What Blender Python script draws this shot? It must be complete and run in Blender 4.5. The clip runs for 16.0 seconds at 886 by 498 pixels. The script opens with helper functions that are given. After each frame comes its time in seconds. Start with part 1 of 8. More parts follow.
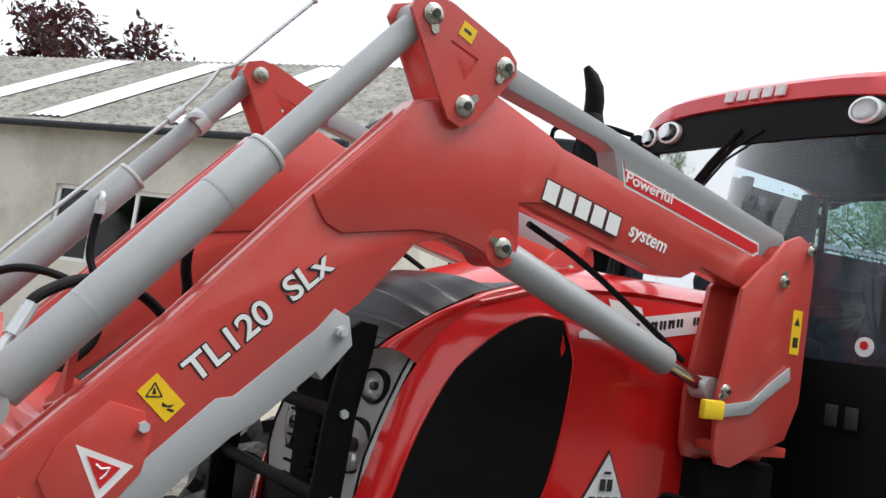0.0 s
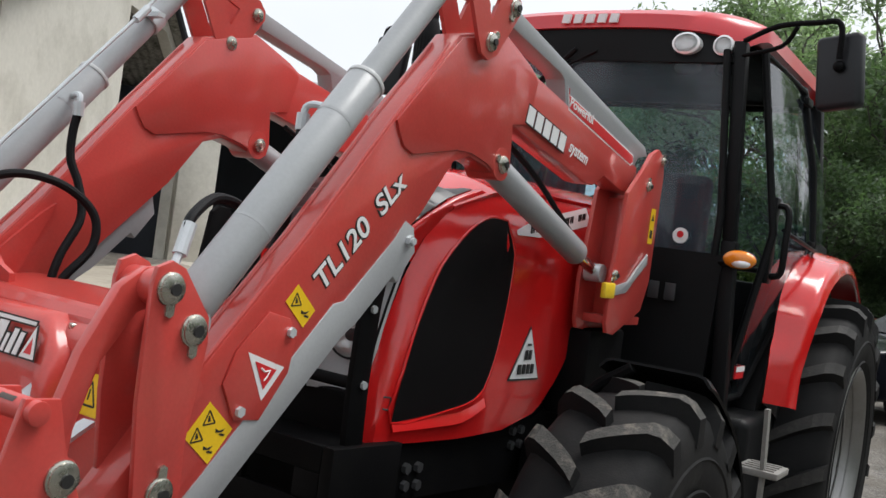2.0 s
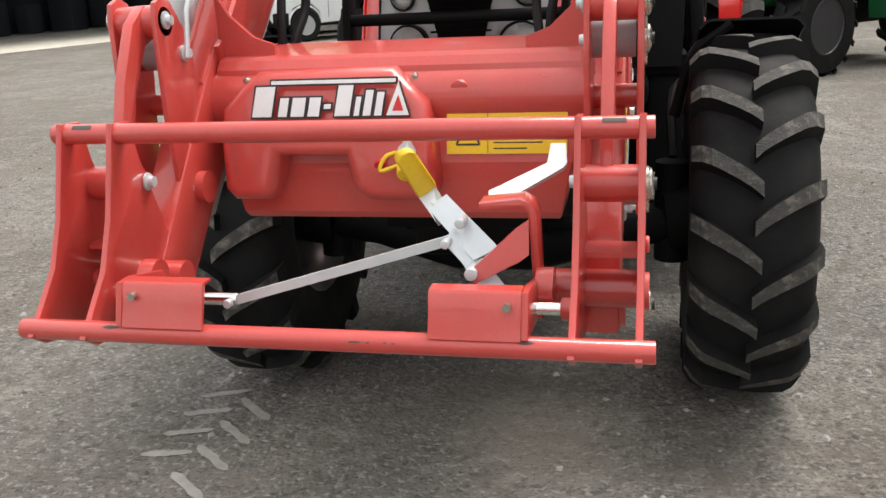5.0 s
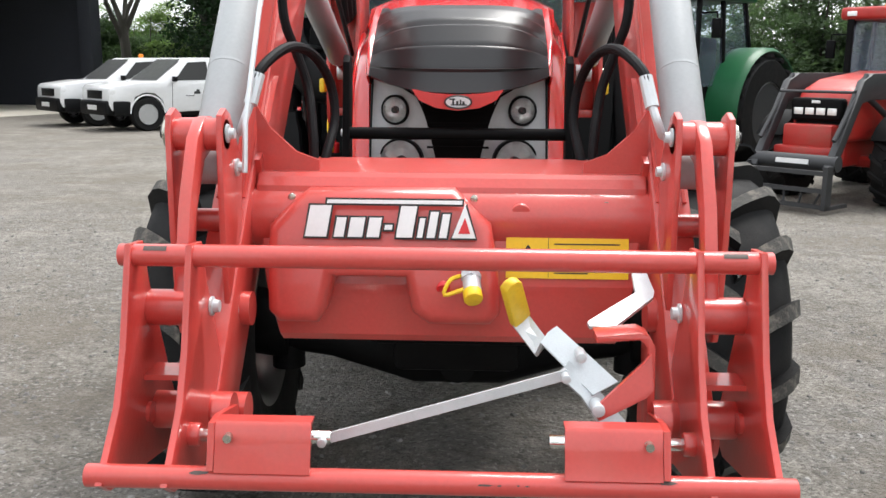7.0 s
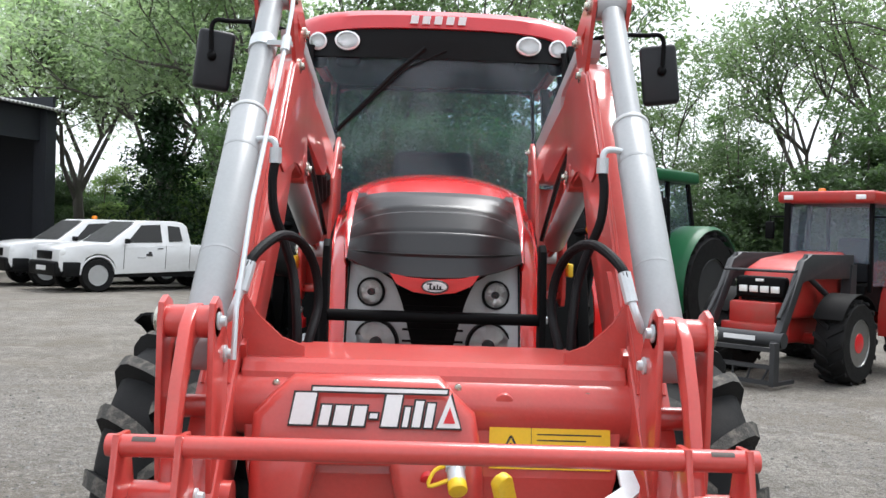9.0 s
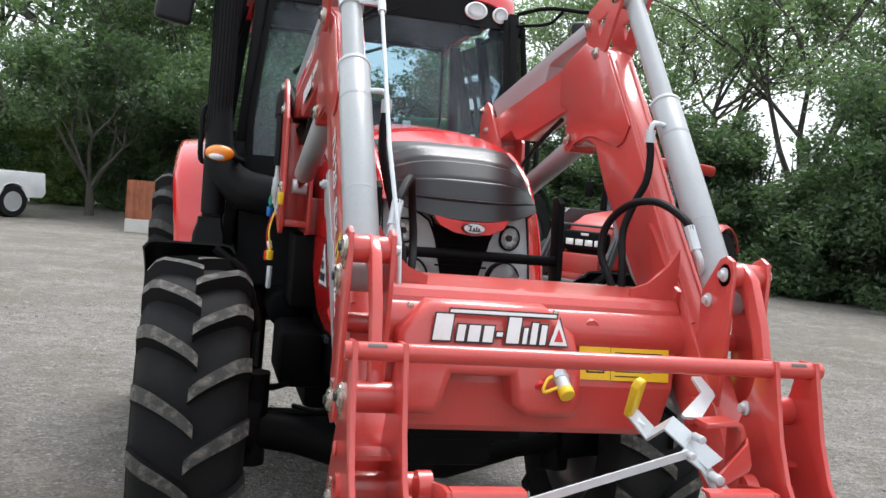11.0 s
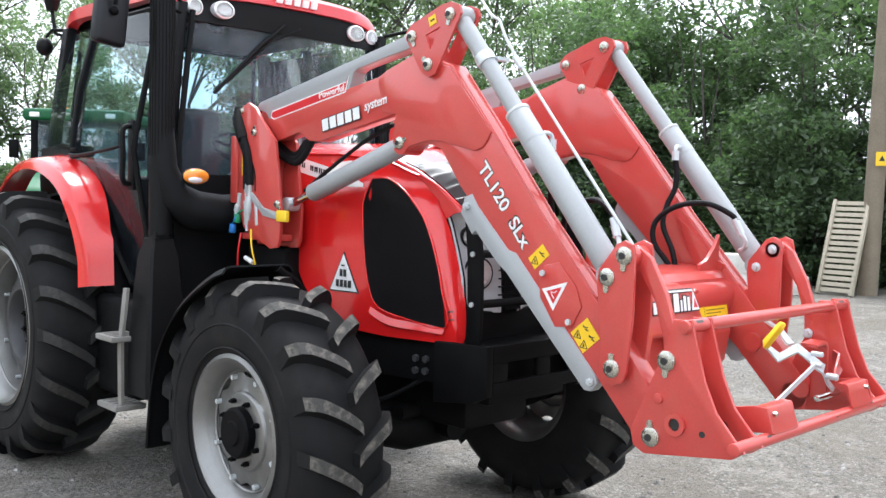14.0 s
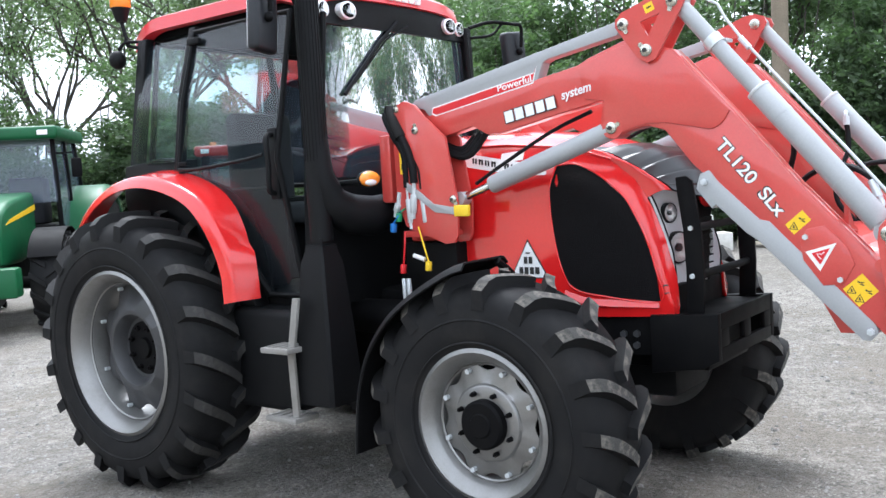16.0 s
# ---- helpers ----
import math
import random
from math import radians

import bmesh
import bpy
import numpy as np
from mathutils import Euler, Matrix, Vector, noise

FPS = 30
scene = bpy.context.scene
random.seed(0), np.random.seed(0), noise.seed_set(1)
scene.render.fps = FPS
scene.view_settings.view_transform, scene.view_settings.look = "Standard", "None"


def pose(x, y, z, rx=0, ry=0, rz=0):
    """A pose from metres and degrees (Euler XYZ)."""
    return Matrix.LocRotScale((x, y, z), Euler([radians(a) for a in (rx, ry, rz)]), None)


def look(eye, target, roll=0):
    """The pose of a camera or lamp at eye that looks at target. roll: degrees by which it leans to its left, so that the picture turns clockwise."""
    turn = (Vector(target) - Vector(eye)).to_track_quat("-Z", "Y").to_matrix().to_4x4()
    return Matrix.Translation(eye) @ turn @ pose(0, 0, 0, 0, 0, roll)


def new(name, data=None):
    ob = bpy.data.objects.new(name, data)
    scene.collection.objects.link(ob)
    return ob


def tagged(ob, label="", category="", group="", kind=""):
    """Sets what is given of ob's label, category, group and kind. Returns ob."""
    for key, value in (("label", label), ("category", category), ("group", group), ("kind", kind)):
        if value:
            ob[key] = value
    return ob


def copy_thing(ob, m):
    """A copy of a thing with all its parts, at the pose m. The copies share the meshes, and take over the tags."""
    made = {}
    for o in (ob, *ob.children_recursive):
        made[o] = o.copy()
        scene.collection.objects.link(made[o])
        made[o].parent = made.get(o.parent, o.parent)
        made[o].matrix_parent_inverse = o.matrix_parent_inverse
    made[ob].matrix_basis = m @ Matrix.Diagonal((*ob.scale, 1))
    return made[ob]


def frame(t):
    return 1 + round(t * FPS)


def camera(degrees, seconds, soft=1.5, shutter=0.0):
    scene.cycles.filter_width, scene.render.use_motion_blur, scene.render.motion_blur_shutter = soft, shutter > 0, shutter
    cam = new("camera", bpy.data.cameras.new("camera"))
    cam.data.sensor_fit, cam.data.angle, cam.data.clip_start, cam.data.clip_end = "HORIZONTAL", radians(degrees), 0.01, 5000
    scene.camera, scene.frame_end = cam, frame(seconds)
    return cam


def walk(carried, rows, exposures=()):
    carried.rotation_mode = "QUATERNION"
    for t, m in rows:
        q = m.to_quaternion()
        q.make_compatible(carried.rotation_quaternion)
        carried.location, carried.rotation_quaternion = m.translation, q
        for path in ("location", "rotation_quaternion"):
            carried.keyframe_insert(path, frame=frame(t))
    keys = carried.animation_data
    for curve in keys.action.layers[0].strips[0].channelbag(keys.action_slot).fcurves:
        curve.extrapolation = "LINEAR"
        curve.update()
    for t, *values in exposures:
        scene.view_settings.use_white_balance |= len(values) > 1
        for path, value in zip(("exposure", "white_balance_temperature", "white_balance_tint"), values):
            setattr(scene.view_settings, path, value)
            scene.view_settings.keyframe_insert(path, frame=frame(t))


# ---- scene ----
from mathutils.geometry import tessellate_polygon

cam = camera(51.16, 16.0)
walk(cam, [
    (0.0, pose(2.205, -1.646, 1.575, 94.64, -8.30, 55.48)),
    (0.5, pose(2.202, -1.846, 1.605, 96.10, -7.11, 45.65)),
    (1.0, pose(2.113, -2.095, 1.580, 94.10, -8.41, 39.03)),
    (1.5, pose(1.976, -2.353, 1.567, 91.22, -7.75, 35.77)),
    (2.0, pose(1.770, -2.528, 1.534, 89.64, -7.83, 33.04)),
    (2.5, pose(1.554, -2.690, 1.512, 85.26, -5.21, 29.38)),
    (3.0, pose(1.382, -2.949, 1.487, 82.28, -1.77, 25.69)),
    (3.5, pose(1.196, -3.114, 1.470, 79.10, -2.28, 24.25)),
    (4.0, pose(0.967, -3.222, 1.446, 75.40, -0.18, 21.07)),
    (4.2, pose(0.888, -3.245, 1.449, 73.59, 1.32, 19.93)),
    (6.3, pose(0.118, -3.198, 1.479, 73.96, 0.81, 2.54)),
    (6.5, pose(0.088, -3.210, 1.486, 74.52, 0.58, 2.65)),
    (7.0, pose(0.056, -3.225, 1.520, 78.94, -0.39, 2.13)),
    (7.5, pose(0.044, -3.208, 1.555, 84.19, 0.09, 0.94)),
    (8.0, pose(0.038, -3.201, 1.586, 88.46, 0.05, 0.24)),
    (8.5, pose(0.034, -3.208, 1.592, 91.11, 0.11, -0.26)),
    (9.0, pose(-0.024, -3.257, 1.572, 89.21, -1.77, -0.97)),
    (9.5, pose(-0.166, -3.393, 1.539, 86.18, -0.71, -3.09)),
    (9.7, pose(-0.218, -3.417, 1.530, 85.15, -0.81, -3.86)),
    (11.8, pose(-1.411, -3.543, 1.542, 86.87, -3.50, -22.81)),
    (12.0, pose(-1.561, -3.526, 1.550, 85.87, -2.12, -24.74)),
    (12.5, pose(-1.947, -3.535, 1.543, 84.37, -0.21, -28.31)),
    (13.0, pose(-2.289, -3.494, 1.568, 82.52, -0.08, -32.42)),
    (13.5, pose(-2.618, -3.295, 1.560, 85.96, 0.71, -37.75)),
    (14.0, pose(-2.919, -3.132, 1.566, 86.68, -1.55, -43.62)),
    (14.5, pose(-3.256, -2.968, 1.606, 86.90, 0.63, -45.35)),
    (15.0, pose(-3.498, -2.701, 1.589, 87.94, -0.51, -47.31)),
    (15.5, pose(-3.705, -2.417, 1.603, 86.98, 0.67, -50.22)),
    (16.0, pose(-3.970, -2.107, 1.594, 85.77, 3.37, -52.60)),
], exposures=[(0.0, 0.3, 6200, 10), (0.5, 0.2, 6200, 10), (1.0, 0.05, 6230, 10), (1.5, -0.02, 6240, 10), (2.0, 0.09, 6250, 10), (3.0, 0.33, 6450, 10), (4.2, 0.63, 6550, 10), (6.5, 0.75, 6450, 10), (7.0, 0.88, 6300, 10), (8.0, 0.91, 6120, 10), (9.7, 0.62, 6080, 10), (12.0, 0.93, 6050, 10), (14.0, 1.26, 5900, 10), (16.0, 1.36, 5700, 10)])

# ---------- daylight: a bright overcast sky with a weak broad sun ----------
world = bpy.data.worlds.new("overcast_sky")
scene.world = world
world.use_nodes = True
wn = world.node_tree
wn.nodes.clear()
w_out = wn.nodes.new("ShaderNodeOutputWorld")
w_bg = wn.nodes.new("ShaderNodeBackground")
w_sky = wn.nodes.new("ShaderNodeTexSky")
w_sky.sky_type = "NISHITA"
w_sky.sun_disc = False
w_sky.sun_elevation = radians(63)
w_sky.sun_rotation = radians(38)
w_sky.dust_density = 4.0
w_mix = wn.nodes.new("ShaderNodeMixRGB")
w_mix.inputs[0].default_value = 0.86
w_tex = wn.nodes.new("ShaderNodeTexCoord")
w_noise = wn.nodes.new("ShaderNodeTexNoise")
w_noise.inputs["Scale"].default_value = 2.2
w_noise.inputs["Detail"].default_value = 5
w_ramp = wn.nodes.new("ShaderNodeValToRGB")
w_ramp.color_ramp.elements[0].position, w_ramp.color_ramp.elements[0].color = 0.3, (12.8, 13.1, 13.3, 1)
w_ramp.color_ramp.elements[1].position, w_ramp.color_ramp.elements[1].color = 0.62, (14.4, 14.5, 14.6, 1)
wn.links.new(w_tex.outputs["Generated"], w_noise.inputs["Vector"])
wn.links.new(w_noise.outputs["Fac"], w_ramp.inputs[0])
wn.links.new(w_sky.outputs[0], w_mix.inputs[1])
wn.links.new(w_ramp.outputs[0], w_mix.inputs[2])
wn.links.new(w_mix.outputs[0], w_bg.inputs["Color"])
w_bg.inputs["Strength"].default_value = 0.075
wn.links.new(w_bg.outputs[0], w_out.inputs["Surface"])

sun_data = bpy.data.lights.new("sun", "SUN")
sun_data.energy, sun_data.angle, sun_data.color = 2.45, radians(30), (1.0, 0.96, 0.9)
sun = new("sun", sun_data)
sun.matrix_world = look((6.2, 8, 20), (0, 0, 0))


# ---------- materials ----------
def shade(name, base, rough=0.5, metal=0.0, vary=0.12, scale=9.0, bump=0.0, bump_scale=120.0, coat=0.0, dirt=None, dirt_amount=0.0, dirt_scale=3.0, island=0.0, spec=0.5):
    """A surface with colour variation at two scales, an optional dirt layer with a shape of its own and a fine relief."""
    m = bpy.data.materials.new(name)
    m.use_nodes = True
    t = m.node_tree
    b = t.nodes["Principled BSDF"]
    b.inputs["Roughness"].default_value = rough
    b.inputs["Metallic"].default_value = metal
    b.inputs["Coat Weight"].default_value = coat
    b.inputs["Coat Roughness"].default_value = 0.06
    b.inputs["Specular IOR Level"].default_value = spec
    co = t.nodes.new("ShaderNodeTexCoord")
    n1 = t.nodes.new("ShaderNodeTexNoise")
    n1.inputs["Scale"].default_value, n1.inputs["Detail"].default_value = scale, 6
    n2 = t.nodes.new("ShaderNodeTexNoise")
    n2.inputs["Scale"].default_value, n2.inputs["Detail"].default_value = scale * 14, 3
    t.links.new(co.outputs["Object"], n1.inputs["Vector"])
    t.links.new(co.outputs["Object"], n2.inputs["Vector"])
    add = t.nodes.new("ShaderNodeMath")
    add.operation = "ADD"
    t.links.new(n1.outputs["Fac"], add.inputs[0])
    t.links.new(n2.outputs["Fac"], add.inputs[1])
    ramp = t.nodes.new("ShaderNodeMapRange")
    ramp.inputs["From Min"].default_value, ramp.inputs["From Max"].default_value = 0.6, 1.4
    ramp.inputs["To Min"].default_value, ramp.inputs["To Max"].default_value = 1 - vary, 1 + vary
    t.links.new(add.outputs[0], ramp.inputs["Value"])
    mul = t.nodes.new("ShaderNodeVectorMath")
    mul.operation = "SCALE"
    mul.inputs[0].default_value = base
    t.links.new(ramp.outputs[0], mul.inputs["Scale"])
    col = mul.outputs[0]
    if island:
        geo = t.nodes.new("ShaderNodeNewGeometry")
        mr = t.nodes.new("ShaderNodeMapRange")
        mr.inputs["To Min"].default_value, mr.inputs["To Max"].default_value = 1 - island, 1 + island
        t.links.new(geo.outputs["Random Per Island"], mr.inputs["Value"])
        m2 = t.nodes.new("ShaderNodeVectorMath")
        m2.operation = "SCALE"
        t.links.new(col, m2.inputs[0])
        t.links.new(mr.outputs[0], m2.inputs["Scale"])
        col = m2.outputs[0]
    if dirt:
        n3 = t.nodes.new("ShaderNodeTexNoise")
        n3.inputs["Scale"].default_value, n3.inputs["Detail"].default_value, n3.inputs["Roughness"].default_value = dirt_scale, 8, 0.65
        t.links.new(co.outputs["Object"], n3.inputs["Vector"])
        r3 = t.nodes.new("ShaderNodeMapRange")
        r3.inputs["From Min"].default_value, r3.inputs["From Max"].default_value = 0.48, 0.68
        r3.inputs["To Max"].default_value = dirt_amount
        t.links.new(n3.outputs["Fac"], r3.inputs["Value"])
        mx = t.nodes.new("ShaderNodeMixRGB")
        mx.inputs[2].default_value = (*dirt, 1)
        t.links.new(r3.outputs[0], mx.inputs[0])
        t.links.new(col, mx.inputs[1])
        col = mx.outputs[0]
    t.links.new(col, b.inputs["Base Color"])
    rr = t.nodes.new("ShaderNodeMapRange")
    rr.inputs["To Min"].default_value, rr.inputs["To Max"].default_value = max(0.02, rough * 0.8), min(1, rough * 1.2)
    t.links.new(n1.outputs["Fac"], rr.inputs["Value"])
    t.links.new(rr.outputs[0], b.inputs["Roughness"])
    if bump:
        nb = t.nodes.new("ShaderNodeTexNoise")
        nb.inputs["Scale"].default_value, nb.inputs["Detail"].default_value = bump_scale, 4
        t.links.new(co.outputs["Object"], nb.inputs["Vector"])
        bp = t.nodes.new("ShaderNodeBump")
        bp.inputs["Strength"].default_value = bump
        bp.inputs["Distance"].default_value = 0.01
        t.links.new(nb.outputs["Fac"], bp.inputs["Height"])
        t.links.new(bp.outputs[0], b.inputs["Normal"])
    return m


def glass_shade(name, tint, clear=0.9, rough=0.02, dust_sheen=0.0):
    m = bpy.data.materials.new(name)
    m.use_nodes = True
    t = m.node_tree
    t.nodes.clear()
    o = t.nodes.new("ShaderNodeOutputMaterial")
    tr = t.nodes.new("ShaderNodeBsdfTransparent")
    tr.inputs[0].default_value = (*[c * clear for c in tint], 1)
    gl = t.nodes.new("ShaderNodeBsdfGlossy")
    gl.inputs["Roughness"].default_value = rough
    fr = t.nodes.new("ShaderNodeFresnel")
    fr.inputs[0].default_value = 1.5
    mx = t.nodes.new("ShaderNodeMixShader")
    t.links.new(fr.outputs[0], mx.inputs[0])
    t.links.new(tr.outputs[0], mx.inputs[1])
    t.links.new(gl.outputs[0], mx.inputs[2])
    # bluish diffuse share: dust film plus sky reflection put into the colour
    if dust_sheen:
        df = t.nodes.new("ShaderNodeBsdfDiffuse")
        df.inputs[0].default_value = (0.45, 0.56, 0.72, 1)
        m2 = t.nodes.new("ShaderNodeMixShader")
        m2.inputs[0].default_value = dust_sheen
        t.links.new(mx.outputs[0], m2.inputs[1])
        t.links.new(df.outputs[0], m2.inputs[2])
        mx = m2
    t.links.new(mx.outputs[0], o.inputs[0])
    return m


def leaf_shade(name, base, island=0.45):
    m = shade(name, base, rough=0.42, vary=0.42, scale=0.5, island=island)
    t = m.node_tree
    b = t.nodes["Principled BSDF"]
    o = t.nodes["Material Output"]
    tl = t.nodes.new("ShaderNodeBsdfTranslucent")
    col = b.inputs["Base Color"].links[0].from_socket
    up = t.nodes.new("ShaderNodeVectorMath")
    up.operation = "MULTIPLY"
    up.inputs[1].default_value = (1.3, 1.6, 0.85)
    t.links.new(col, up.inputs[0])
    t.links.new(up.outputs[0], tl.inputs[0])
    mx = t.nodes.new("ShaderNodeMixShader")
    mx.inputs[0].default_value = 0.48
    t.links.new(b.outputs[0], mx.inputs[1])
    t.links.new(tl.outputs[0], mx.inputs[2])
    t.links.new(mx.outputs[0], o.inputs[0])
    return m


RED_HOOD = shade("gloss_red_body_paint", (0.66, 0.014, 0.014), 0.2, vary=0.05, coat=0.7, scale=5)
RED = shade("red_loader_paint", (0.54, 0.058, 0.048), 0.33, vary=0.08, coat=0.55, bump=0.04, bump_scale=90, dirt=(0.46, 0.11, 0.075), dirt_amount=0.22, dirt_scale=7)
RED_ROOF = shade("red_roof_plastic", (0.6, 0.03, 0.04), 0.3, vary=0.05, coat=0.3)
RED_OLD = shade("faded_red_paint", (0.42, 0.025, 0.02), 0.4, vary=0.12, dirt=(0.2, 0.12, 0.08), dirt_amount=0.3)
GREY = shade("light_grey_paint", (0.355, 0.368, 0.378), 0.38, vary=0.06, coat=0.15, bump=0.03, bump_scale=200)
GREY_BEZEL = shade("silver_grey_plastic", (0.52, 0.53, 0.54), 0.38, vary=0.06)
ZINC = shade("zinc_plated_steel", (0.58, 0.615, 0.635), 0.36, metal=0.3, vary=0.1, scale=30)
CHROME = shade("bright_steel_rod", (0.72, 0.72, 0.7), 0.16, metal=1.0, vary=0.05)
RINGGREY = shade("pale_ring_paint", (0.55, 0.56, 0.56), 0.35, vary=0.08)
BRASSY = shade("yellow_zinc_washer", (0.5, 0.49, 0.43), 0.27, metal=0.92, vary=0.15, scale=60)
BLACK = shade("black_chassis_paint", (0.0035, 0.0035, 0.004), 0.6, vary=0.3, spec=0.1, dirt=(0.01, 0.0095, 0.008), dirt_amount=0.3, dirt_scale=6)
PLASTIC = shade("black_textured_plastic", (0.006, 0.0063, 0.007), 0.5, spec=0.16, vary=0.15, bump=0.12, bump_scale=400)
NOSE = shade("satin_black_nose_plastic", (0.017, 0.0175, 0.019), 0.3, vary=0.1, spec=0.45, bump=0.04, bump_scale=500)
MESHBLACK = shade("black_side_grille", (0.005, 0.0045, 0.005), 0.6, vary=0.2, spec=0.1, bump=0.5, bump_scale=700)
RUBBER = shade("tyre_rubber", (0.0085, 0.0085, 0.009), 0.7, vary=0.2, spec=0.2, scale=14, bump=0.15, bump_scale=220, dirt=(0.028, 0.026, 0.024), dirt_amount=0.4, dirt_scale=5)
LUGDUST = shade("dusty_lug_rubber", (0.05, 0.048, 0.044), 0.85, vary=0.5, scale=22, bump=0.4, bump_scale=160, dirt=(0.2, 0.18, 0.15), dirt_amount=0.85, dirt_scale=24)
LUGDARK = shade("worn_lug_rubber", (0.022, 0.021, 0.02), 0.75, vary=0.4, scale=22, bump=0.3, bump_scale=160, dirt=(0.06, 0.055, 0.047), dirt_amount=0.7, dirt_scale=18)
RIM = shade("silver_wheel_paint", (0.25, 0.248, 0.243), 0.38, metal=0.75, vary=0.08, dirt=(0.14, 0.13, 0.115), dirt_amount=0.35, dirt_scale=9)
HOSE = shade("black_hydraulic_hose", (0.007, 0.007, 0.008), 0.55, vary=0.15, spec=0.15, bump=0.2, bump_scale=900)
YELLOW = shade("yellow_vinyl", (0.85, 0.55, 0.012), 0.4, vary=0.06)
YELLOWPLASTIC = shade("yellow_grip_plastic", (0.85, 0.58, 0.02), 0.45, vary=0.1)
WHITE = shade("white_vinyl", (0.8, 0.8, 0.8), 0.4, vary=0.04)
INK = shade("black_print", (0.02, 0.02, 0.02), 0.5, vary=0.05)
REDVINYL = shade("red_vinyl", (0.62, 0.02, 0.025), 0.35, vary=0.04)
ORANGE = shade("amber_lens", (0.85, 0.26, 0.015), 0.15, vary=0.15, coat=0.6)
BOWL = shade("chrome_lamp_bowl", (0.88, 0.88, 0.87), 0.2, metal=0.35, vary=0.08, scale=60)
LAMPWHITE = shade("mirror_bowl", (0.93, 0.94, 0.95), 0.2, metal=0.25, vary=0.1, scale=40)
SEATCLOTH = shade("dark_seat_cloth", (0.03, 0.03, 0.034), 0.9, vary=0.2)
RIMGREY = shade("grey_wheel_barrel_paint", (0.05, 0.051, 0.054), 0.45, metal=0.15, vary=0.1)
BLUEPL = shade("blue_cap_plastic", (0.02, 0.16, 0.5), 0.4)
GREENPL = shade("green_cap_plastic", (0.02, 0.25, 0.1), 0.4)
GREENPAINT = shade("green_tractor_paint", (0.010, 0.095, 0.034), 0.45, vary=0.15, spec=0.3, coat=0.04)
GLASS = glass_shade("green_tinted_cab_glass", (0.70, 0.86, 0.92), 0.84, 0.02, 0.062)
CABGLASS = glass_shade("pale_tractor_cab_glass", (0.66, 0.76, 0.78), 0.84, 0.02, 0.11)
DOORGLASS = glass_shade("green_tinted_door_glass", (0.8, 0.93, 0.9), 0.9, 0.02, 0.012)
CLEAR = glass_shade("clear_lamp_glass", (0.95, 0.95, 0.95), 1.0)
CARGLASS = glass_shade("dark_vehicle_glass", (0.25, 0.3, 0.3), 0.7)


# ---------- mesh helpers ----------
def thing(name, at=(0, 0, 0), turn=0, label="", category="", group="", kind=""):
    ob = new(name)
    ob.empty_display_size = 0.2
    ob.matrix_world = pose(*at, 0, 0, turn)
    return tagged(ob, label, category, group, kind)


def mesh_of(name, bm, material, sharp=35):
    me = bpy.data.meshes.new(name)
    bmesh.ops.recalc_face_normals(bm, faces=bm.faces[:])
    bm.to_mesh(me)
    bm.free()
    me.materials.append(material)
    me.polygons.foreach_set("use_smooth", [True] * len(me.polygons))
    me.set_sharp_from_angle(angle=radians(sharp))
    return me


def part(name, bm, material, parent=None, label="", sharp=35):
    ob = new(name, bm if isinstance(bm, bpy.types.Mesh) else mesh_of(name, bm, material, sharp))
    if parent:
        ob.parent = parent
    return tagged(ob, label)


def solid(name, bm, material, label, category, kind="", group="", sharp=35):
    return tagged(part(name, bm, material, None, "", sharp), label, category, group, kind)


def V3(p):
    return Vector(p)


def box(bm, lo, hi, m=None, bevel=0.0, seg=2):
    cx = [(a + b) / 2 for a, b in zip(lo, hi)]
    sz = [abs(b - a) for a, b in zip(lo, hi)]
    mm = Matrix.Translation(cx) @ Matrix.Diagonal((*sz, 1))
    r = bmesh.ops.create_cube(bm, size=1, matrix=(m @ mm) if m else mm)
    if bevel:
        ed = list({e for v in r["verts"] for e in v.link_edges})
        bmesh.ops.bevel(bm, geom=ed, offset=bevel, segments=seg, affect="EDGES", profile=0.5)
    return bm


def prism(bm, prof, a0, a1, axis="x", bevel=0.0):
    """A plate or bar: the outline prof, drawn across the axis, from a0 to a1 along it."""
    def at(p, a):
        return {"x": (a, p[0], p[1]), "y": (p[0], a, p[1]), "z": (p[0], p[1], a)}[axis]
    lo = [bm.verts.new(at(p, a0)) for p in prof]
    hi = [bm.verts.new(at(p, a1)) for p in prof]
    n = len(prof)
    fs = [bm.faces.new(lo), bm.faces.new(hi[::-1])]
    for i in range(n):
        fs.append(bm.faces.new((lo[i], hi[i], hi[(i + 1) % n], lo[(i + 1) % n])))
    bmesh.ops.recalc_face_normals(bm, faces=fs)
    if bevel:
        ed = list({e for f in fs[:2] for e in f.edges})
        bmesh.ops.bevel(bm, geom=ed, offset=bevel, segments=2, affect="EDGES", profile=0.5)
    return bm


def cyl(bm, p, q, r, n=20, r2=None, bevel=0.0):
    p, q = V3(p), V3(q)
    d = q - p
    m = Matrix.Translation((p + q) / 2) @ d.to_track_quat("Z", "Y").to_matrix().to_4x4()
    g = bmesh.ops.create_cone(bm, cap_ends=True, cap_tris=False, segments=n, radius1=r, radius2=r if r2 is None else r2, depth=d.length, matrix=m)
    if bevel:
        ed = [e for e in {e for v in g["verts"] for e in v.link_edges} if any(len(f.verts) > 4 for f in e.link_faces)]
        bmesh.ops.bevel(bm, geom=ed, offset=bevel, segments=2, affect="EDGES", profile=0.5)
    return bm


def ball(bm, c, r, s=(1, 1, 1), n=16):
    bmesh.ops.create_uvsphere(bm, u_segments=n, v_segments=max(6, n // 2), radius=r, matrix=Matrix.Translation(c) @ Matrix.Diagonal((*s, 1)))
    return bm


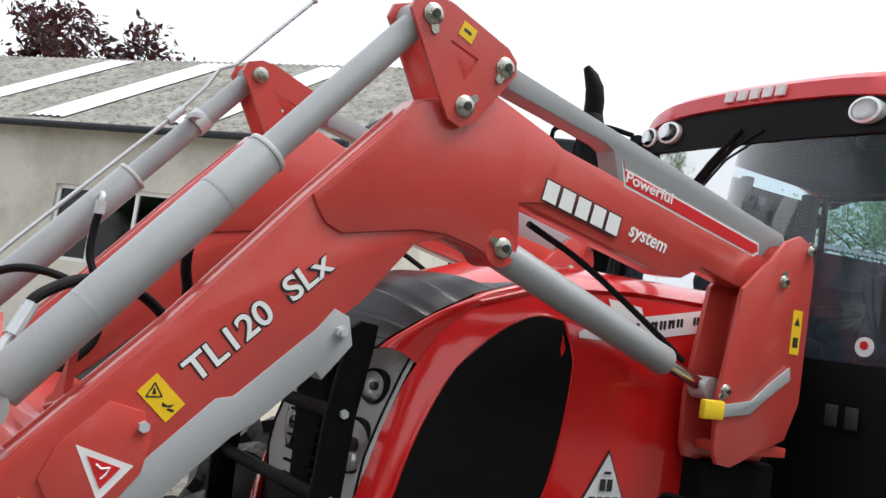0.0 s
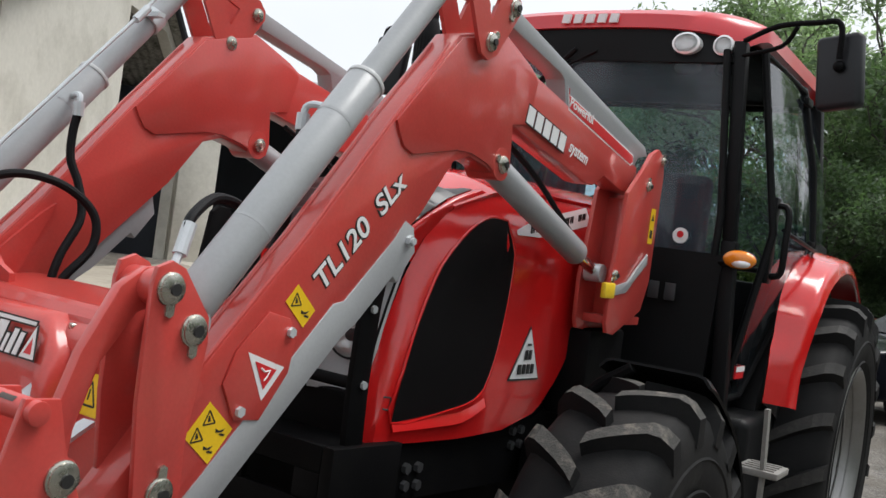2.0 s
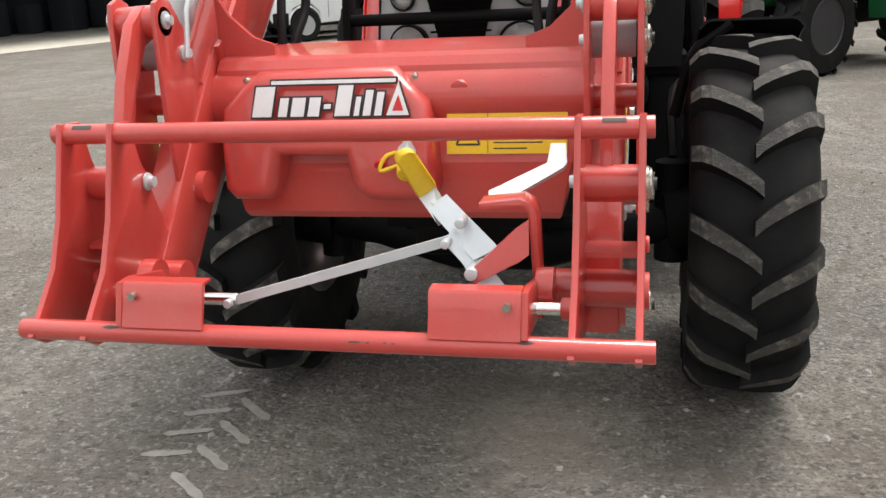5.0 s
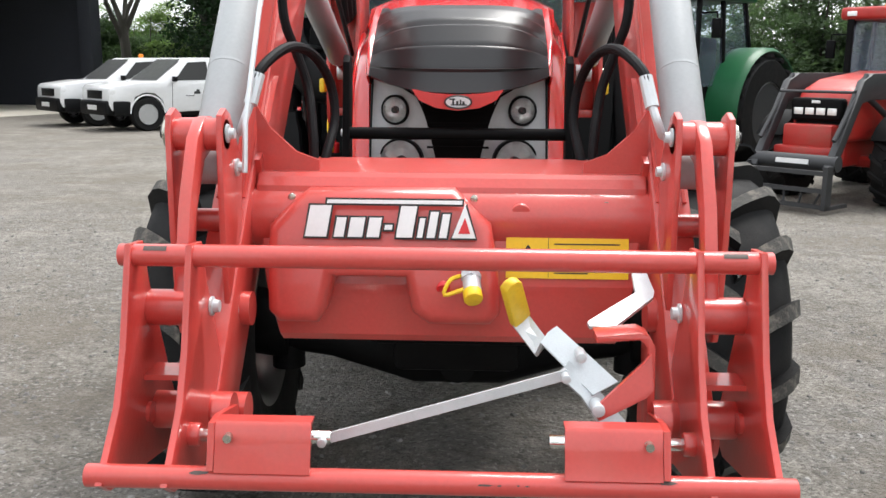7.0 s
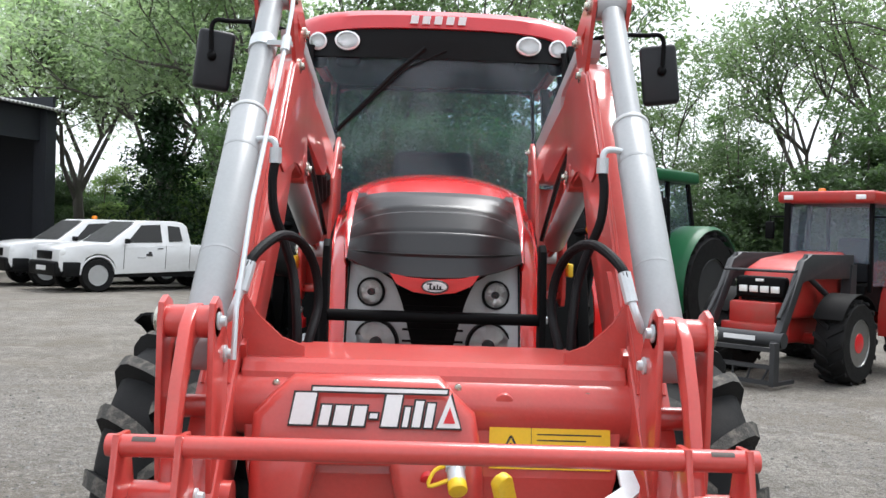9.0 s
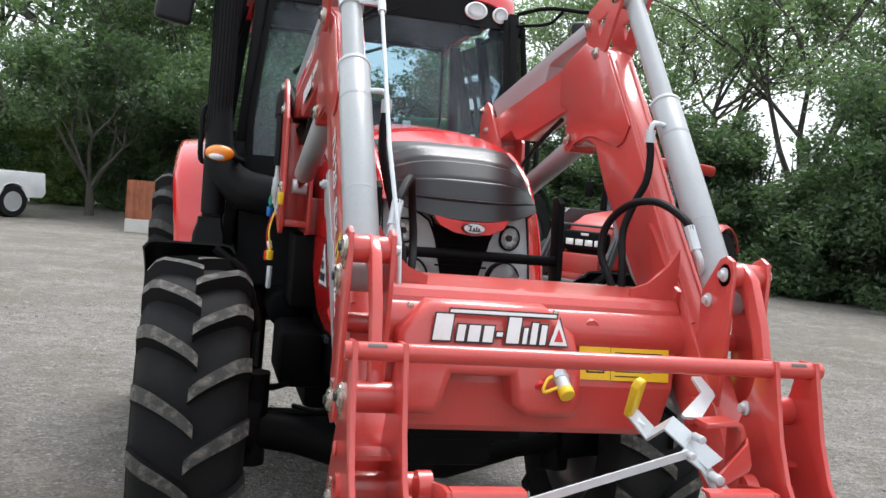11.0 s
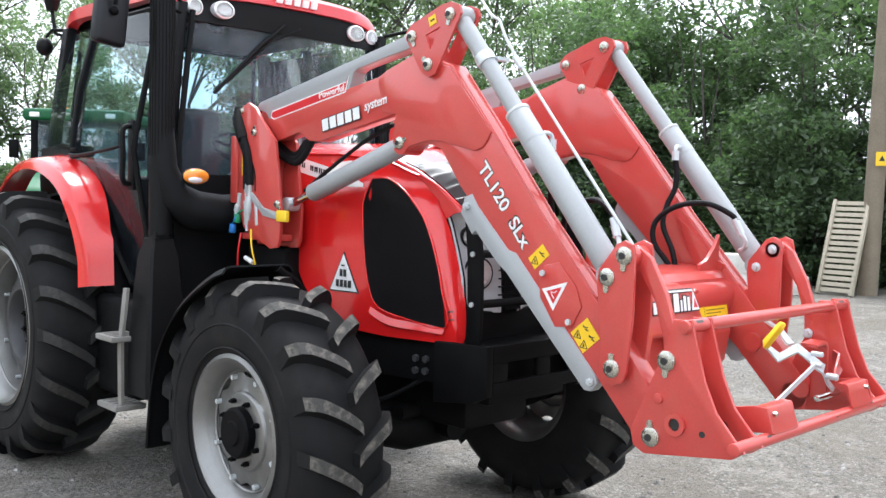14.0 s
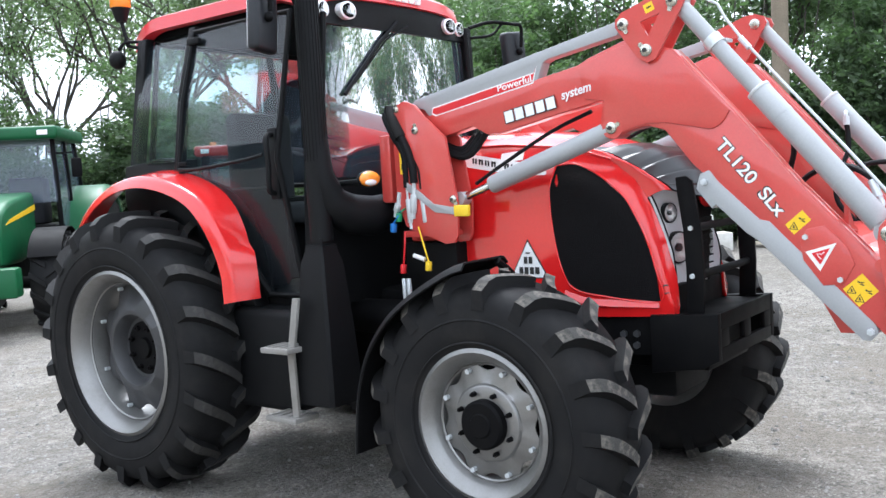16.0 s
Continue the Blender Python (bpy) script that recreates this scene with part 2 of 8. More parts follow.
def smooth_path(pts, k=6):
    """Catmull-Rom through the points."""
    P = [V3(p) for p in pts]
    P = [P[0] * 2 - P[1]] + P + [P[-1] * 2 - P[-2]]
    out = []
    for i in range(1, len(P) - 2):
        for j in range(k):
            u = j / k
            a, b, c, d = P[i - 1:i + 3]
            out.append(0.5 * ((2 * b) + (c - a) * u + (2 * a - 5 * b + 4 * c - d) * u * u + (3 * b - a - 3 * c + d) * u ** 3))
    out.append(P[-2])
    return out


def tube(bm, pts, r, n=8, smooth=0):
    P = smooth_path(pts, smooth) if smooth else [V3(p) for p in pts]
    rs = r if isinstance(r, (list, tuple)) else [r] * len(P)
    up = Vector((0, 0, 1))
    rings = []
    last = None
    for i, p in enumerate(P):
        d = (P[min(i + 1, len(P) - 1)] - P[max(i - 1, 0)]).normalized()
        if last is None:
            u = d.cross(up if abs(d.z) < 0.9 else Vector((1, 0, 0))).normalized()
        else:
            u = (last - d * last.dot(d)).normalized()
        last = u
        w = d.cross(u)
        rings.append([bm.verts.new(p + (u * math.cos(a) + w * math.sin(a)) * rs[i]) for a in (2 * math.pi * k / n for k in range(n))])
    for A, B in zip(rings, rings[1:]):
        for k in range(n):
            bm.faces.new((A[k], A[(k + 1) % n], B[(k + 1) % n], B[k]))
    bm.faces.new(rings[0][::-1])
    bm.faces.new(rings[-1])
    return bm


def lathe(bm, prof, c, axis="x", n=40, closed=False, caps=True):
    """Turns the outline prof = (radius, along) round the axis through c."""
    def at(r, a, th):
        u, w = r * math.cos(th), r * math.sin(th)
        return {"x": (c[0] + a, c[1] + u, c[2] + w), "y": (c[0] + u, c[1] + a, c[2] + w), "z": (c[0] + u, c[1] + w, c[2] + a)}[axis]
    rings = [[bm.verts.new(at(r, a, 2 * math.pi * k / n)) for k in range(n)] for r, a in prof]
    pairs = list(zip(rings, rings[1:])) + ([(rings[-1], rings[0])] if closed else [])
    for A, B in pairs:
        for k in range(n):
            bm.faces.new((A[k], A[(k + 1) % n], B[(k + 1) % n], B[k]))
    if not closed and caps:
        if prof[0][0] > 1e-4:
            bm.faces.new(rings[0][::-1])
        if prof[-1][0] > 1e-4:
            bm.faces.new(rings[-1])
    bmesh.ops.remove_doubles(bm, verts=bm.verts[:], dist=1e-5)
    return bm


def sheet(bm, fn, nu, nv, thick=0.0, flip=False):
    """A curved panel: fn(u, v) for u, v in 0..1, thickened along its normals."""
    g = [[bm.verts.new(fn(i / nu, j / nv)) for j in range(nv + 1)] for i in range(nu + 1)]
    fs = []
    for i in range(nu):
        for j in range(nv):
            q = (g[i][j], g[i + 1][j], g[i + 1][j + 1], g[i][j + 1])
            fs.append(bm.faces.new(q[::-1] if flip else q))
    bm.normal_update()
    if thick:
        bmesh.ops.solidify(bm, geom=fs, thickness=thick)
    return bm


def lerp_table(x, tab):
    """Piecewise-linear table of (x, y)."""
    if x <= tab[0][0]:
        return tab[0][1]
    for (a, ya), (b, yb) in zip(tab, tab[1:]):
        if x <= b:
            return ya + (yb - ya) * (x - a) / (b - a)
    return tab[-1][1]


def words(name, txt, width, cap, m, material, parent, depth=0.0006, shear=0.0, grow=0.0, label=""):
    """Lettering in the built-in font, lying in the xy plane of m, width long and cap high."""
    cu = bpy.data.curves.new(name, "FONT")
    cu.body, cu.size, cu.shear = txt, 1.0, shear
    cu.offset = 0.016 + grow
    cu.extrude = 0.01
    tmp = bpy.data.objects.new(name, cu)
    scene.collection.objects.link(tmp)
    dg = bpy.context.evaluated_depsgraph_get()
    me = bpy.data.meshes.new_from_object(tmp.evaluated_get(dg))
    bpy.data.objects.remove(tmp)
    xs = [v.co.x for v in me.vertices]
    k = width / (max(xs) - min(xs) - 2 * grow)
    me.transform(m @ Matrix.Diagonal((k, cap / 0.73, depth / 0.01, 1)) @ Matrix.Translation((-min(xs) - grow, 0, 0.01)))
    me.materials.clear()
    me.materials.append(material)
    ob = new(name, me)
    ob.parent = parent
    return tagged(ob, label)


def frame_of(o, xdir, ydir):
    """A matrix with its origin at o, x along xdir and y near ydir."""
    x = V3(xdir).normalized()
    z = x.cross(V3(ydir)).normalized()
    y = z.cross(x)
    m = Matrix((x, y, z)).transposed().to_4x4()
    m.translation = o
    return m


def plate_on(bm, m, pts, thick=0.0015):
    """A thin plate with the outline pts in the xy plane of m."""
    lo = [bm.verts.new(m @ V3((x, y, 0))) for x, y in pts]
    hi = [bm.verts.new(m @ V3((x, y, thick))) for x, y in pts]
    n = len(pts)
    bm.faces.new(lo[::-1])
    bm.faces.new(hi)
    for i in range(n):
        bm.faces.new((lo[i], lo[(i + 1) % n], hi[(i + 1) % n], hi[i]))
    return bm


def rect(x0, y0, x1, y1):
    return [(x0, y0), (x1, y0), (x1, y1), (x0, y1)]


def mirror_x(p, s):
    return (p[0] * s, p[1], p[2])


def islands(bm):
    """Splits a bmesh into its unconnected pieces."""
    seen, out = set(), []
    bm.verts.index_update()
    for v in bm.verts:
        if v.index in seen:
            continue
        stack, got = [v], set()
        while stack:
            q = stack.pop()
            if q.index in got:
                continue
            got.add(q.index)
            stack.extend(e.other_vert(q) for e in q.link_edges if e.other_vert(q).index not in got)
        seen |= got
        out.append(got)
    res = []
    for got in out:
        nb = bm.copy()
        bmesh.ops.delete(nb, geom=[v for i, v in enumerate(nb.verts) if i not in got], context="VERTS")
        res.append(nb)
    bm.free()
    return res


def pieces(name, bm, material, parent, label="", sharp=35):
    """Each unconnected piece as a part of its own; gives the first."""
    obs = [part(name, nb, material, parent, label, sharp) for nb in islands(bm)]
    return obs[0]


def slab(bm, pts, thick):
    """A flat plate with the outline pts in space, thickened to both sides."""
    P = [V3(p) for p in pts]
    n = sum(((P[i] - P[0]).cross(P[i + 1] - P[0]) for i in range(1, len(P) - 1)), Vector()).normalized() * thick / 2
    a, b = [bm.verts.new(p + n) for p in P], [bm.verts.new(p - n) for p in P]
    bm.faces.new(a), bm.faces.new(b[::-1])
    for i in range(len(P)):
        bm.faces.new((a[i], b[i], b[(i + 1) % len(P)], a[(i + 1) % len(P)]))
    return bm
rnd = random.Random(17)


# ---------- ground ----------
def ground_shade():
    m = shade("worn_gravel_yard", (0.215, 0.201, 0.182), 0.9, vary=0.25, scale=0.5, bump=0.0)
    t = m.node_tree
    b = t.nodes["Principled BSDF"]
    co = t.nodes["Texture Coordinate"]
    col = b.inputs["Base Color"].links[0].from_socket

    def speckle(scale, lo, hi, colour, amount, rough=0.6):
        global_n = t.nodes.new("ShaderNodeTexNoise")
        global_n.inputs["Scale"].default_value, global_n.inputs["Detail"].default_value, global_n.inputs["Roughness"].default_value = scale, 6, rough
        t.links.new(co.outputs["Object"], global_n.inputs["Vector"])
        r = t.nodes.new("ShaderNodeMapRange")
        r.inputs["From Min"].default_value, r.inputs["From Max"].default_value, r.inputs["To Max"].default_value = lo, hi, amount
        t.links.new(global_n.outputs["Fac"], r.inputs["Value"])
        mx = t.nodes.new("ShaderNodeMixRGB")
        mx.inputs[2].default_value = (*colour, 1)
        t.links.new(r.outputs[0], mx.inputs[0])
        return mx

    for sc, lo, hi, c, a in ((0.13, 0.42, 0.56, (0.155, 0.138, 0.115), 0.65), (0.35, 0.45, 0.6, (0.155, 0.138, 0.113), 0.85), (1.3, 0.5, 0.62, (0.28, 0.26, 0.225), 0.7), (0.22, 0.54, 0.62, (0.27, 0.252, 0.225), 0.6),
                             (22, 0.5, 0.6, (0.085, 0.077, 0.068), 0.75), (38, 0.54, 0.62, (0.44, 0.415, 0.38), 0.6), (5, 0.5, 0.64, (0.13, 0.112, 0.09), 0.6), (11, 0.55, 0.64, (0.40, 0.37, 0.32), 0.45), (75, 0.54, 0.62, (0.045, 0.042, 0.038), 0.65), (0.9, 0.53, 0.6, (0.15, 0.128, 0.1), 0.5)):
        mx = speckle(sc, lo, hi, c, a)
        t.links.new(col, mx.inputs[1])
        col = mx.outputs[0]
    t.links.new(col, b.inputs["Base Color"])
    n1 = t.nodes.new("ShaderNodeTexNoise")
    n1.inputs["Scale"].default_value, n1.inputs["Detail"].default_value, n1.inputs["Roughness"].default_value = 26, 8, 0.7
    v1 = t.nodes.new("ShaderNodeTexVoronoi")
    v1.inputs["Scale"].default_value = 45
    for q in (n1, v1):
        t.links.new(co.outputs["Object"], q.inputs["Vector"])
    ad = t.nodes.new("ShaderNodeMath")
    ad.operation = "MULTIPLY_ADD"
    ad.inputs[1].default_value = -0.35
    t.links.new(v1.outputs["Distance"], ad.inputs[0])
    t.links.new(n1.outputs["Fac"], ad.inputs[2])
    bp = t.nodes.new("ShaderNodeBump")
    bp.inputs["Strength"].default_value, bp.inputs["Distance"].default_value = 1.0, 0.036
    t.links.new(ad.outputs[0], bp.inputs["Height"])
    t.links.new(bp.outputs[0], b.inputs["Normal"])
    return m


GRAVEL = ground_shade()
bm = bmesh.new()
bmesh.ops.create_grid(bm, x_segments=60, y_segments=60, size=300)
for v in bm.verts:
    v.co.z = -0.0
solid("ground", bm, GRAVEL, "worn grey gravel and tarmac yard with damp patches", "ground", "structure")

# loose chippings over the yard near the path
STONE = shade("loose_chippings", (0.22, 0.212, 0.2), 0.9, vary=0.2, island=0.5)
rng = np.random.default_rng(5)
N = 26000
ang = rng.uniform(0, 2 * math.pi, N)
rad = 0.4 + 7.6 * np.sqrt(rng.uniform(0, 1, N))
cx, cy = rad * np.cos(ang) - 0.2, rad * np.sin(ang) - 0.6
sz = 0.003 + 0.013 * rng.uniform(0, 1, N) ** 3.5
base = np.array([(-1, -1, 0), (1, -0.8, 0), (0.9, 1, 0), (-0.9, 0.8, 0), (-0.5, -0.5, 0.9), (0.6, -0.4, 0.8), (0.4, 0.5, 1.0), (-0.5, 0.5, 0.8)])
pts = base[None] * sz[:, None, None] * (0.7 + 0.6 * rng.uniform(0, 1, (N, 8, 3)))
ca, sa = np.cos(ang * 7), np.sin(ang * 7)
X = pts[..., 0] * ca[:, None] - pts[..., 1] * sa[:, None] + cx[:, None]
Y = pts[..., 0] * sa[:, None] + pts[..., 1] * ca[:, None] + cy[:, None]
Z = pts[..., 2] * 0.8 - 0.001
quad = np.array([(4, 5, 6, 7), (0, 1, 5, 4), (1, 2, 6, 5), (2, 3, 7, 6), (3, 0, 4, 7)])
faces = (quad[None] + (np.arange(N) * 8)[:, None, None]).reshape(-1, 4)
me = bpy.data.meshes.new("loose_chippings")
me.from_pydata(np.stack([X, Y, Z], -1).reshape(-1, 3).tolist(), [], faces.tolist())
me.materials.append(STONE)
tagged(new("loose_chippings", me), "small loose grey stone chippings scattered on the yard", "gravel", kind="stuff")

# dusty prints of the tyre bars in front of the right wheel
PRINT = shade("pale_dust_print", (0.26, 0.248, 0.222), 0.95, vary=0.3, scale=20, bump=0.3, bump_scale=120, dirt=(0.2, 0.19, 0.17), dirt_amount=0.6, dirt_scale=16)
rnp = random.Random(8)
prints = thing("tyre_print", label="pale dusty tyre prints on the yard before the wheel", category="tyre print")
for k in range(4):
    for a, b in (((-1.06, -0.385 - 0.145 * k), (-0.90, -0.315 - 0.155 * k)), ((-0.90, -0.385 - 0.175 * k), (-0.735, -0.535 - 0.17 * k))):
        d = Vector((b[0] - a[0], b[1] - a[1]))
        q = Vector((-d.y, d.x)).normalized() * 0.019
        bm = bmesh.new()
        up, dn = [], []
        for i in range(9):
            p = Vector(a) + d * (i / 8)
            e = 0.35 if i in (0, 8) else 1.0
            up.append(bm.verts.new((*(p + q * e * rnp.uniform(0.65, 1.15)), 0.003)))
            dn.append(bm.verts.new((*(p - q * e * rnp.uniform(0.65, 1.15)), 0.003)))
        for i in range(8):
            bm.faces.new((dn[i], dn[i + 1], up[i + 1], up[i]))
        bm.normal_update()
        bm.faces.ensure_lookup_table()
        if bm.faces[0].normal.z < 0:
            bmesh.ops.reverse_faces(bm, faces=bm.faces[:])
        part("bar_print", bm, PRINT, prints)


# ---------- the red tractor (nose towards -y, its front axle over the origin) ----------
tractor = thing("tractor", label="bright red farm tractor with black cab, parked on the yard", category="tractor")


def wheel(name, parent, s, y, R, x0, x1, rim_r, hub_r, lugs, lug_h, lug_w):
    """A driven wheel: painted disc and rim, with tyre, hub and bolts; s is the side, x0..x1 the tyre's width."""
    xc, w = (x0 + x1) / 2, x1 - x0
    zc = R - 0.012
    c = (s * xc, y, zc)
    bm = bmesh.new()
    prof = [(rim_r, -w * 0.42), (rim_r + 0.012, -w * 0.44), (rim_r + 0.012, -w * 0.40), (rim_r - 0.02, -w * 0.36), (rim_r - 0.05, -w * 0.2), (rim_r - 0.06, 0), (rim_r - 0.05, w * 0.22),
            (rim_r - 0.022, w * 0.36), (rim_r + 0.012, w * 0.40), (rim_r + 0.014, w * 0.44), (rim_r + 0.004, w * 0.46), (rim_r - 0.008, w * 0.44), (rim_r - 0.032, w * 0.36),
            (rim_r - 0.06, w * 0.22), (rim_r - 0.07, 0), (rim_r - 0.06, -w * 0.2), (rim_r - 0.03, -w * 0.36)]
    lathe(bm, [(r, s * a) for r, a in prof], c, "x", 56, closed=True)
    wob = part("wheel", bm, RIM, parent, "wheel with a silver-painted steel rim")
    bm = bmesh.new()
    lathe(bm, [(r, s * a) for r, a in ((rim_r - 0.038, w * 0.355), (rim_r - 0.014, w * 0.445), (rim_r + 0.003, w * 0.474), (rim_r + 0.020, w * 0.455), (rim_r + 0.020, w * 0.42), (rim_r + 0.008, w * 0.43), (rim_r - 0.004, w * 0.42), (rim_r - 0.028, w * 0.355))], c, "x", 56, closed=True)
    part("rim_edge", bm, RIM, wob, "bright silver rim edge", sharp=50)
    bm = bmesh.new()
    lathe(bm, [(r, s * a) for r, a in ((rim_r - 0.046, w * 0.27), (rim_r - 0.054, w * 0.285), (rim_r - 0.060, w * 0.27), (rim_r - 0.056, w * 0.255))], c, "x", 56, closed=True)
    part("bead_ring", bm, RIM, wob, sharp=50)
    # dished centre with scalloped openings
    front = R < 0.7
    bm = bmesh.new()
    nl, segs = 8, 96
    din = s * w * (0.335 if front else 0.22)
    rows = ((0.09, 0.0), (0.152, 0.0), (0.158, -0.004), (0.163, -0.014), (0.185, -0.018), (rim_r - 0.046, -0.03)) if front else \
        ((0.05, -0.075), (0.172, -0.075), (0.186, -0.02), (0.20, 0.0), (0.222, 0.004), (rim_r - 0.14, -0.035), (rim_r - 0.058, -0.065))
    skins = []
    for back in (0.0, 0.008):
        vs = []
        for ri, (r0, a) in enumerate(rows):
            row = []
            for k in range(segs):
                th = 2 * math.pi * k / segs
                r = r0
                if ri == len(rows) - 1:
                    r -= max(0.0, math.cos(nl * th) + 0.25) ** 0.6 * (0.032 if front else 0.05)
                elif ri == len(rows) - 2:
                    r -= max(0.0, math.cos(nl * th)) ** 0.8 * 0.014
                row.append(bm.verts.new((c[0] + din + s * (a - back), c[1] + r * math.cos(th), c[2] + r * math.sin(th))))
            vs.append(row)
        skins.append(vs)
    for vs in skins:
        for A, B in zip(vs, vs[1:]):
            for k in range(segs):
                bm.faces.new((A[k], A[(k + 1) % segs], B[(k + 1) % segs], B[k]))
    for q in (0, -1):
        A, B = skins[0][q], skins[1][q]
        for k in range(segs):
            bm.faces.new((A[k], A[(k + 1) % segs], B[(k + 1) % segs], B[k]))
    bmesh.ops.recalc_face_normals(bm, faces=bm.faces[:])
    part("wheel_disc", bm, RIM if front else RIMGREY, wob, "dished wheel centre with scalloped openings", sharp=40)
    bm = bmesh.new()
    if front:
        hb = [(0.0, -w * 0.5), (hub_r * 1.1, -w * 0.5), (hub_r * 1.1, w * 0.1), (hub_r, w * 0.12), (hub_r, w * 0.42), (hub_r * 0.9, w * 0.45), (hub_r * 0.5, w * 0.45), (hub_r * 0.45, w * 0.47), (0.0, w * 0.47)]
    else:
        hb = [(0.0, -w * 0.5), (hub_r, -w * 0.5), (hub_r, -w * 0.02), (0.15, w * 0.05), (0.15, w * 0.065), (0.06, w * 0.065), (0.055, w * 0.1), (0.0, w * 0.1)]
    lathe(bm, [(r, s * a) for r, a in hb], c, "x", 36)
    part("hub", bm, BLACK, wob, "black final drive hub")
    bolt = cyl(bmesh.new(), (0, 0, 0), (s * 0.02, 0, 0), 0.011 if front else 0.016, 6)
    cyl(bolt, (s * 0.02, 0, 0), (s * 0.03, 0, 0), 0.006, 8)
    bolt_mesh = mesh_of("wheel_bolt", bolt, BLACK if front else MESHBLACK)
    for k in range(8):
        th = 2 * math.pi * (k + 0.5) / 8
        rr = 0.128 if front else 0.118
        o = part("wheel_bolt", bolt_mesh, None, wob)
        o.location = (c[0] + (din if front else s * w * 0.065), c[1] + rr * math.cos(th), c[2] + rr * math.sin(th))
    lug_bolt = mesh_of("rim_bolt", cyl(bmesh.new(), (0, 0, 0), (s * 0.028, 0, 0), 0.011, 6), ZINC)
    for k in range(8):
        th = 2 * math.pi * (k + 0.5) / 8
        o = part("rim_bolt", lug_bolt, None, wob)
        o.location = (c[0] + din - s * (0.03 if front else 0.05), c[1] + (rim_r - 0.075) * math.cos(th), c[2] + (rim_r - 0.075) * math.sin(th))
    # carcass
    bm = bmesh.new()
    Rb = R - lug_h
    h = w / 2
    prof = [(rim_r + 0.004, -h * 0.84), (rim_r + 0.03, -h * 0.93), (rim_r + (Rb - rim_r) * 0.4, -h * 1.02), (rim_r + (Rb - rim_r) * 0.72, -h * 0.99), (Rb - 0.035, -h * 0.88), (Rb - 0.012, -h * 0.72), (Rb, -h * 0.4), (Rb + 0.003, 0)]
    prof = prof + [(r, -a) for r, a in prof[-2::-1]]
    lathe(bm, [(r, s * a) for r, a in prof], c, "x", 96, caps=False)
    tyre = part("tyre", bm, RUBBER, wob, "black rubber tractor tyre", sharp=50)
    # raised rings on the sidewall
    bm = bmesh.new()
    for rr in (0.16, 0.5):
        r0 = rim_r + (Rb - rim_r) * rr
        lathe(bm, [(r0 - 0.006, s * h * (0.985 if rr < 0.3 else 1.01)), (r0, s * (h * (0.985 if rr < 0.3 else 1.01) + 0.005)), (r0 + 0.006, s * h * (0.985 if rr < 0.3 else 1.01))], c, "x", 72, closed=True)
    pieces("sidewall_ring", bm, RUBBER, wob)
    # lugs: curved bars from near the middle out over the shoulder, leaning back
    for side in (-1, 1):
        for k in range(lugs):
            th0 = 2 * math.pi * (k + (0.5 if side > 0 else 0)) / lugs
            if k:
                break
            rows = []
            steps = 7
            bm = bmesh.new()
            for i in range(steps + 1):
                u = i / steps
                a = side * h * (-0.06 + 1.08 * u)
                lead = (0.17 * u ** 0.82) * (0.63 / R) * 1.25 * (w / 0.38)
                drop = 0.0 if u < 0.7 else (u - 0.7) / 0.3
                r_top = R - 0.05 * drop ** 2 - 0.01 * u * u
                r_bot = Rb - 0.012 - 0.085 * drop
                half = lug_w * (0.5 + 0.12 * u) / R
                th = th0 + lead
                row = []
                for dth, r in ((-half * 1.35, r_bot), (-half, r_top), (half, r_top), (half * 1.35, r_bot)):
                    # the front of the tyre faces -y; angles run up its front face
                    row.append((c[0] + s * a, c[1] - r * math.cos(th + dth), c[2] + r * math.sin(th + dth)))
                rows.append(row)
            bv = [[bm.verts.new(p) for p in row] for row in rows]
            for A, B in zip(bv, bv[1:]):
                for q in range(3):
                    if q != 1:
                        bm.faces.new((A[q], A[q + 1], B[q + 1], B[q]))
            bm.faces.new(bv[0])
            bm.faces.new(bv[-1][::-1])
            bmesh.ops.translate(bm, vec=(0, -c[1], -c[2]), verts=bm.verts)
            side_mesh = mesh_of("tread_lug", bm, RUBBER)
            face = bmesh.new()
            tv = [[face.verts.new(V3(row[q]) - V3((0, c[1], c[2]))) for q in (1, 2)] for row in rows]
            for A, B in zip(tv, tv[1:]):
                face.faces.new((A[0], A[1], B[1], B[0]))
            face.to_mesh(extra := bpy.data.meshes.new("lug_face"))
            face.free()
            # side walls and the dusty running face in one lug
            joined = bmesh.new()
            joined.from_mesh(side_mesh)
            n0 = len(joined.faces)
            joined.from_mesh(extra)
            joined.faces.ensure_lookup_table()
            for f in joined.faces[n0:]:
                f.material_index = 1
            bmesh.ops.recalc_face_normals(joined, faces=joined.faces[:])
            joined.to_mesh(side_mesh)
            joined.free()
            side_mesh.materials.append(LUGDUST if front else LUGDARK)
            for j in range(lugs):
                o = part("tread_lug", side_mesh, None, wob)
                o.matrix_basis = Matrix.Translation((0, c[1], c[2])) @ Matrix.Rotation(-2 * math.pi * j / lugs, 4, "X")
    return wob


for s in (1, -1):
    o = -0.008 if s > 0 else -0.015
    wheel("front", tractor, s, 0.04, 0.615, 0.675 + o, 1.045 + o, 0.297, 0.102, 17, 0.044, 0.044)
    wheel("rear", tractor, s, 2.385, 0.770, 0.63 if s > 0 else 0.67, 1.085 if s > 0 else 1.135, 0.435, 0.16, 19, 0.047, 0.05)


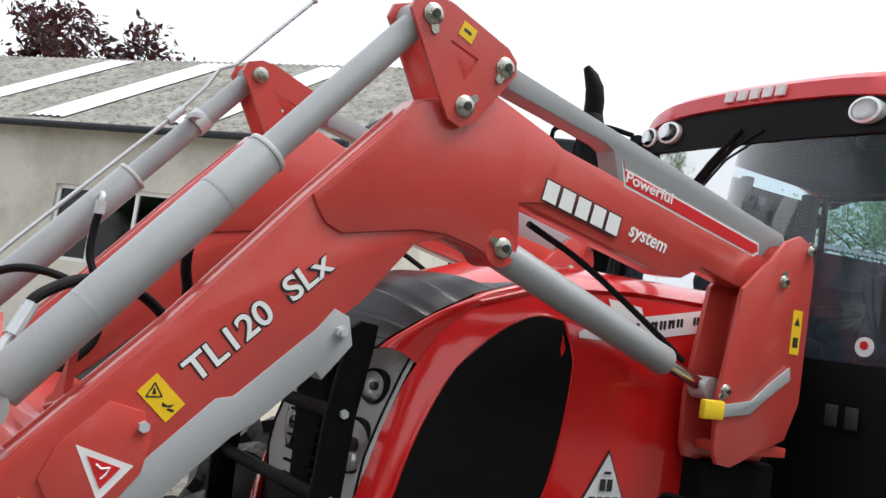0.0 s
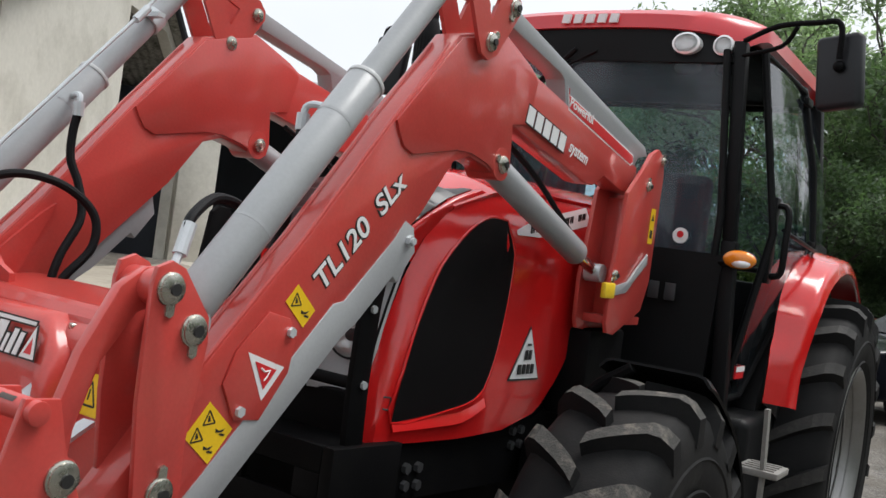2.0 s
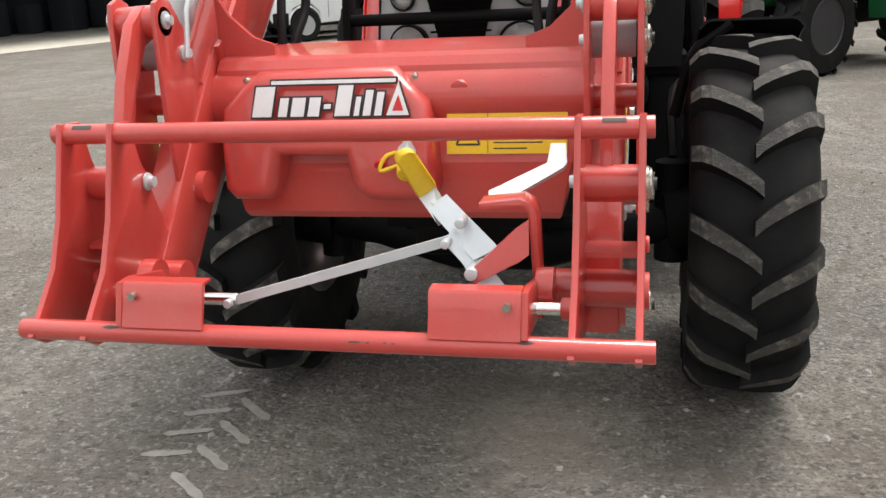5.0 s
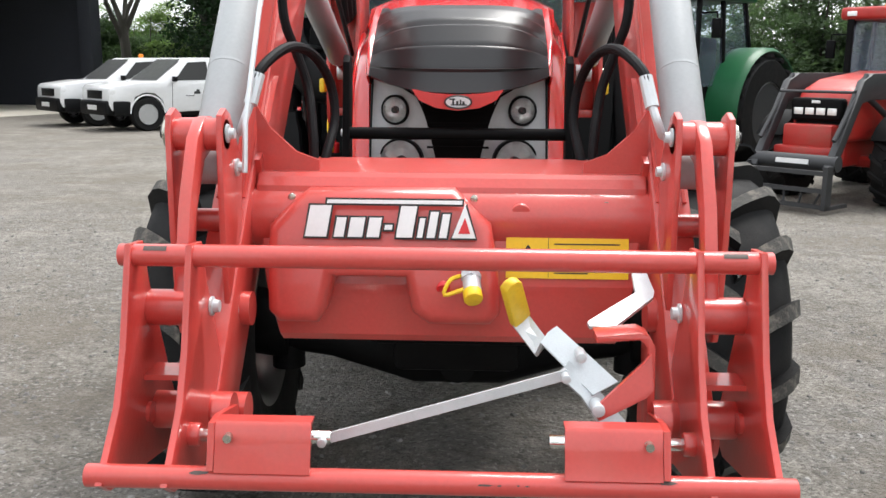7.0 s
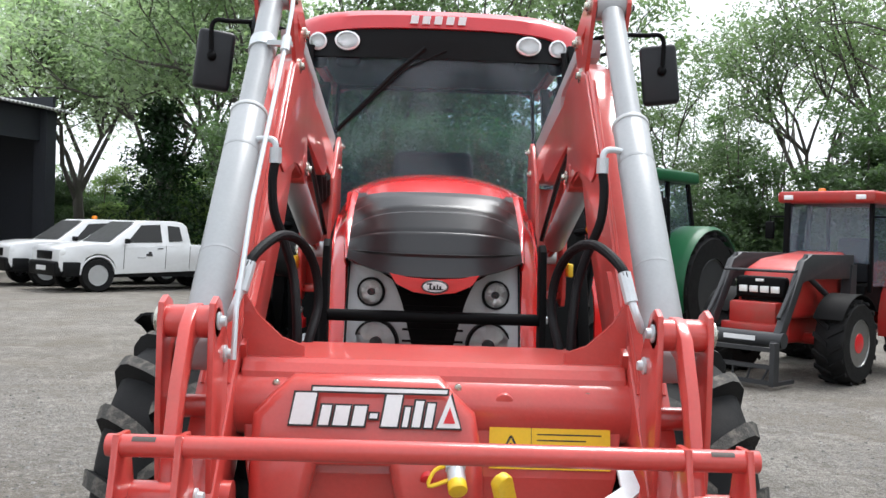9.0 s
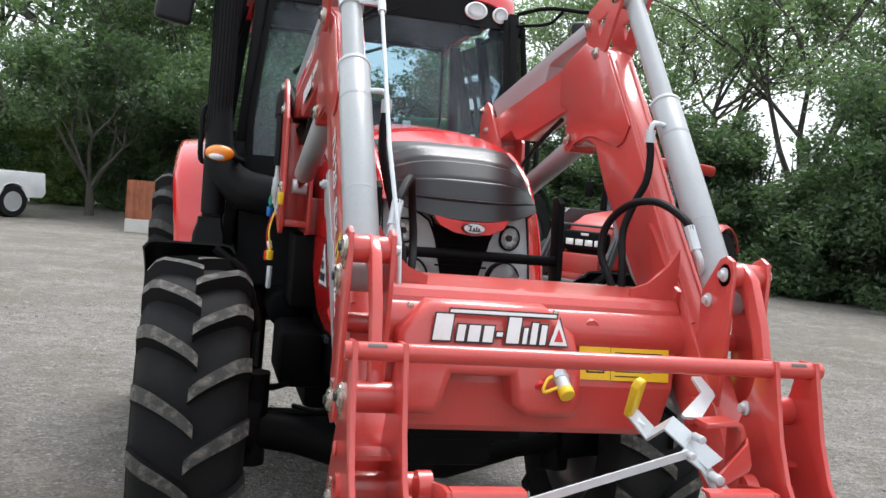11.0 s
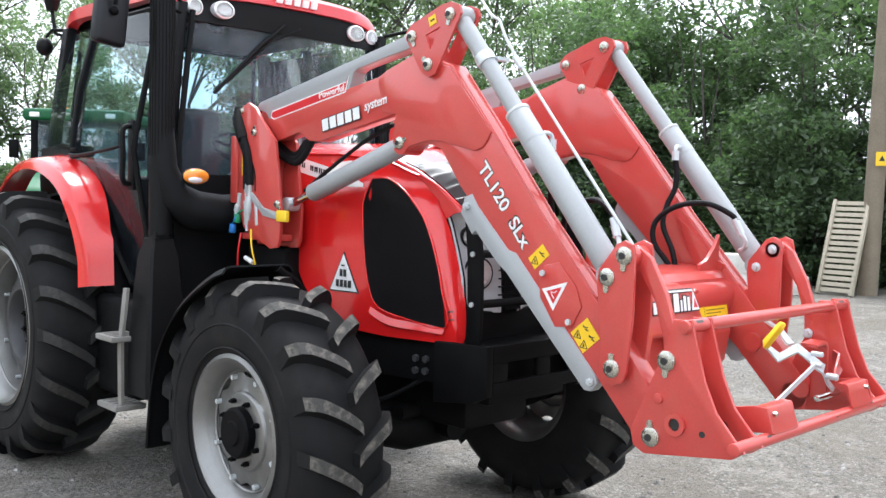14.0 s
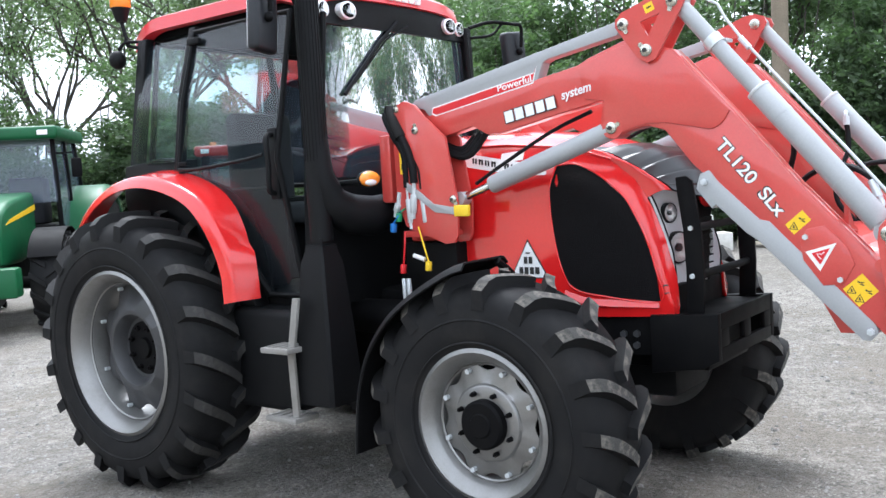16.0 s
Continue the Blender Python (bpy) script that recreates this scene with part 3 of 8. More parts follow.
# hood ----------------------------------------------------------------------
ZT = [(-0.505, 1.0), (-0.496, 1.13), (-0.452, 1.30), (-0.40, 1.435), (-0.335, 1.545), (-0.235, 1.632), (-0.02, 1.702), (0.3, 1.733), (0.98, 1.748)]
ZB = [(-0.505, 0.965), (-0.1, 0.95), (0.15, 0.955), (0.36, 1.0), (0.48, 1.12), (0.56, 1.25), (0.62, 1.45), (0.70, 1.56), (0.98, 1.58)]
HW = [(-0.53, 0.322), (-0.3, 0.345), (0.0, 0.362), (0.25, 0.37), (0.98, 0.385)]


def hood_x(y, z):
    x = lerp_table(y, HW)
    zt = lerp_table(y, ZT)
    if z > zt - 0.2:
        top = 0.062 * ((z - zt + 0.2) / 0.2) ** 2
    else:
        top = 0.0
    low = 0.015 * ((1.25 - z) / 0.28) ** 2 if z < 1.25 else 0.0
    return x - max(top, low)


for s in (1, -1):
    bm = bmesh.new()

    def side(u, v, s=s):
        y = -0.505 + 1.485 * (u ** 1.35)
        zb, zt = lerp_table(y, ZB), lerp_table(y, ZT)
        z = zb + (zt - zb) * v
        return (s * hood_x(y, z), y, z)
    sheet(bm, side, 44, 20, 0.012, s < 0)
    part("hood_side", bm, RED_HOOD, tractor, "glossy red hood side panel")
    # recessed dark grille with a raised red lip
    GR = [(0.021, 1.632), (0.05, 1.53), (0.045, 1.38), (0.02, 1.22), (-0.02, 1.105), (-0.08, 1.065), (-0.2, 1.045), (-0.446, 1.026), (-0.432, 1.17), (-0.388, 1.316), (-0.305, 1.473), (-0.18, 1.58), (-0.07, 1.632)]
    bm = bmesh.new()
    ctr = (sum(p[0] for p in GR) / len(GR), sum(p[1] for p in GR) / len(GR))
    rings = []
    for k in (1.0, 0.8, 0.6, 0.4, 0.2):
        rings.append([bm.verts.new((s * (hood_x(ctr[0] + (p[0] - ctr[0]) * k, ctr[1] + (p[1] - ctr[1]) * k) + 0.006), ctr[0] + (p[0] - ctr[0]) * k, ctr[1] + (p[1] - ctr[1]) * k)) for p in GR])
    for A, B in zip(rings, rings[1:]):
        for i in range(len(GR)):
            bm.faces.new((A[i], A[(i + 1) % len(GR)], B[(i + 1) % len(GR)], B[i]))
    bm.faces.new(rings[-1])
    part("side_grille", bm, MESHBLACK, tractor, "black perforated side grille", sharp=60)
    bm = bmesh.new()
    rim_pts = smooth_path([(s * (hood_x(*p) + 0.004), p[0], p[1]) for p in GR + GR[:1]], 3)
    tube(bm, rim_pts, 0.0045, 8)
    part("grille_lip", bm, RED_HOOD, tractor)
    bm = bmesh.new()
    sheet(bm, lambda u, v, s=s: (s * (hood_x(0.0 - 0.44 * u, 1.03) + 0.001 + 0.012 * v), 0.0 - 0.44 * u, 1.032 + 0.045 * (1 - min(1, u * 2.6)) ** 2 - 0.03 * v), 20, 3, 0.004, s < 0)
    part("grille_ledge", bm, RED_HOOD, tractor, "red ledge under the side grille")
    hook = [(-0.478, 1.098), (-0.462, 1.097), (-0.458, 1.09), (-0.461, 1.068), (-0.466, 1.063), (-0.482, 1.066)]
    part("hook_slot", tube(bmesh.new(), [(s * (hood_x(*p) + 0.002), p[0], p[1]) for p in hook], 0.0028, 6), INK, tractor, "black hook-shaped slot in the hood")

bm = bmesh.new()


def bonnet(u, v):
    y = -0.22 + 1.20 * u
    xm = hood_x(y, lerp_table(y, ZT)) + 0.002
    x = xm * (2 * v - 1)
    return (x, y, lerp_table(y, ZT) + 0.062 * (1 - abs(x / xm) ** 2.4))


sheet(bm, bonnet, 30, 16, 0.012)
part("hood_top", bm, RED_HOOD, tractor, "glossy red hood top")

# black ribbed nose panel
NOSE_C = [(-0.15, 1.712), (-0.28, 1.693), (-0.40, 1.66), (-0.50, 1.59), (-0.57, 1.52), (-0.605, 1.452)]
NOSE_S = [(-0.09, 1.712), (-0.22, 1.668), (-0.33, 1.61), (-0.41, 1.56), (-0.465, 1.525), (-0.495, 1.500)]


def table_at(tab, u):
    k = min(int(u * (len(tab) - 1)), len(tab) - 2)
    w = u * (len(tab) - 1) - k
    return tuple(a + (b - a) * w for a, b in zip(tab[k], tab[k + 1]))


def nose_at(u, v):
    x = 2 * v - 1
    (yc, zc), (ys, zs) = table_at(NOSE_C, u), table_at(NOSE_S, u)
    w = abs(x) ** (3.4 - 1.0 * u)
    y, z = yc + (ys - yc) * w, zc + (zs - zc) * w
    edge = max(0.0, 1 - abs(x) ** 8) * (1.0 if 0.1 < u < 0.82 else 0.0)
    saw = ((u - 0.1) * 5.6) % 1.0
    rib = 0.024 * edge * (1 - saw) * min(1, saw * 9)
    return (0.262 * x, y - rib * 0.75, z + rib * 0.65)


bm = bmesh.new()
sheet(bm, nose_at, 72, 24, 0.01)
nose = part("nose_panel", bm, NOSE, tractor, "satin black ribbed plastic nose panel", sharp=28)

# red shoulders between the nose panel and the side panels
for s in (1, -1):
    bm = bmesh.new()

    def shoulder(u, v, s=s):
        y = -0.04 - 0.34 * u
        zt = lerp_table(y, ZT)
        yn, zn = table_at(NOSE_S, min(1.0, u * 0.98))
        a, b = V3((hood_x(y, zt) - 0.001, y, zt)), V3((0.256, yn + 0.004, zn - 0.006))
        p = a.lerp(b, v) + V3((0.010, -0.012, 0.014)) * math.sin(math.pi * v)
        return (s * p.x, p.y, p.z)
    sheet(bm, shoulder, 26, 8, 0.006, s > 0)
    part("hood_shoulder", bm, RED_HOOD, tractor, "rounded red hood shoulder beside the nose", sharp=50)

# bezels: hollow grey shells from the centre grille out to the edge of the hood sides
EDGE_Y = [(1.0, -0.501), (1.124, -0.494), (1.236, -0.480), (1.345, -0.446), (1.44, -0.41), (1.5, -0.382)]
IN_X = [(1.08, 0.058), (1.17, 0.047), (1.245, 0.054), (1.34, 0.08), (1.40, 0.10), (1.446, 0.124), (1.505, 0.235)]


def bezel_y(x, z):
    xi, xo = lerp_table(z, IN_X), 0.262
    v = max(0.0, min(1.0, (x - xi) / (xo - xi)))
    return -0.505 + (lerp_table(z, EDGE_Y) + 0.505) * v + 0.034 * math.sin(math.pi * v) ** 0.8


for s in (1, -1):
    bm = bmesh.new()

    def bezel(u, v, s=s):
        z = 1.08 + 0.42 * u
        xi, xo = lerp_table(z, IN_X), 0.262 - 0.02 * max(0, (1.16 - z) / 0.08)
        x = xi + (xo - xi) * v
        return (s * x, bezel_y(x, z), z)
    sheet(bm, bezel, 28, 16, 0.012, s > 0)
    bez = part("lamp_bezel", bm, GREY_BEZEL, tractor, "silver-grey headlamp bezel", sharp=30)
    for vv in (0.0, 1.0):
        part("bezel_gap", tube(bmesh.new(), [V3(bezel(k / 14, vv)) + V3((0, -0.002, 0)) for k in range(15)], 0.0038, 6), PLASTIC, bez, "dark gap along the bezel")
    for zc, xc, r in ((1.397, 0.190, 0.038), (1.245, 0.171, 0.064)):
        at = Matrix.Translation((s * xc, bezel_y(xc, zc) - 0.016, zc)) @ pose(0, 0, 0, 0, 0, s * 17)
        bm = bmesh.new()
        lathe(bm, [(r + 0.006, 0.02), (r + 0.007, -0.001), (r + 0.004, -0.005), (r, -0.004), (r - 0.001, 0.012)], (0, 0, 0), "y", 32, caps=False)
        bmesh.ops.transform(bm, matrix=at, verts=bm.verts)
        part("lamp_ring", bm, PLASTIC, bez, "black lamp ring")
        bm = bmesh.new()
        lathe(bm, [(r, -0.003), (r * 0.86, 0.002), (r * 0.62, 0.006), (r * 0.34, 0.009), (0.0, 0.010)], (0, 0, 0), "y", 18, caps=False)
        for v in bm.verts:
            v.co.y += rnd.uniform(-0.003, 0.003)
        bmesh.ops.transform(bm, matrix=at, verts=bm.verts)
        part("lamp_bowl", bm, BOWL, bez, "bright faceted reflector bowl", sharp=2)
        bm = bmesh.new()
        lathe(bm, [(r * 0.30, 0.010), (r * 0.28, -0.004), (r * 0.18, -0.007), (0.0, -0.008)], (0, 0, 0), "y", 16)
        bmesh.ops.transform(bm, matrix=at, verts=bm.verts)
        part("bulb_cap", bm, RIMGREY, bez, "grey bulb cap")
        bm = bmesh.new()
        lathe(bm, [(r, -0.004), (r * 0.8, -0.011), (r * 0.45, -0.016), (0.0, -0.018)], (0, 0, 0), "y", 28, caps=False)
        bmesh.ops.transform(bm, matrix=at, verts=bm.verts)
        part("lamp_glass", bm, CLEAR, bez).visible_shadow = False

# red lip with the maker's oval
bm = bmesh.new()
LIP = [(-0.128, 1.462), (-0.07, 1.452), (0, 1.448), (0.07, 1.452), (0.128, 1.462), (0.108, 1.432), (0.06, 1.411), (0, 1.404), (-0.06, 1.411), (-0.108, 1.432)]
vs0 = [bm.verts.new((x, -0.628 + 0.9 * x * x, z)) for x, z in LIP]
vs1 = [bm.verts.new((x, -0.55, z)) for x, z in LIP]
bm.faces.new(vs0)
for i in range(len(LIP)):
    bm.faces.new((vs0[i], vs1[i], vs1[(i + 1) % len(LIP)], vs0[(i + 1) % len(LIP)]))
lip = part("nose_lip", bm, RED_HOOD, tractor, "red crescent lip under the nose panel")
bm = bmesh.new()
bmesh.ops.create_cone(bm, cap_ends=True, segments=36, radius1=0.039, radius2=0.036, depth=0.008, matrix=Matrix.Translation((0.002, -0.632, 1.428)) @ pose(0, 0, 0, 90) @ Matrix.Diagonal((1, 0.5, 1, 1)))
badge = part("badge", bm, INK, lip, "oval maker's badge")
bm = bmesh.new()
bmesh.ops.create_cone(bm, cap_ends=True, segments=36, radius1=0.034, radius2=0.034, depth=0.003, matrix=Matrix.Translation((0.002, -0.638, 1.428)) @ pose(0, 0, 0, 90) @ Matrix.Diagonal((1, 0.44, 1, 1)))
part("badge_face", bm, WHITE, lip, "white badge face")
bm = bmesh.new()
for x0, x1, z0, z1 in ((-0.022, -0.006, 1.434, 1.438), (-0.014, -0.009, 1.42, 1.434), (-0.018, 0.026, 1.419, 1.422), (-0.003, 0.003, 1.422, 1.431), (0.007, 0.011, 1.422, 1.435), (0.014, 0.02, 1.422, 1.43)):
    box(bm, (x0, -0.642, z0), (x1, -0.639, z1))
part("badge_mark", bm, INK, lip)

# centre grille and lower nose
bm = bmesh.new()
prism(bm, [(-0.11, 1.44), (0.11, 1.44), (0.06, 1.24), (0.05, 1.09), (-0.05, 1.09), (-0.06, 1.24)], -0.515, -0.48, "y")
for k in range(9):
    box(bm, (-0.09, -0.522, 1.12 + k * 0.034), (0.09, -0.512, 1.126 + k * 0.034))
part("front_grille", bm, MESHBLACK, tractor, "black slatted centre grille")
bm = bmesh.new()
box(bm, (-0.28, -0.49, 0.80), (0.28, -0.40, 1.09), bevel=0.02)
box(bm, (-0.25, -0.30, 0.93), (0.25, 0.42, 1.5))
box(bm, (-0.33, 0.3, 1.1), (0.33, 0.98, 1.6))
pieces("engine_cover", bm, BLACK, tractor, "dark engine bay cover")

# engine, gearbox, axle and driveline
bm = bmesh.new()
box(bm, (-0.2, -0.45, 0.58), (0.2, 0.95, 0.98), bevel=0.03)
box(bm, (-0.24, -0.62, 0.72), (0.24, -0.2, 0.93), bevel=0.02)
# belly made deeper than needed, to shade the ground underneath
box(bm, (-0.33, 0.9, 0.43), (0.33, 2.75, 1.05), bevel=0.05)
box(bm, (-0.3, 0.05, 0.82), (0.3, 0.85, 1.02), bevel=0.02)
cyl(bm, (0, -0.2, 0.52), (0, 1.0, 0.56), 0.06)
pieces("chassis_casting", bm, BLACK, tractor, "black engine and gearbox casting")
bm = bmesh.new()
tube(bm, [(-0.72, 0, 0.60), (-0.45, 0, 0.56), (-0.15, 0, 0.52), (0.15, 0, 0.52), (0.45, 0, 0.56), (0.72, 0, 0.60)], [0.075, 0.07, 0.12, 0.12, 0.07, 0.075], 14, 0)
for s in (1, -1):
    cyl(bm, (s * 0.60, 0, 0.60), (s * 0.76, 0, 0.622), 0.12, 22, bevel=0.01)
    cyl(bm, (s * 0.62, 0, 0.45), (s * 0.62, 0, 0.80), 0.06, 16)
cyl(bm, (-0.6, 0.17, 0.60), (0.6, 0.17, 0.60), 0.022, 10)
cyl(bm, (-0.3, -0.14, 0.62), (0.3, -0.14, 0.62), 0.035, 12)
pieces("front_axle", bm, BLACK, tractor, "black front drive axle beam")
bm = bmesh.new()
cyl(bm, (-0.72, 2.4, 0.763), (0.72, 2.4, 0.763), 0.13, 24)
part("rear_axle", bm, BLACK, tractor)
for s in (1, -1):
    bm = bmesh.new()
    for p in ((-0.262, 0.878), (-0.324, 0.882), (-0.26, 0.826), (-0.322, 0.831), (0.3, 0.88), (0.36, 0.88), (0.3, 0.93), (0.36, 0.93)):
        cyl(bm, (s * 0.29, p[0], p[1]), (s * 0.325, p[0], p[1]), 0.016, 6)
    pieces("frame_bolt", bm, RIMGREY, tractor, "grey bolt head")
    bm = bmesh.new()
    tube(bm, [(s * 0.25, 0.35, 0.62), (s * 0.42, 0.30, 0.46), (s * 0.6, 0.2, 0.5), (s * 0.66, 0.12, 0.6)], 0.012, 8, 5)
    tube(bm, [(s * 0.22, 0.6, 0.8), (s * 0.36, 0.5, 0.7), (s * 0.5, 0.3, 0.68), (s * 0.6, 0.1, 0.72)], 0.014, 8, 5)
    tube(bm, [(s * 0.28, -0.3, 0.8), (s * 0.36, -0.1, 0.68), (s * 0.46, 0.05, 0.66)], 0.01, 8, 5)
    pieces("axle_hose", bm, HOSE, tractor, "black steering hose")
    # side sub-frame of the loader, black, along the engine
    bm = bmesh.new()
    prism(bm, [(-0.52, 0.80), (-0.52, 0.96), (0.45, 0.96), (0.62, 1.02), (0.62, 1.36), (0.86, 1.36), (0.9, 0.80), (0.5, 0.74)], s * 0.27, s * 0.31, "x")
    box(bm, (s * 0.31, 0.52, 0.98), (s * 0.46, 0.84, 1.30), bevel=0.015)
    part("mounting_frame", bm, BLACK, tractor, "black loader mounting frame beside the engine")
    bm = bmesh.new()
    box(bm, (s * 0.32, 0.35, 0.66), (s * 0.5, 0.8, 0.9), bevel=0.03)
    cyl(bm, (s * 0.44, 0.86, 0.92), (s * 0.44, 1.2, 0.92), 0.09, 18, bevel=0.02)
    pieces("reservoir", bm, BLACK, tractor, "black tank beside the gearbox")

# front weight bracket and brush guard
bm = bmesh.new()
for q in (-0.345, 0.305):
    prism(bm, [(-0.40, 0.97), (-0.70, 0.985), (-0.70, 0.79), (-0.62, 0.75), (-0.40, 0.72)], q, q + 0.04, "x", 0.006)
for lo, hi in (((-0.305, -0.70, 0.915), (0.305, -0.675, 0.985)), ((-0.305, -0.70, 0.785), (0.305, -0.675, 0.84)), ((-0.305, -0.6995, 0.84), (-0.22, -0.6755, 0.915)), ((-0.04, -0.6995, 0.84), (0.04, -0.6755, 0.915)), ((0.22, -0.6995, 0.84), (0.305, -0.6755, 0.915))):
    box(bm, lo, hi, bevel=0.004)
box(bm, (-0.28, -0.60, 0.76), (0.28, -0.45, 0.93), bevel=0.01)
box(bm, (-0.3, -0.67, 0.955), (0.3, -0.45, 0.97))
pieces("weight_bracket", bm, BLACK, tractor, "black front weight bracket plate")
UP = [(-0.60, 1.535), (-0.575, 1.555), (-0.53, 1.55), (-0.535, 1.48), (-0.555, 1.33), (-0.562, 1.14), (-0.555, 0.97), (-0.63, 0.96), (-0.638, 1.14), (-0.632, 1.33)]
guard = part("brush_guard", prism(bmesh.new(), UP, 0.303, 0.322, "x", 0.003), BLACK, tractor, "black steel brush guard before the nose")
part("guard_upright", prism(bmesh.new(), UP, -0.322, -0.303, "x", 0.003), BLACK, guard)
for z in (1.338, 1.138):
    part("guard_bar", cyl(bmesh.new(), (-0.303, -0.60, z), (0.303, -0.60, z), 0.017, 16), BLACK, guard)
for s in (1, -1):
    for z in (1.338, 1.138):
        part("guard_bolt", cyl(bmesh.new(), (s * 0.321, -0.59, z), (s * 0.331, -0.59, z), 0.011, 6), ZINC, guard)

# decals on the hood sides: white flash with dark blocks for the model name
for s in (1, -1):
    bm = bmesh.new()

    def flash(u, v, s=s):
        y = 0.07 + 0.56 * u
        z = 1.60 + 0.105 * u + (v - 0.5) * 0.062 * min(1, 0.25 + u * 3)
        return (s * (hood_x(y, z) + 0.003), y, z)
    sheet(bm, flash, 16, 3)
    part("name_flash", bm, WHITE, tractor, "white model name flash on the hood")
    bm = bmesh.new()
    for k in range(12):
        if k in (4, 9):
            continue
        y = 0.155 + 0.037 * k
        for dy, dz0, dz1 in ((0, -0.017, 0.017), (0.016, -0.017, 0.017)):
            yy = y + dy
            z = 1.60 + 0.105 * (yy - 0.07) / 0.56
            x = s * (hood_x(yy, z) + 0.0055)
            box(bm, (x - 0.001, yy, z + dz0), (x + 0.001, yy + 0.009, z + dz1))
        z = 1.60 + 0.105 * (y - 0.07) / 0.56
        x = s * (hood_x(y, z) + 0.0055)
        box(bm, (x - 0.001, y, z + (0.008 if k % 2 else -0.017)), (x + 0.001, y + 0.024, z + (0.017 if k % 2 else -0.008)))
    pieces("name_bar", bm, INK, tractor)
    bm = bmesh.new()

    def upper(u, v, s=s):
        y = 0.2 + 0.12 * u
        z = 1.668 + 0.045 * v - 0.01 * u
        return (s * (hood_x(y, z) + 0.003), y, z)
    sheet(bm, upper, 4, 4)
    part("white_flash", bm, WHITE, tractor)
    # triangular ownership plate with bars
    dyp = 0.0 if s > 0 else -0.045
    T0 = [(0.222 + dyp, 1.302), (0.118 + dyp, 1.122), (0.326 + dyp, 1.118)]
    for nm, k, ma, off in (("plate_border", 1.0, INK, 0.004), ("owner_plate", 0.9, WHITE, 0.006)):
        c0 = (sum(p[0] for p in T0) / 3, sum(p[1] for p in T0) / 3)
        bm = bmesh.new()
        pts = [(c0[0] + (p[0] - c0[0]) * k, c0[1] + (p[1] - c0[1]) * k) for p in T0]
        a = [bm.verts.new((s * (hood_x(*p) + off), *p)) for p in pts]
        b = [bm.verts.new((s * (hood_x(*p) + off - 0.002), *p)) for p in pts]
        bm.faces.new(a)
        for i in range(3):
            bm.faces.new((a[i], a[(i + 1) % 3], b[(i + 1) % 3], b[i]))
        part(nm, bm, ma, tractor, "white triangular plate with a black border" if ma is WHITE else "")
    bm = bmesh.new()
    for y0, y1, z0, z1 in ((0.20, 0.218, 1.19, 1.222), (0.226, 0.244, 1.19, 1.222), (0.165, 0.187, 1.142, 1.174), (0.195, 0.215, 1.142, 1.174), (0.223, 0.243, 1.142, 1.174), (0.251, 0.271, 1.142, 1.174), (0.21, 0.234, 1.236, 1.243)):
        y0, y1 = y0 + dyp, y1 + dyp
        x = s * (hood_x((y0 + y1) / 2, (z0 + z1) / 2) + 0.008)
        box(bm, (x - 0.001, y0, z0), (x + 0.001, y1, z1))
    pieces("plate_bar", bm, INK, tractor)

# mudguards over the front wheels
for s in (1, -1):
    bm = bmesh.new()
    MG = [(0.72, 0.40), (0.705, 0.55), (0.68, 0.70), (0.615, 0.87), (0.50, 1.02), (0.35, 1.135), (0.16, 1.235), (0.06, 1.268)]
    pts = smooth_path([(0, p[0], p[1]) for p in MG], 4)

    def guard_fn(u, v, s=s, pts=pts):
        p = pts[min(len(pts) - 1, int(round(u * (len(pts) - 1))))]
        x = (0.695 if s > 0 else 0.72) + 0.34 * v
        dz = -0.03 * (1 - min(1, min(v, 1 - v) * 9)) ** 2
        n = V3((0, p.y - 0.0, p.z - 0.63)).normalized()
        return (s * x, p.y + n.y * dz, p.z + n.z * dz)
    sheet(bm, guard_fn, len(pts) - 1, 16, 0.008, s < 0)
    mg = part("front_mudguard", bm, PLASTIC, tractor, "black plastic front mudguard")
    bm = bmesh.new()
    tube(bm, [(s * 0.62, 0.02, 0.95), (s * 0.68, 0.05, 1.15), (s * 0.8, 0.06, 1.25)], 0.018, 8, 4)
    tube(bm, [(s * 0.62, 0.05, 0.8), (s * 0.62, 0.3, 1.0), (s * 0.75, 0.42, 1.06)], 0.016, 8, 4)
    pieces("mudguard_stay", bm, BLACK, mg)

# rear fenders
FO = [(2.90, 1.38), (2.78, 1.51), (2.64, 1.605), (2.43, 1.685), (2.19, 1.705), (1.93, 1.655), (1.735, 1.56), (1.615, 1.41), (1.555, 1.23), (1.54, 1.05)]
for s in (1, -1):
    pts = smooth_path([(0, a, b) for a, b in FO], 4)

    def fender_fn(u, v, s=s, pts=pts):
        p = pts[min(len(pts) - 1, int(round(u * (len(pts) - 1))))]
        x = (0.825 if s > 0 else 0.83) + (0.165 if s > 0 else 0.195) * v + (0.025 - 0.055 * v) * max(0.0, min(1.0, (1.5 - p.z) / 0.3))
        n = V3((0, p.y - 2.4, p.z - 0.9)).normalized()
        lift = 0.035 * (1 - v) - 0.055 * max(0, (v - 0.82) / 0.18) ** 2
        back = -0.03 * (1 - v) if p.z < 1.3 else 0
        return (s * x, p.y + n.y * lift + back, p.z + n.z * lift)
    bm = bmesh.new()
    sheet(bm, fender_fn, len(pts) - 1, 14, 0.009, s < 0)
    part("rear_fender", bm, RED_HOOD, tractor, "glossy red rear fender", sharp=50)
    bm = bmesh.new()
    prism(bm, [(p.y, p.z) for p in pts] + [(1.75, 1.0), (2.9, 1.0)], s * 0.70, s * 0.72, "x")
    part("fender_wall", bm, BLACK, tractor, "black inner fender wall")


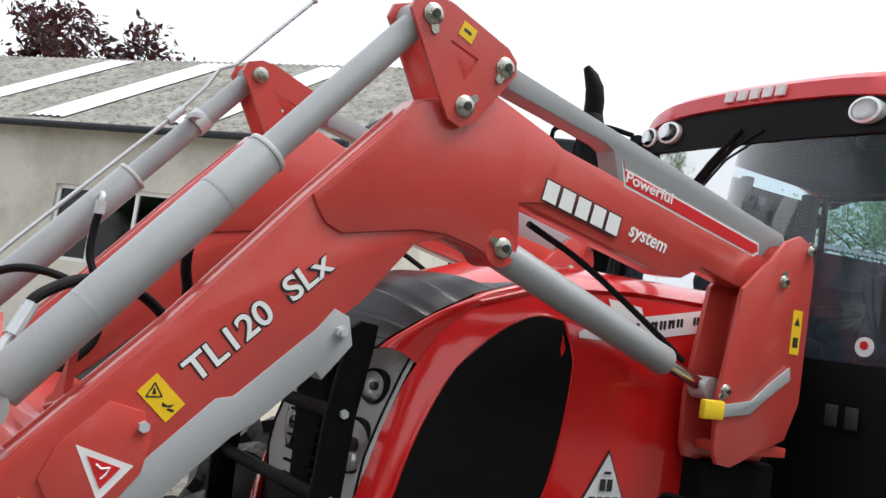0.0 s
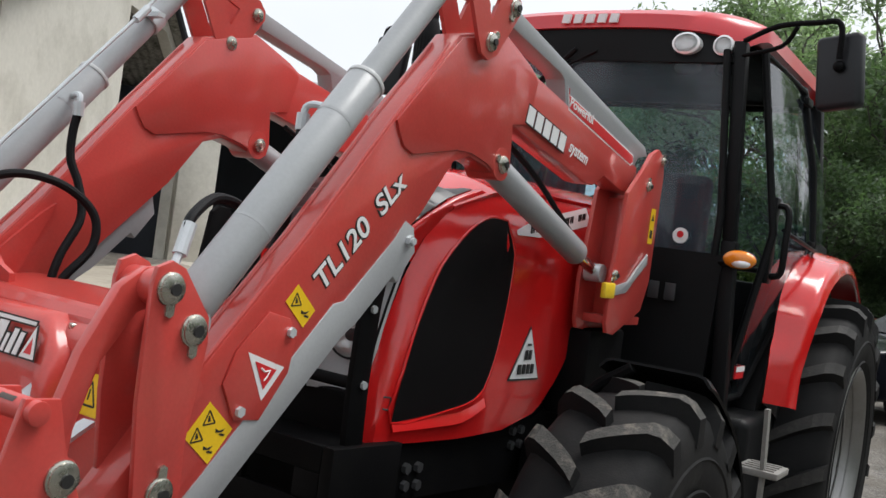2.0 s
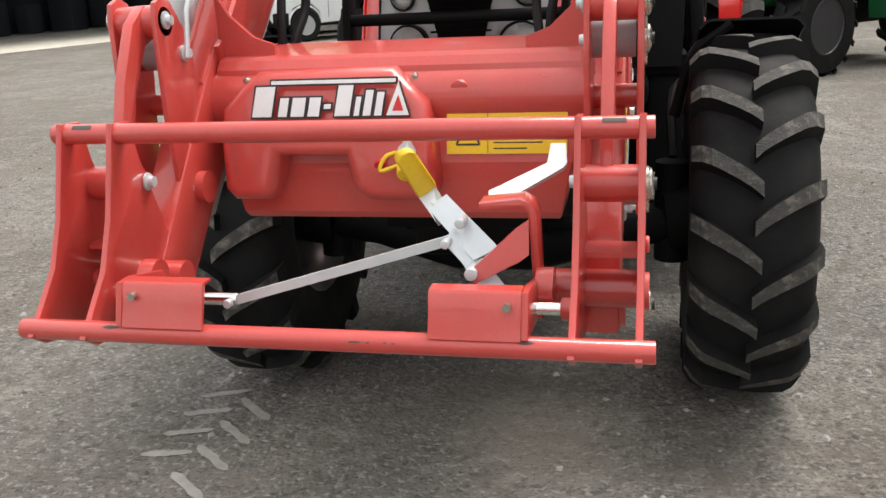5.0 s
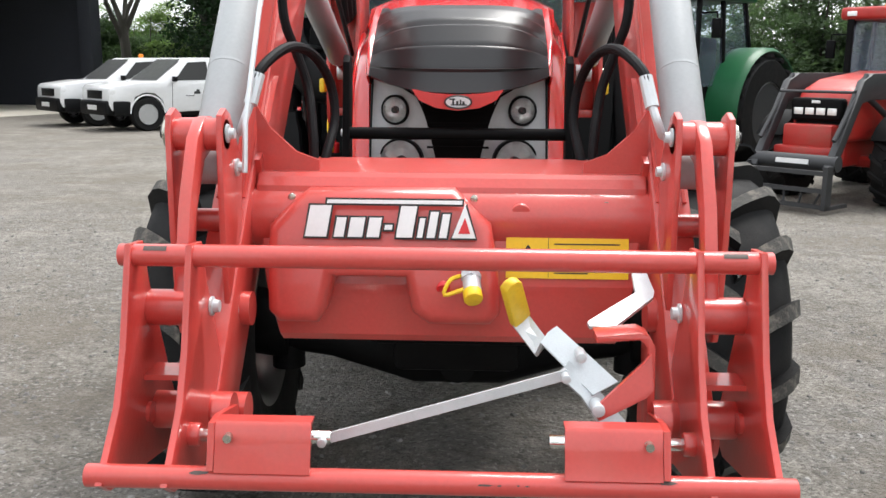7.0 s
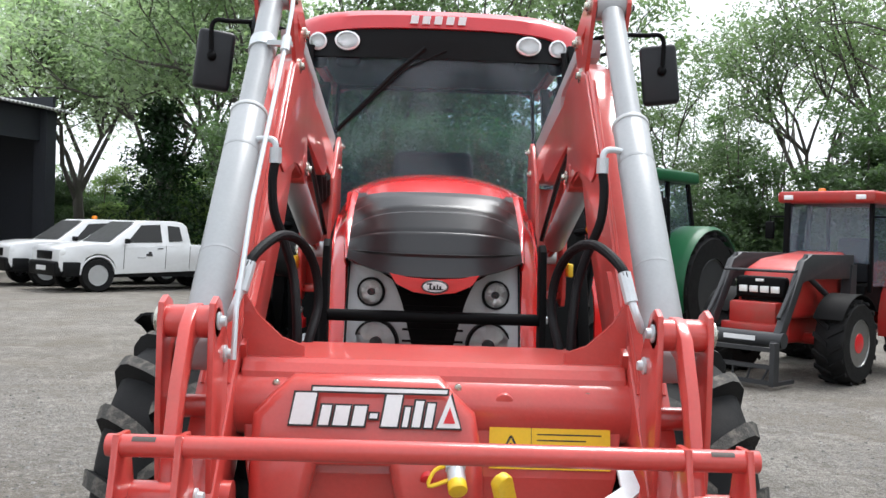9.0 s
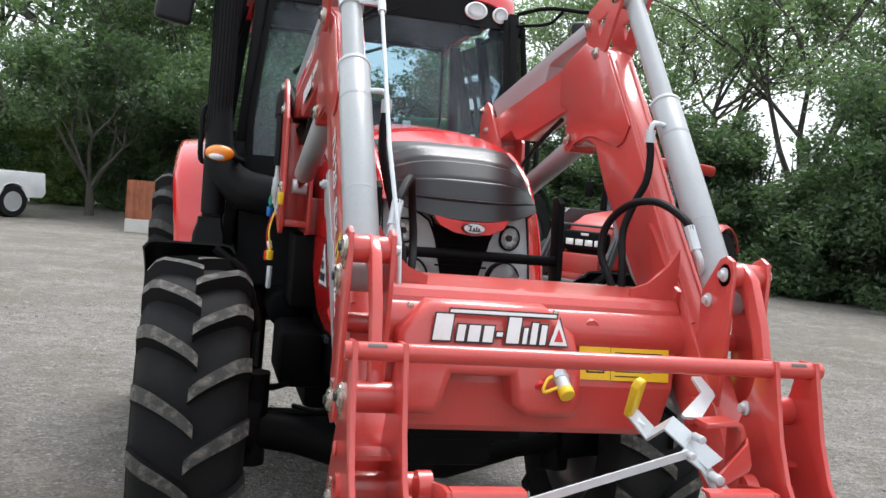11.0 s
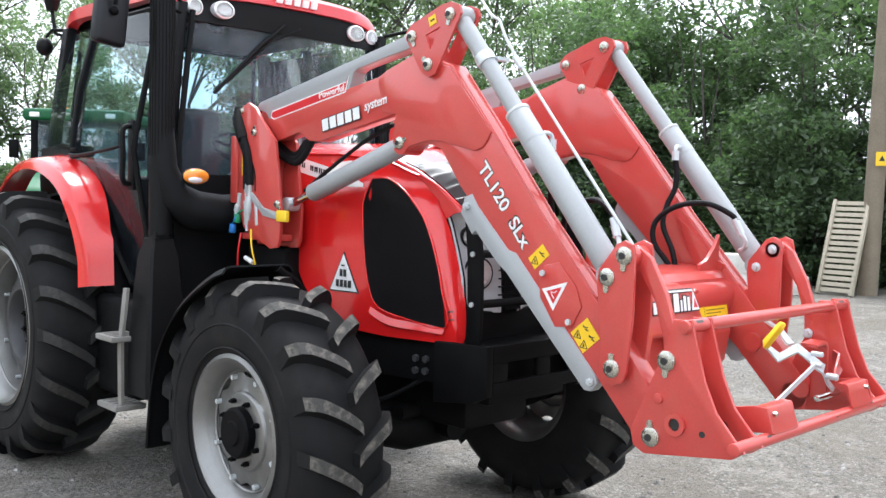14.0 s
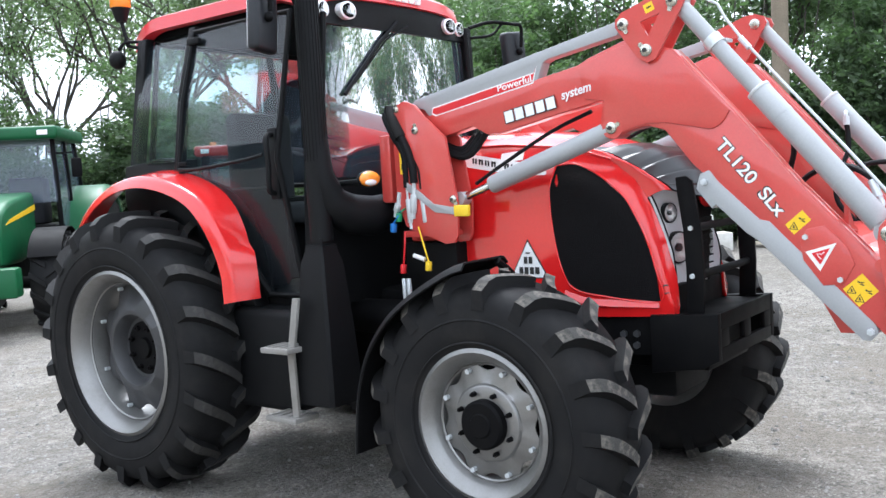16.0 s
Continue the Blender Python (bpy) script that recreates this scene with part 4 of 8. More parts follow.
# cab ------------------------------------------------------------------------
# half-width of the cab shell by height
CX = [(0.95, 0.70), (1.10, 0.735), (1.45, 0.80), (1.76, 0.835), (2.10, 0.80), (2.48, 0.715)]


def cab_x(z):
    return lerp_table(z, CX)


def post(bm, a, b, w, d, bevel=0.008):
    """A cab pillar from a to b, w wide along x and d deep along y."""
    vs = []
    for p in (a, b):
        vs.append([bm.verts.new((p[0] + i * w / 2, p[1] + j * d / 2, p[2])) for i, j in ((-1, -1), (1, -1), (1, 1), (-1, 1))])
    fs = [bm.faces.new(vs[0]), bm.faces.new(vs[1][::-1])]
    for i in range(4):
        fs.append(bm.faces.new((vs[0][i], vs[1][i], vs[1][(i + 1) % 4], vs[0][(i + 1) % 4])))
    bmesh.ops.recalc_face_normals(bm, faces=fs)
    bmesh.ops.bevel(bm, geom=list({e for f in fs for e in f.edges}), offset=bevel, segments=2, affect="EDGES", profile=0.5)
    return bm


for s in (1, -1):
    bm = bmesh.new()
    post(bm, (s * 0.75, 1.20, 0.98), (s * 0.70, 1.21, 1.70), 0.06, 0.06)
    post(bm, (s * 0.70, 1.21, 1.68), (s * 0.645, 1.19, 2.50), 0.052, 0.055)
    part("front_pillar", bm, PLASTIC, tractor, "black cab front pillar")
    bm = bmesh.new()
    for (za, ya), (zb, yb) in (((1.68, 2.11), (2.1, 2.06)), ((2.1, 2.06), (2.5, 2.02))):
        post(bm, (s * (cab_x(za) - 0.01), ya, za), (s * (cab_x(zb) - 0.01), yb, zb), 0.045, 0.055)
    part("middle_pillar", bm, PLASTIC, tractor, "black cab door pillar")
    bm = bmesh.new()
    post(bm, (s * 0.76, 2.60, 1.62), (s * 0.68, 2.50, 2.50), 0.06, 0.08)
    part("rear_pillar", bm, PLASTIC, tractor, "black cab rear pillar")
    # door: lower frame following the fender, glass from roof to sill
    bm = bmesh.new()
    DOOR = [(1.27, 1.06), (1.53, 1.06), (1.63, 1.22), (1.76, 1.43), (1.93, 1.62), (2.08, 1.74), (2.04, 2.1), (2.0, 2.47), (1.26, 2.47), (1.30, 1.75)]
    tube(bm, [(s * (cab_x(p[1]) + 0.006), *p) for p in DOOR + DOOR[:1]], 0.016, 8)
    door = part("cab_door", bm, PLASTIC, tractor, "glazed cab door in a slim black frame")
    bm = bmesh.new()

    def lo_hi(z):
        ys = []
        for (a, b), (c, d) in zip(DOOR, DOOR[1:] + DOOR[:1]):
            if (b - z) * (d - z) <= 0 and b != d:
                ys.append(a + (c - a) * (z - b) / (d - b))
        return min(ys), max(ys)

    def door_glass(u, v, s=s):
        z = 1.065 + (2.465 - 1.065) * u
        a, b = lo_hi(z)
        return (s * (cab_x(z) + 0.002 + 0.012 * (1 - (2 * v - 1) ** 2)), a + (b - a) * v, z)
    sheet(bm, door_glass, 16, 8)
    part("door_glass", bm, DOORGLASS, door, "green-tinted door glass").visible_shadow = False
    bm = bmesh.new()
    tube(bm, [(s * 0.845, 1.33, 1.58), (s * 0.885, 1.32, 1.60), (s * 0.89, 1.31, 1.72), (s * 0.885, 1.32, 1.85), (s * 0.83, 1.33, 1.87)], 0.014, 8, 4)
    box(bm, (s * 0.82, 1.30, 1.55), (s * 0.842, 1.36, 1.90), bevel=0.006)
    part("door_handle", bm, PLASTIC, door, "black door grab handle")
    bm = bmesh.new()
    box(bm, (s * 0.74, 1.93, 2.40), (s * 0.765, 2.03, 2.435), bevel=0.005)
    box(bm, (s * 0.835, 2.0, 1.755), (s * 0.85, 2.08, 1.775), bevel=0.004)
    pieces("door_hinge", bm, PLASTIC, door, "black door hinge")
    # rear quarter glass
    bm = bmesh.new()
    sheet(bm, lambda u, v, s=s: (s * (cab_x(1.78 + 0.68 * u) - 0.012 - 0.03 * v), 2.09 - 0.07 * u + (0.49 - 0.02 * u) * v, 1.78 + 0.68 * u), 6, 4)
    part("quarter_glass", bm, DOORGLASS, tractor, "green-tinted rear side glass").visible_shadow = False
    bm = bmesh.new()
    prism(bm, [(1.58, 1.0), (1.7, 1.28), (1.93, 1.60), (2.09, 1.73), (2.09, 1.79), (2.3, 1.81), (2.63, 1.78), (2.66, 1.6), (2.6, 1.2), (2.0, 1.0)], s * 0.70, s * 0.80, "x", 0.01)
    part("cab_side", bm, PLASTIC, tractor, "black lower cab side")
    bm = bmesh.new()
    tube(bm, [(s * 0.86, 2.05, 1.735), (s * 0.885, 1.85, 1.73), (s * 0.88, 1.5, 1.755), (s * 0.86, 1.38, 1.775)], 0.009, 8, 4)
    part("door_rail", bm, PLASTIC, door)

# windscreen, rear window and lower front panel
bm = bmesh.new()
sheet(bm, lambda u, v: ((2 * v - 1) * (0.665 - 0.06 * u), 1.205 - 0.005 * u - 0.045 * (1 - (2 * v - 1) ** 2), 1.62 + 0.86 * u), 10, 14)
ws = part("windscreen", bm, GLASS, tractor, "green-tinted curved windscreen")
ws.visible_shadow = False
bm = bmesh.new()
sheet(bm, lambda u, v: ((2 * v - 1) * 0.64, 2.60 - 0.09 * u, 1.62 + 0.86 * u), 4, 4)
part("rear_window", bm, GLASS, tractor, "green-tinted rear window").visible_shadow = False
bm = bmesh.new()
sheet(bm, lambda u, v: ((2 * v - 1) * (0.69 - 0.02 * (1 - u)), 1.19 - 0.05 * (1 - (2 * v - 1) ** 2), 1.0 + 0.64 * u), 4, 14, 0.02)
part("cab_front", bm, PLASTIC, tractor, "black panel below the windscreen")
bm = bmesh.new()
box(bm, (-0.70, 1.2, 0.96), (0.70, 2.6, 1.05), bevel=0.01)
box(bm, (-0.66, 2.05, 1.05), (0.66, 2.62, 1.55), bevel=0.02)
part("cab_floor", bm, BLACK, tractor, "dark cab floor and seat platform")
bm = bmesh.new()
tube(bm, [(-0.66, 2.6, 1.62), (-0.60, 2.51, 2.48), (0.60, 2.51, 2.48), (0.66, 2.6, 1.62), (-0.66, 2.6, 1.62)], 0.02, 8)
part("rear_frame", bm, PLASTIC, tractor)
bm = bmesh.new()
tube(bm, [(-0.655, 1.175, 1.63), (-0.66, 1.17, 1.8), (-0.60, 1.155, 2.46)], 0.016, 8)
tube(bm, [(0.655, 1.175, 1.63), (0.66, 1.17, 1.8), (0.60, 1.155, 2.46)], 0.016, 8)
pieces("windscreen_seal", bm, PLASTIC, tractor, "black windscreen seal")

# roof: a red moulded cap with a black visor band
bm = bmesh.new()


def roof_fn(u, v):
    y = 1.13 + 1.51 * v
    x = (2 * u - 1)
    q = abs(x) ** 6
    front = math.exp(-((v) / 0.05))
    rear = max(0, (v - 0.8) / 0.2)
    top = 2.662 - 0.05 * (1 - min(1, v / 0.10)) ** 2 - 0.085 * rear ** 2
    half = 0.70 - 0.05 * (1 - min(1, v / 0.12)) ** 2 - 0.05 * rear ** 2
    return (half * x, y + 0.05 * q * (1 - v) + 0.07 * x * x * (1 - v) ** 3, top - 0.05 * q - 0.008 * x * x)


sheet(bm, roof_fn, 28, 26, 0.0)
g = bmesh.ops.extrude_edge_only(bm, edges=[e for e in bm.edges if e.is_boundary])
for v in [q for q in g["geom"] if isinstance(q, bmesh.types.BMVert)]:
    v.co.z -= 0.062 if v.co.y < 1.4 else 0.07
    v.co.x *= 1.012
    if v.co.y < 1.26:
        v.co.y -= 0.012
g = bmesh.ops.extrude_edge_only(bm, edges=[e for e in bm.edges if e.is_boundary])
for v in [q for q in g["geom"] if isinstance(q, bmesh.types.BMVert)]:
    v.co.x *= 0.93
    v.co.z -= 0.004
    v.co.y += 0.04 if v.co.y < 1.8 else -0.04
roof = part("cab_roof", bm, RED_ROOF, tractor, "red moulded cab roof", sharp=42)
bm = bmesh.new()
box(bm, (-0.62, 1.25, 2.50), (0.62, 2.54, 2.55), bevel=0.01)
part("headlining", bm, BLACK, roof)
bm = bmesh.new()


def visor_fn(u, v):
    x = 2 * v - 1
    low = 1.198 - 0.045 * (1 - x * x)
    top = 1.146 + 0.05 * abs(x) ** 6 + 0.07 * x * x
    return (x * (0.655 - 0.01 * u), low + (top - low) * min(1, u * 1.6), 2.41 + 0.135 * u)


sheet(bm, visor_fn, 8, 24, 0.012)
visor = part("visor_band", bm, PLASTIC, roof, "black visor band over the windscreen")
for s in (1, -1):
    for xc, r, sx in ((0.43, 0.037, 1.32), (0.573, 0.034, 1.0)):
        yl = 1.15 if xc < 0.5 else 1.188
        zc = 2.485
        bm = bmesh.new()
        lathe(bm, [(r + 0.008, 0.03), (r + 0.008, -0.010), (r, -0.014), (r * 0.97, -0.004), (0.0, 0.008)], (0, 0, 0), "y", 28)
        bmesh.ops.transform(bm, matrix=Matrix.Translation((s * xc, yl, zc)) @ Matrix.Diagonal((sx, 1, 1, 1)), verts=bm.verts)
        work = part("roof_lamp", bm, LAMPWHITE, roof, "round work lamp with a bright bowl")
        bm = bmesh.new()
        lathe(bm, [(r, -0.013), (r * 0.6, -0.018), (0.0, -0.02)], (0, 0, 0), "y", 24)
        bmesh.ops.transform(bm, matrix=Matrix.Translation((s * xc, yl, zc)) @ Matrix.Diagonal((sx, 1, 1, 1)), verts=bm.verts)
        part("lamp_lens", bm, CLEAR, work).visible_shadow = False
        bm = bmesh.new()
        ball(bm, (s * xc, yl + 0.055, 2.40), r * 1.25, (sx, 0.6, 0.8), 14)
        part("lamp_housing", bm, PLASTIC, roof, "black lamp housing under the visor")
# maker's name on the roof as five plain blocks
for k in range(5):
    x0 = -0.135 + 0.056 * k
    part("name_block", prism(bmesh.new(), [(x0, 2.567), (x0 + 0.036, 2.567), (x0 + 0.042, 2.605), (x0 + 0.006, 2.605)], 1.108, 1.122, "y"), WHITE, roof, "plain white block of the maker's name")
# wiper
bm = bmesh.new()
tube(bm, [(-0.06, 1.135, 2.46), (-0.2, 1.145, 2.34), (-0.47, 1.165, 2.06)], 0.011, 6)
tube(bm, [(0.04, 1.135, 2.45), (-0.15, 1.14, 2.36), (-0.4, 1.155, 2.12)], 0.005, 6)
pieces("wiper", bm, PLASTIC, ws, "black windscreen wiper")

# inside the cab
seat = part("driver_seat", box(bmesh.new(), (-0.25, 1.95, 1.38), (0.25, 2.38, 1.52), bevel=0.05, seg=3), SEATCLOTH, tractor, "dark cloth driver's seat")
part("seat_back", box(bmesh.new(), (-0.24, 2.3, 1.5), (0.24, 2.42, 2.08), bevel=0.05, seg=3), SEATCLOTH, seat)
bm = bmesh.new()
box(bm, (-0.2, 1.22, 1.05), (0.2, 1.45, 1.72), bevel=0.05, seg=3)
dash = part("dashboard", bm, PLASTIC, tractor, "black dashboard cowl")
bm = bmesh.new()
R0 = pose(0, 1.62, 1.80, 28)
tube(bm, [R0 @ V3((0.2 * math.cos(a), 0.2 * math.sin(a), 0)) for a in (2 * math.pi * k / 24 for k in range(25))], 0.015, 8)
cyl(bm, (0, 1.62, 1.80), (0, 1.45, 1.55), 0.03, 12)
for a in (0.5, 2.6, 4.7):
    tube(bm, [(0, 1.62, 1.80), R0 @ V3((0.2 * math.cos(a), 0.2 * math.sin(a), 0))], 0.012, 6)
part("steering_wheel", bm, PLASTIC, dash, "black steering wheel")
bm = bmesh.new()
box(bm, (-0.62, 1.75, 1.05), (-0.36, 2.4, 1.62), bevel=0.04)
part("side_console", bm, PLASTIC, tractor, "black side console")
# small round sticker behind the windscreen and the red-white strip on the sill
bm = bmesh.new()
cyl(bm, (0.515, 1.150, 1.697), (0.515, 1.146, 1.697), 0.032, 24)
part("round_sticker", bm, WHITE, tractor, "round white windscreen sticker")
bm = bmesh.new()
cyl(bm, (0.515, 1.145, 1.702), (0.515, 1.143, 1.702), 0.014, 16)
part("sticker_mark", bm, REDVINYL, tractor)
bm = bmesh.new()
box(bm, (0.768, 1.28, 1.15), (0.775, 1.40, 1.20))
part("sill_sticker", bm, REDVINYL, tractor, "red and white sticker low on the door")
bm = bmesh.new()
box(bm, (0.7755, 1.28, 1.178), (0.7775, 1.40, 1.20))
part("sticker_strip", bm, WHITE, tractor)
bm = bmesh.new()
for x in (0.42, 0.49):
    box(bm, (x, 1.118, 1.43), (x + 0.045, 1.128, 1.50), bevel=0.004)
pieces("front_socket", bm, RIMGREY, tractor, "grey socket cover below the windscreen")

# mirrors
SLATE = shade("slate_grey_plastic", (0.016, 0.017, 0.02), 0.4, vary=0.1, spec=0.3)
for s in (1, -1):
    bm = bmesh.new()
    m = pose(s * 1.048, 1.11, 2.362, 0, -s * 6, -s * 14)
    box(bm, (-0.085, -0.035, -0.14), (0.085, 0.03, 0.14), m, bevel=0.022, seg=3)
    mir = part("mirror", bm, SLATE, tractor, "slate-grey rounded wing mirror")
    bm = bmesh.new()
    box(bm, (-0.07, 0.0305, -0.125), (0.07, 0.0325, 0.125), m)
    part("mirror_glass", bm, CHROME, mir)
    bm = bmesh.new()
    tube(bm, [(s * 0.66, 1.17, 2.50), (s * 0.80, 1.11, 2.54), (s * 0.96, 1.05, 2.535), (s * 1.04, 1.04, 2.525), (s * 1.048, 1.05, 2.40)], 0.011, 8, 5)
    tube(bm, [(s * 0.66, 1.17, 2.44), (s * 0.82, 1.12, 2.465), (s * 0.88, 1.08, 2.53)], 0.009, 8, 4)
    ball(bm, (s * 1.048, 1.062, 2.375), 0.022)
    part("mirror_arm", bm, BLACK, mir, "black tubular mirror arm")

# amber lamps on short stalks
for c, s in (((0.782, 1.082, 1.626), 1), ((-0.80, 0.738, 1.622), -1)):
    bm = bmesh.new()
    ball(bm, c, 0.05, (1.3, 0.6, 0.72), 20)
    amb = part("indicator_lamp", bm, ORANGE, tractor, "oval amber indicator lamp")
    bm = bmesh.new()
    ball(bm, (c[0] + s * 0.01, c[1] - 0.014, c[2] - 0.014), 0.036, (1.1, 0.5, 0.5), 14)
    part("indicator_clear", bm, LAMPWHITE, amb, "clear side lamp in the indicator")
    bm = bmesh.new()
    ball(bm, (c[0], c[1] + 0.014, c[2]), 0.053, (1.28, 0.5, 0.74), 16)
    tube(bm, [(c[0], c[1] + 0.02, c[2]), (c[0] - s * 0.06, c[1] + 0.08, c[2] - 0.01), (c[0] - s * 0.12, 1.19, c[2] - 0.02)], 0.016, 8)
    part("indicator_body", bm, PLASTIC, amb)

# exhaust on the right front corner
EX, EY = -0.81, 1.06
bm = bmesh.new()
ex = [(EX, EY, z) for z in (1.34, 1.6, 2.0, 2.42, 2.54, 2.58)]
tube(bm, ex, [0.056, 0.058, 0.058, 0.058, 0.056, 0.045], 28)
stack = part("exhaust_pipe", bm, PLASTIC, tractor, "tall black exhaust stack with a slotted shield")
for k in range(22):
    a = 2 * math.pi * k / 22
    ca, sa = math.cos(a), math.sin(a)
    part("shield_rib", tube(bmesh.new(), [(EX + 0.0575 * ca, EY + 0.0575 * sa, 1.72), (EX + 0.0575 * ca, EY + 0.0575 * sa, 2.5)], 0.003, 4), BLACK, stack)
bm = bmesh.new()
tube(bm, [(EX, EY, 2.56), (EX, EY, 2.64), (EX - 0.005, EY - 0.006, 2.70), (EX - 0.018, EY - 0.022, 2.75), (EX - 0.035, EY - 0.042, 2.79)], [0.043, 0.043, 0.04, 0.032, 0.016], 16, 0)
part("exhaust_tip", bm, BLACK, stack)
bm = bmesh.new()
rows = [(0.0, 1.355, 0.05), (0.0, 1.325, 0.05), (0.0, 1.32, 0.072), (0.0, 1.29, 0.075), (0.0, 1.24, 0.095), (0.0, 0.95, 0.125), (0.0, 0.66, 0.145), (0.0, 0.56, 0.14)]
ring = []
for y, z, r in rows:
    ring.append([bm.verts.new((EX - 0.01 + r * 0.95 * max(-0.82, min(0.82, 1.15 * math.cos(a))), EY + y + r * max(-0.82, min(0.82, 1.15 * math.sin(a))), z)) for a in (2 * math.pi * (k + 0.5) / 24 for k in range(24))])
for A, B in zip(ring, ring[1:]):
    for k in range(24):
        bm.faces.new((A[k], A[(k + 1) % 24], B[(k + 1) % 24], B[k]))
bm.faces.new(ring[0]), bm.faces.new(ring[-1][::-1])
part("exhaust_base", bm, PLASTIC, tractor, "black boxy exhaust base beside the step")
bm = bmesh.new()
tube(bm, [(EX, EY, 1.86), (EX + 0.01, EY - 0.005, 1.66), (EX + 0.05, EY - 0.02, 1.53), (EX + 0.14, EY - 0.05, 1.46), (EX + 0.28, EY - 0.08, 1.44), (EX + 0.42, EY - 0.1, 1.46)], [0.057, 0.066, 0.085, 0.1, 0.1, 0.09], 20, 0)
part("exhaust_elbow", bm, PLASTIC, tractor, "black exhaust elbow shroud")

# tanks and steps
STEPGREY = shade("dull_galvanised_step", (0.27, 0.262, 0.245), 0.6, metal=0.2, vary=0.15, dirt=(0.15, 0.13, 0.11), dirt_amount=0.5)
for s in (1, -1):
    bm = bmesh.new()
    box(bm, (s * 0.5, 1.25, 0.48), (s * 0.86, 1.84, 1.0), bevel=0.04, seg=3)
    part("fuel_tank", bm, PLASTIC, tractor, "black plastic fuel tank")
    step = None
    for z, x0, x1, y0, y1 in ((0.83, 0.86, 1.02, 1.13, 1.32), (0.50, 0.82, 1.07, 1.10, 1.38) if s > 0 else (0.49, 0.84, 1.0, 1.13, 1.34)):
        bm = box(bmesh.new(), (s * x0, y0, z - 0.014), (s * x1, y1, z + 0.012), bevel=0.004)
        st = part("step", bm, STEPGREY, step or tractor, "pressed steel access step")
        step = step or st
        for k in range(4):
            y = y0 + 0.02 + (y1 - y0 - 0.055) * k / 3
            part("tread_bar", box(bmesh.new(), (s * (x0 + 0.02), y, z + 0.0122), (s * (x1 - 0.02), y + 0.015, z + 0.017)), STEPGREY, step)
    bm = bmesh.new()
    prism(bm, [(1.14, 0.49), (1.18, 0.49), (1.19, 0.8), (1.13, 1.08), (1.09, 1.08), (1.15, 0.8)], s * 0.95, s * 0.965, "x")
    part("step_stay", bm, STEPGREY, step, "pale galvanised step stay")

# beacon and rear work lamp on the rear right corner
bm = bmesh.new()
tube(bm, [(-0.66, 2.56, 2.46), (-0.72, 2.62, 2.48), (-0.73, 2.65, 2.62)], 0.012, 8)
cyl(bm, (-0.73, 2.65, 2.62), (-0.73, 2.65, 2.70), 0.03, 16, r2=0.055)
bcn = part("beacon_base", bm, PLASTIC, tractor, "black beacon bracket")
bm = bmesh.new()
lathe(bm, [(0.055, 0), (0.06, 0.01), (0.056, 0.11), (0.04, 0.135), (0.0, 0.14)], (-0.73, 2.65, 2.70), "z", 24)
part("beacon_lens", bm, ORANGE, bcn, "amber beacon lens")
bm = bmesh.new()
tube(bm, [(-0.66, 2.55, 2.50), (-0.74, 2.62, 2.50), (-0.76, 2.66, 2.46)], 0.010, 8)
ball(bm, (-0.77, 2.66, 2.40), 0.055, (0.9, 0.9, 1))
part("rear_lamp", bm, PLASTIC, tractor, "black rear work lamp")



# ---------- the front loader ----------
loader = thing("front_loader", (0, -0.015, 0), label="red front loader with grey rams, fitted to the tractor", category="front loader")
XO, XI = 0.497, 0.420     # outer and inner faces of an arm
XE = 0.513                # inner side of the outer ear plate
XP = 0.526                # outer face of a post
ARM = [(-0.60, 2.055), (-0.386, 2.118), (-0.22, 2.066), (-0.17, 2.043), (0.66, 1.902), (0.70, 1.80), (0.537, 1.802), (0.386, 1.833), (0.31, 1.792), (0.237, 1.79), (-0.28, 1.887), (-0.264, 1.775), (-0.275, 1.738), (-0.317, 1.726), (-0.395, 1.752), (-0.477, 1.765), (-0.55, 1.742),
       (-0.66, 1.60), (-0.885, 1.385), (-1.10, 1.187), (-1.305, 1.0), (-1.48, 0.815), (-1.53, 0.79), (-1.59, 0.80), (-1.605, 0.86), (-1.59, 0.905), (-1.31, 1.235), (-1.06, 1.508), (-0.862, 1.748), (-0.822, 1.797)]
KNEE = [(-0.59, 2.05), (-0.40, 2.105), (-0.22, 2.055), (-0.17, 2.03), (-0.2, 1.9), (-0.285, 1.885), (-0.27, 1.775), (-0.28, 1.744), (-0.317, 1.733), (-0.395, 1.76), (-0.477, 1.775), (-0.55, 1.772), (-0.66, 1.748), (-0.735, 1.732), (-0.775, 1.745), (-0.80, 1.775), (-0.815, 1.80)]
EAR = [(-0.655, 2.245), (-0.645, 2.275), (-0.60, 2.292), (-0.55, 2.287), (-0.38, 2.23), (-0.352, 2.205), (-0.35, 2.175), (-0.395, 2.11), (-0.445, 2.04), (-0.485, 2.018), (-0.52, 2.028), (-0.545, 2.065)]
HOLE = [(-0.545, 2.205), (-0.462, 2.182), (-0.492, 2.122)]
POST = [(y - 0.022, z - 0.006) for y, z in [(0.645, 1.903), (0.70, 1.962), (0.763, 1.988), (0.822, 1.967), (0.842, 1.90), (0.84, 1.50), (0.79, 1.39), (0.56, 1.303), (0.505, 1.31), (0.485, 1.345), (0.478, 1.49), (0.53, 1.80)]]
STAND = [(y - 0.026, z - 0.007) for y, z in [(-0.70, 1.582), (-0.662, 1.568), (-0.645, 1.51), (-0.705, 1.432), (-0.722, 1.446), (-0.838, 1.334), (-0.88, 1.306), (-1.242, 0.945), (-1.27, 0.944), (-1.297, 0.975), (-1.285, 1.005), (-0.925, 1.378), (-0.89, 1.385), (-0.735, 1.535)]]
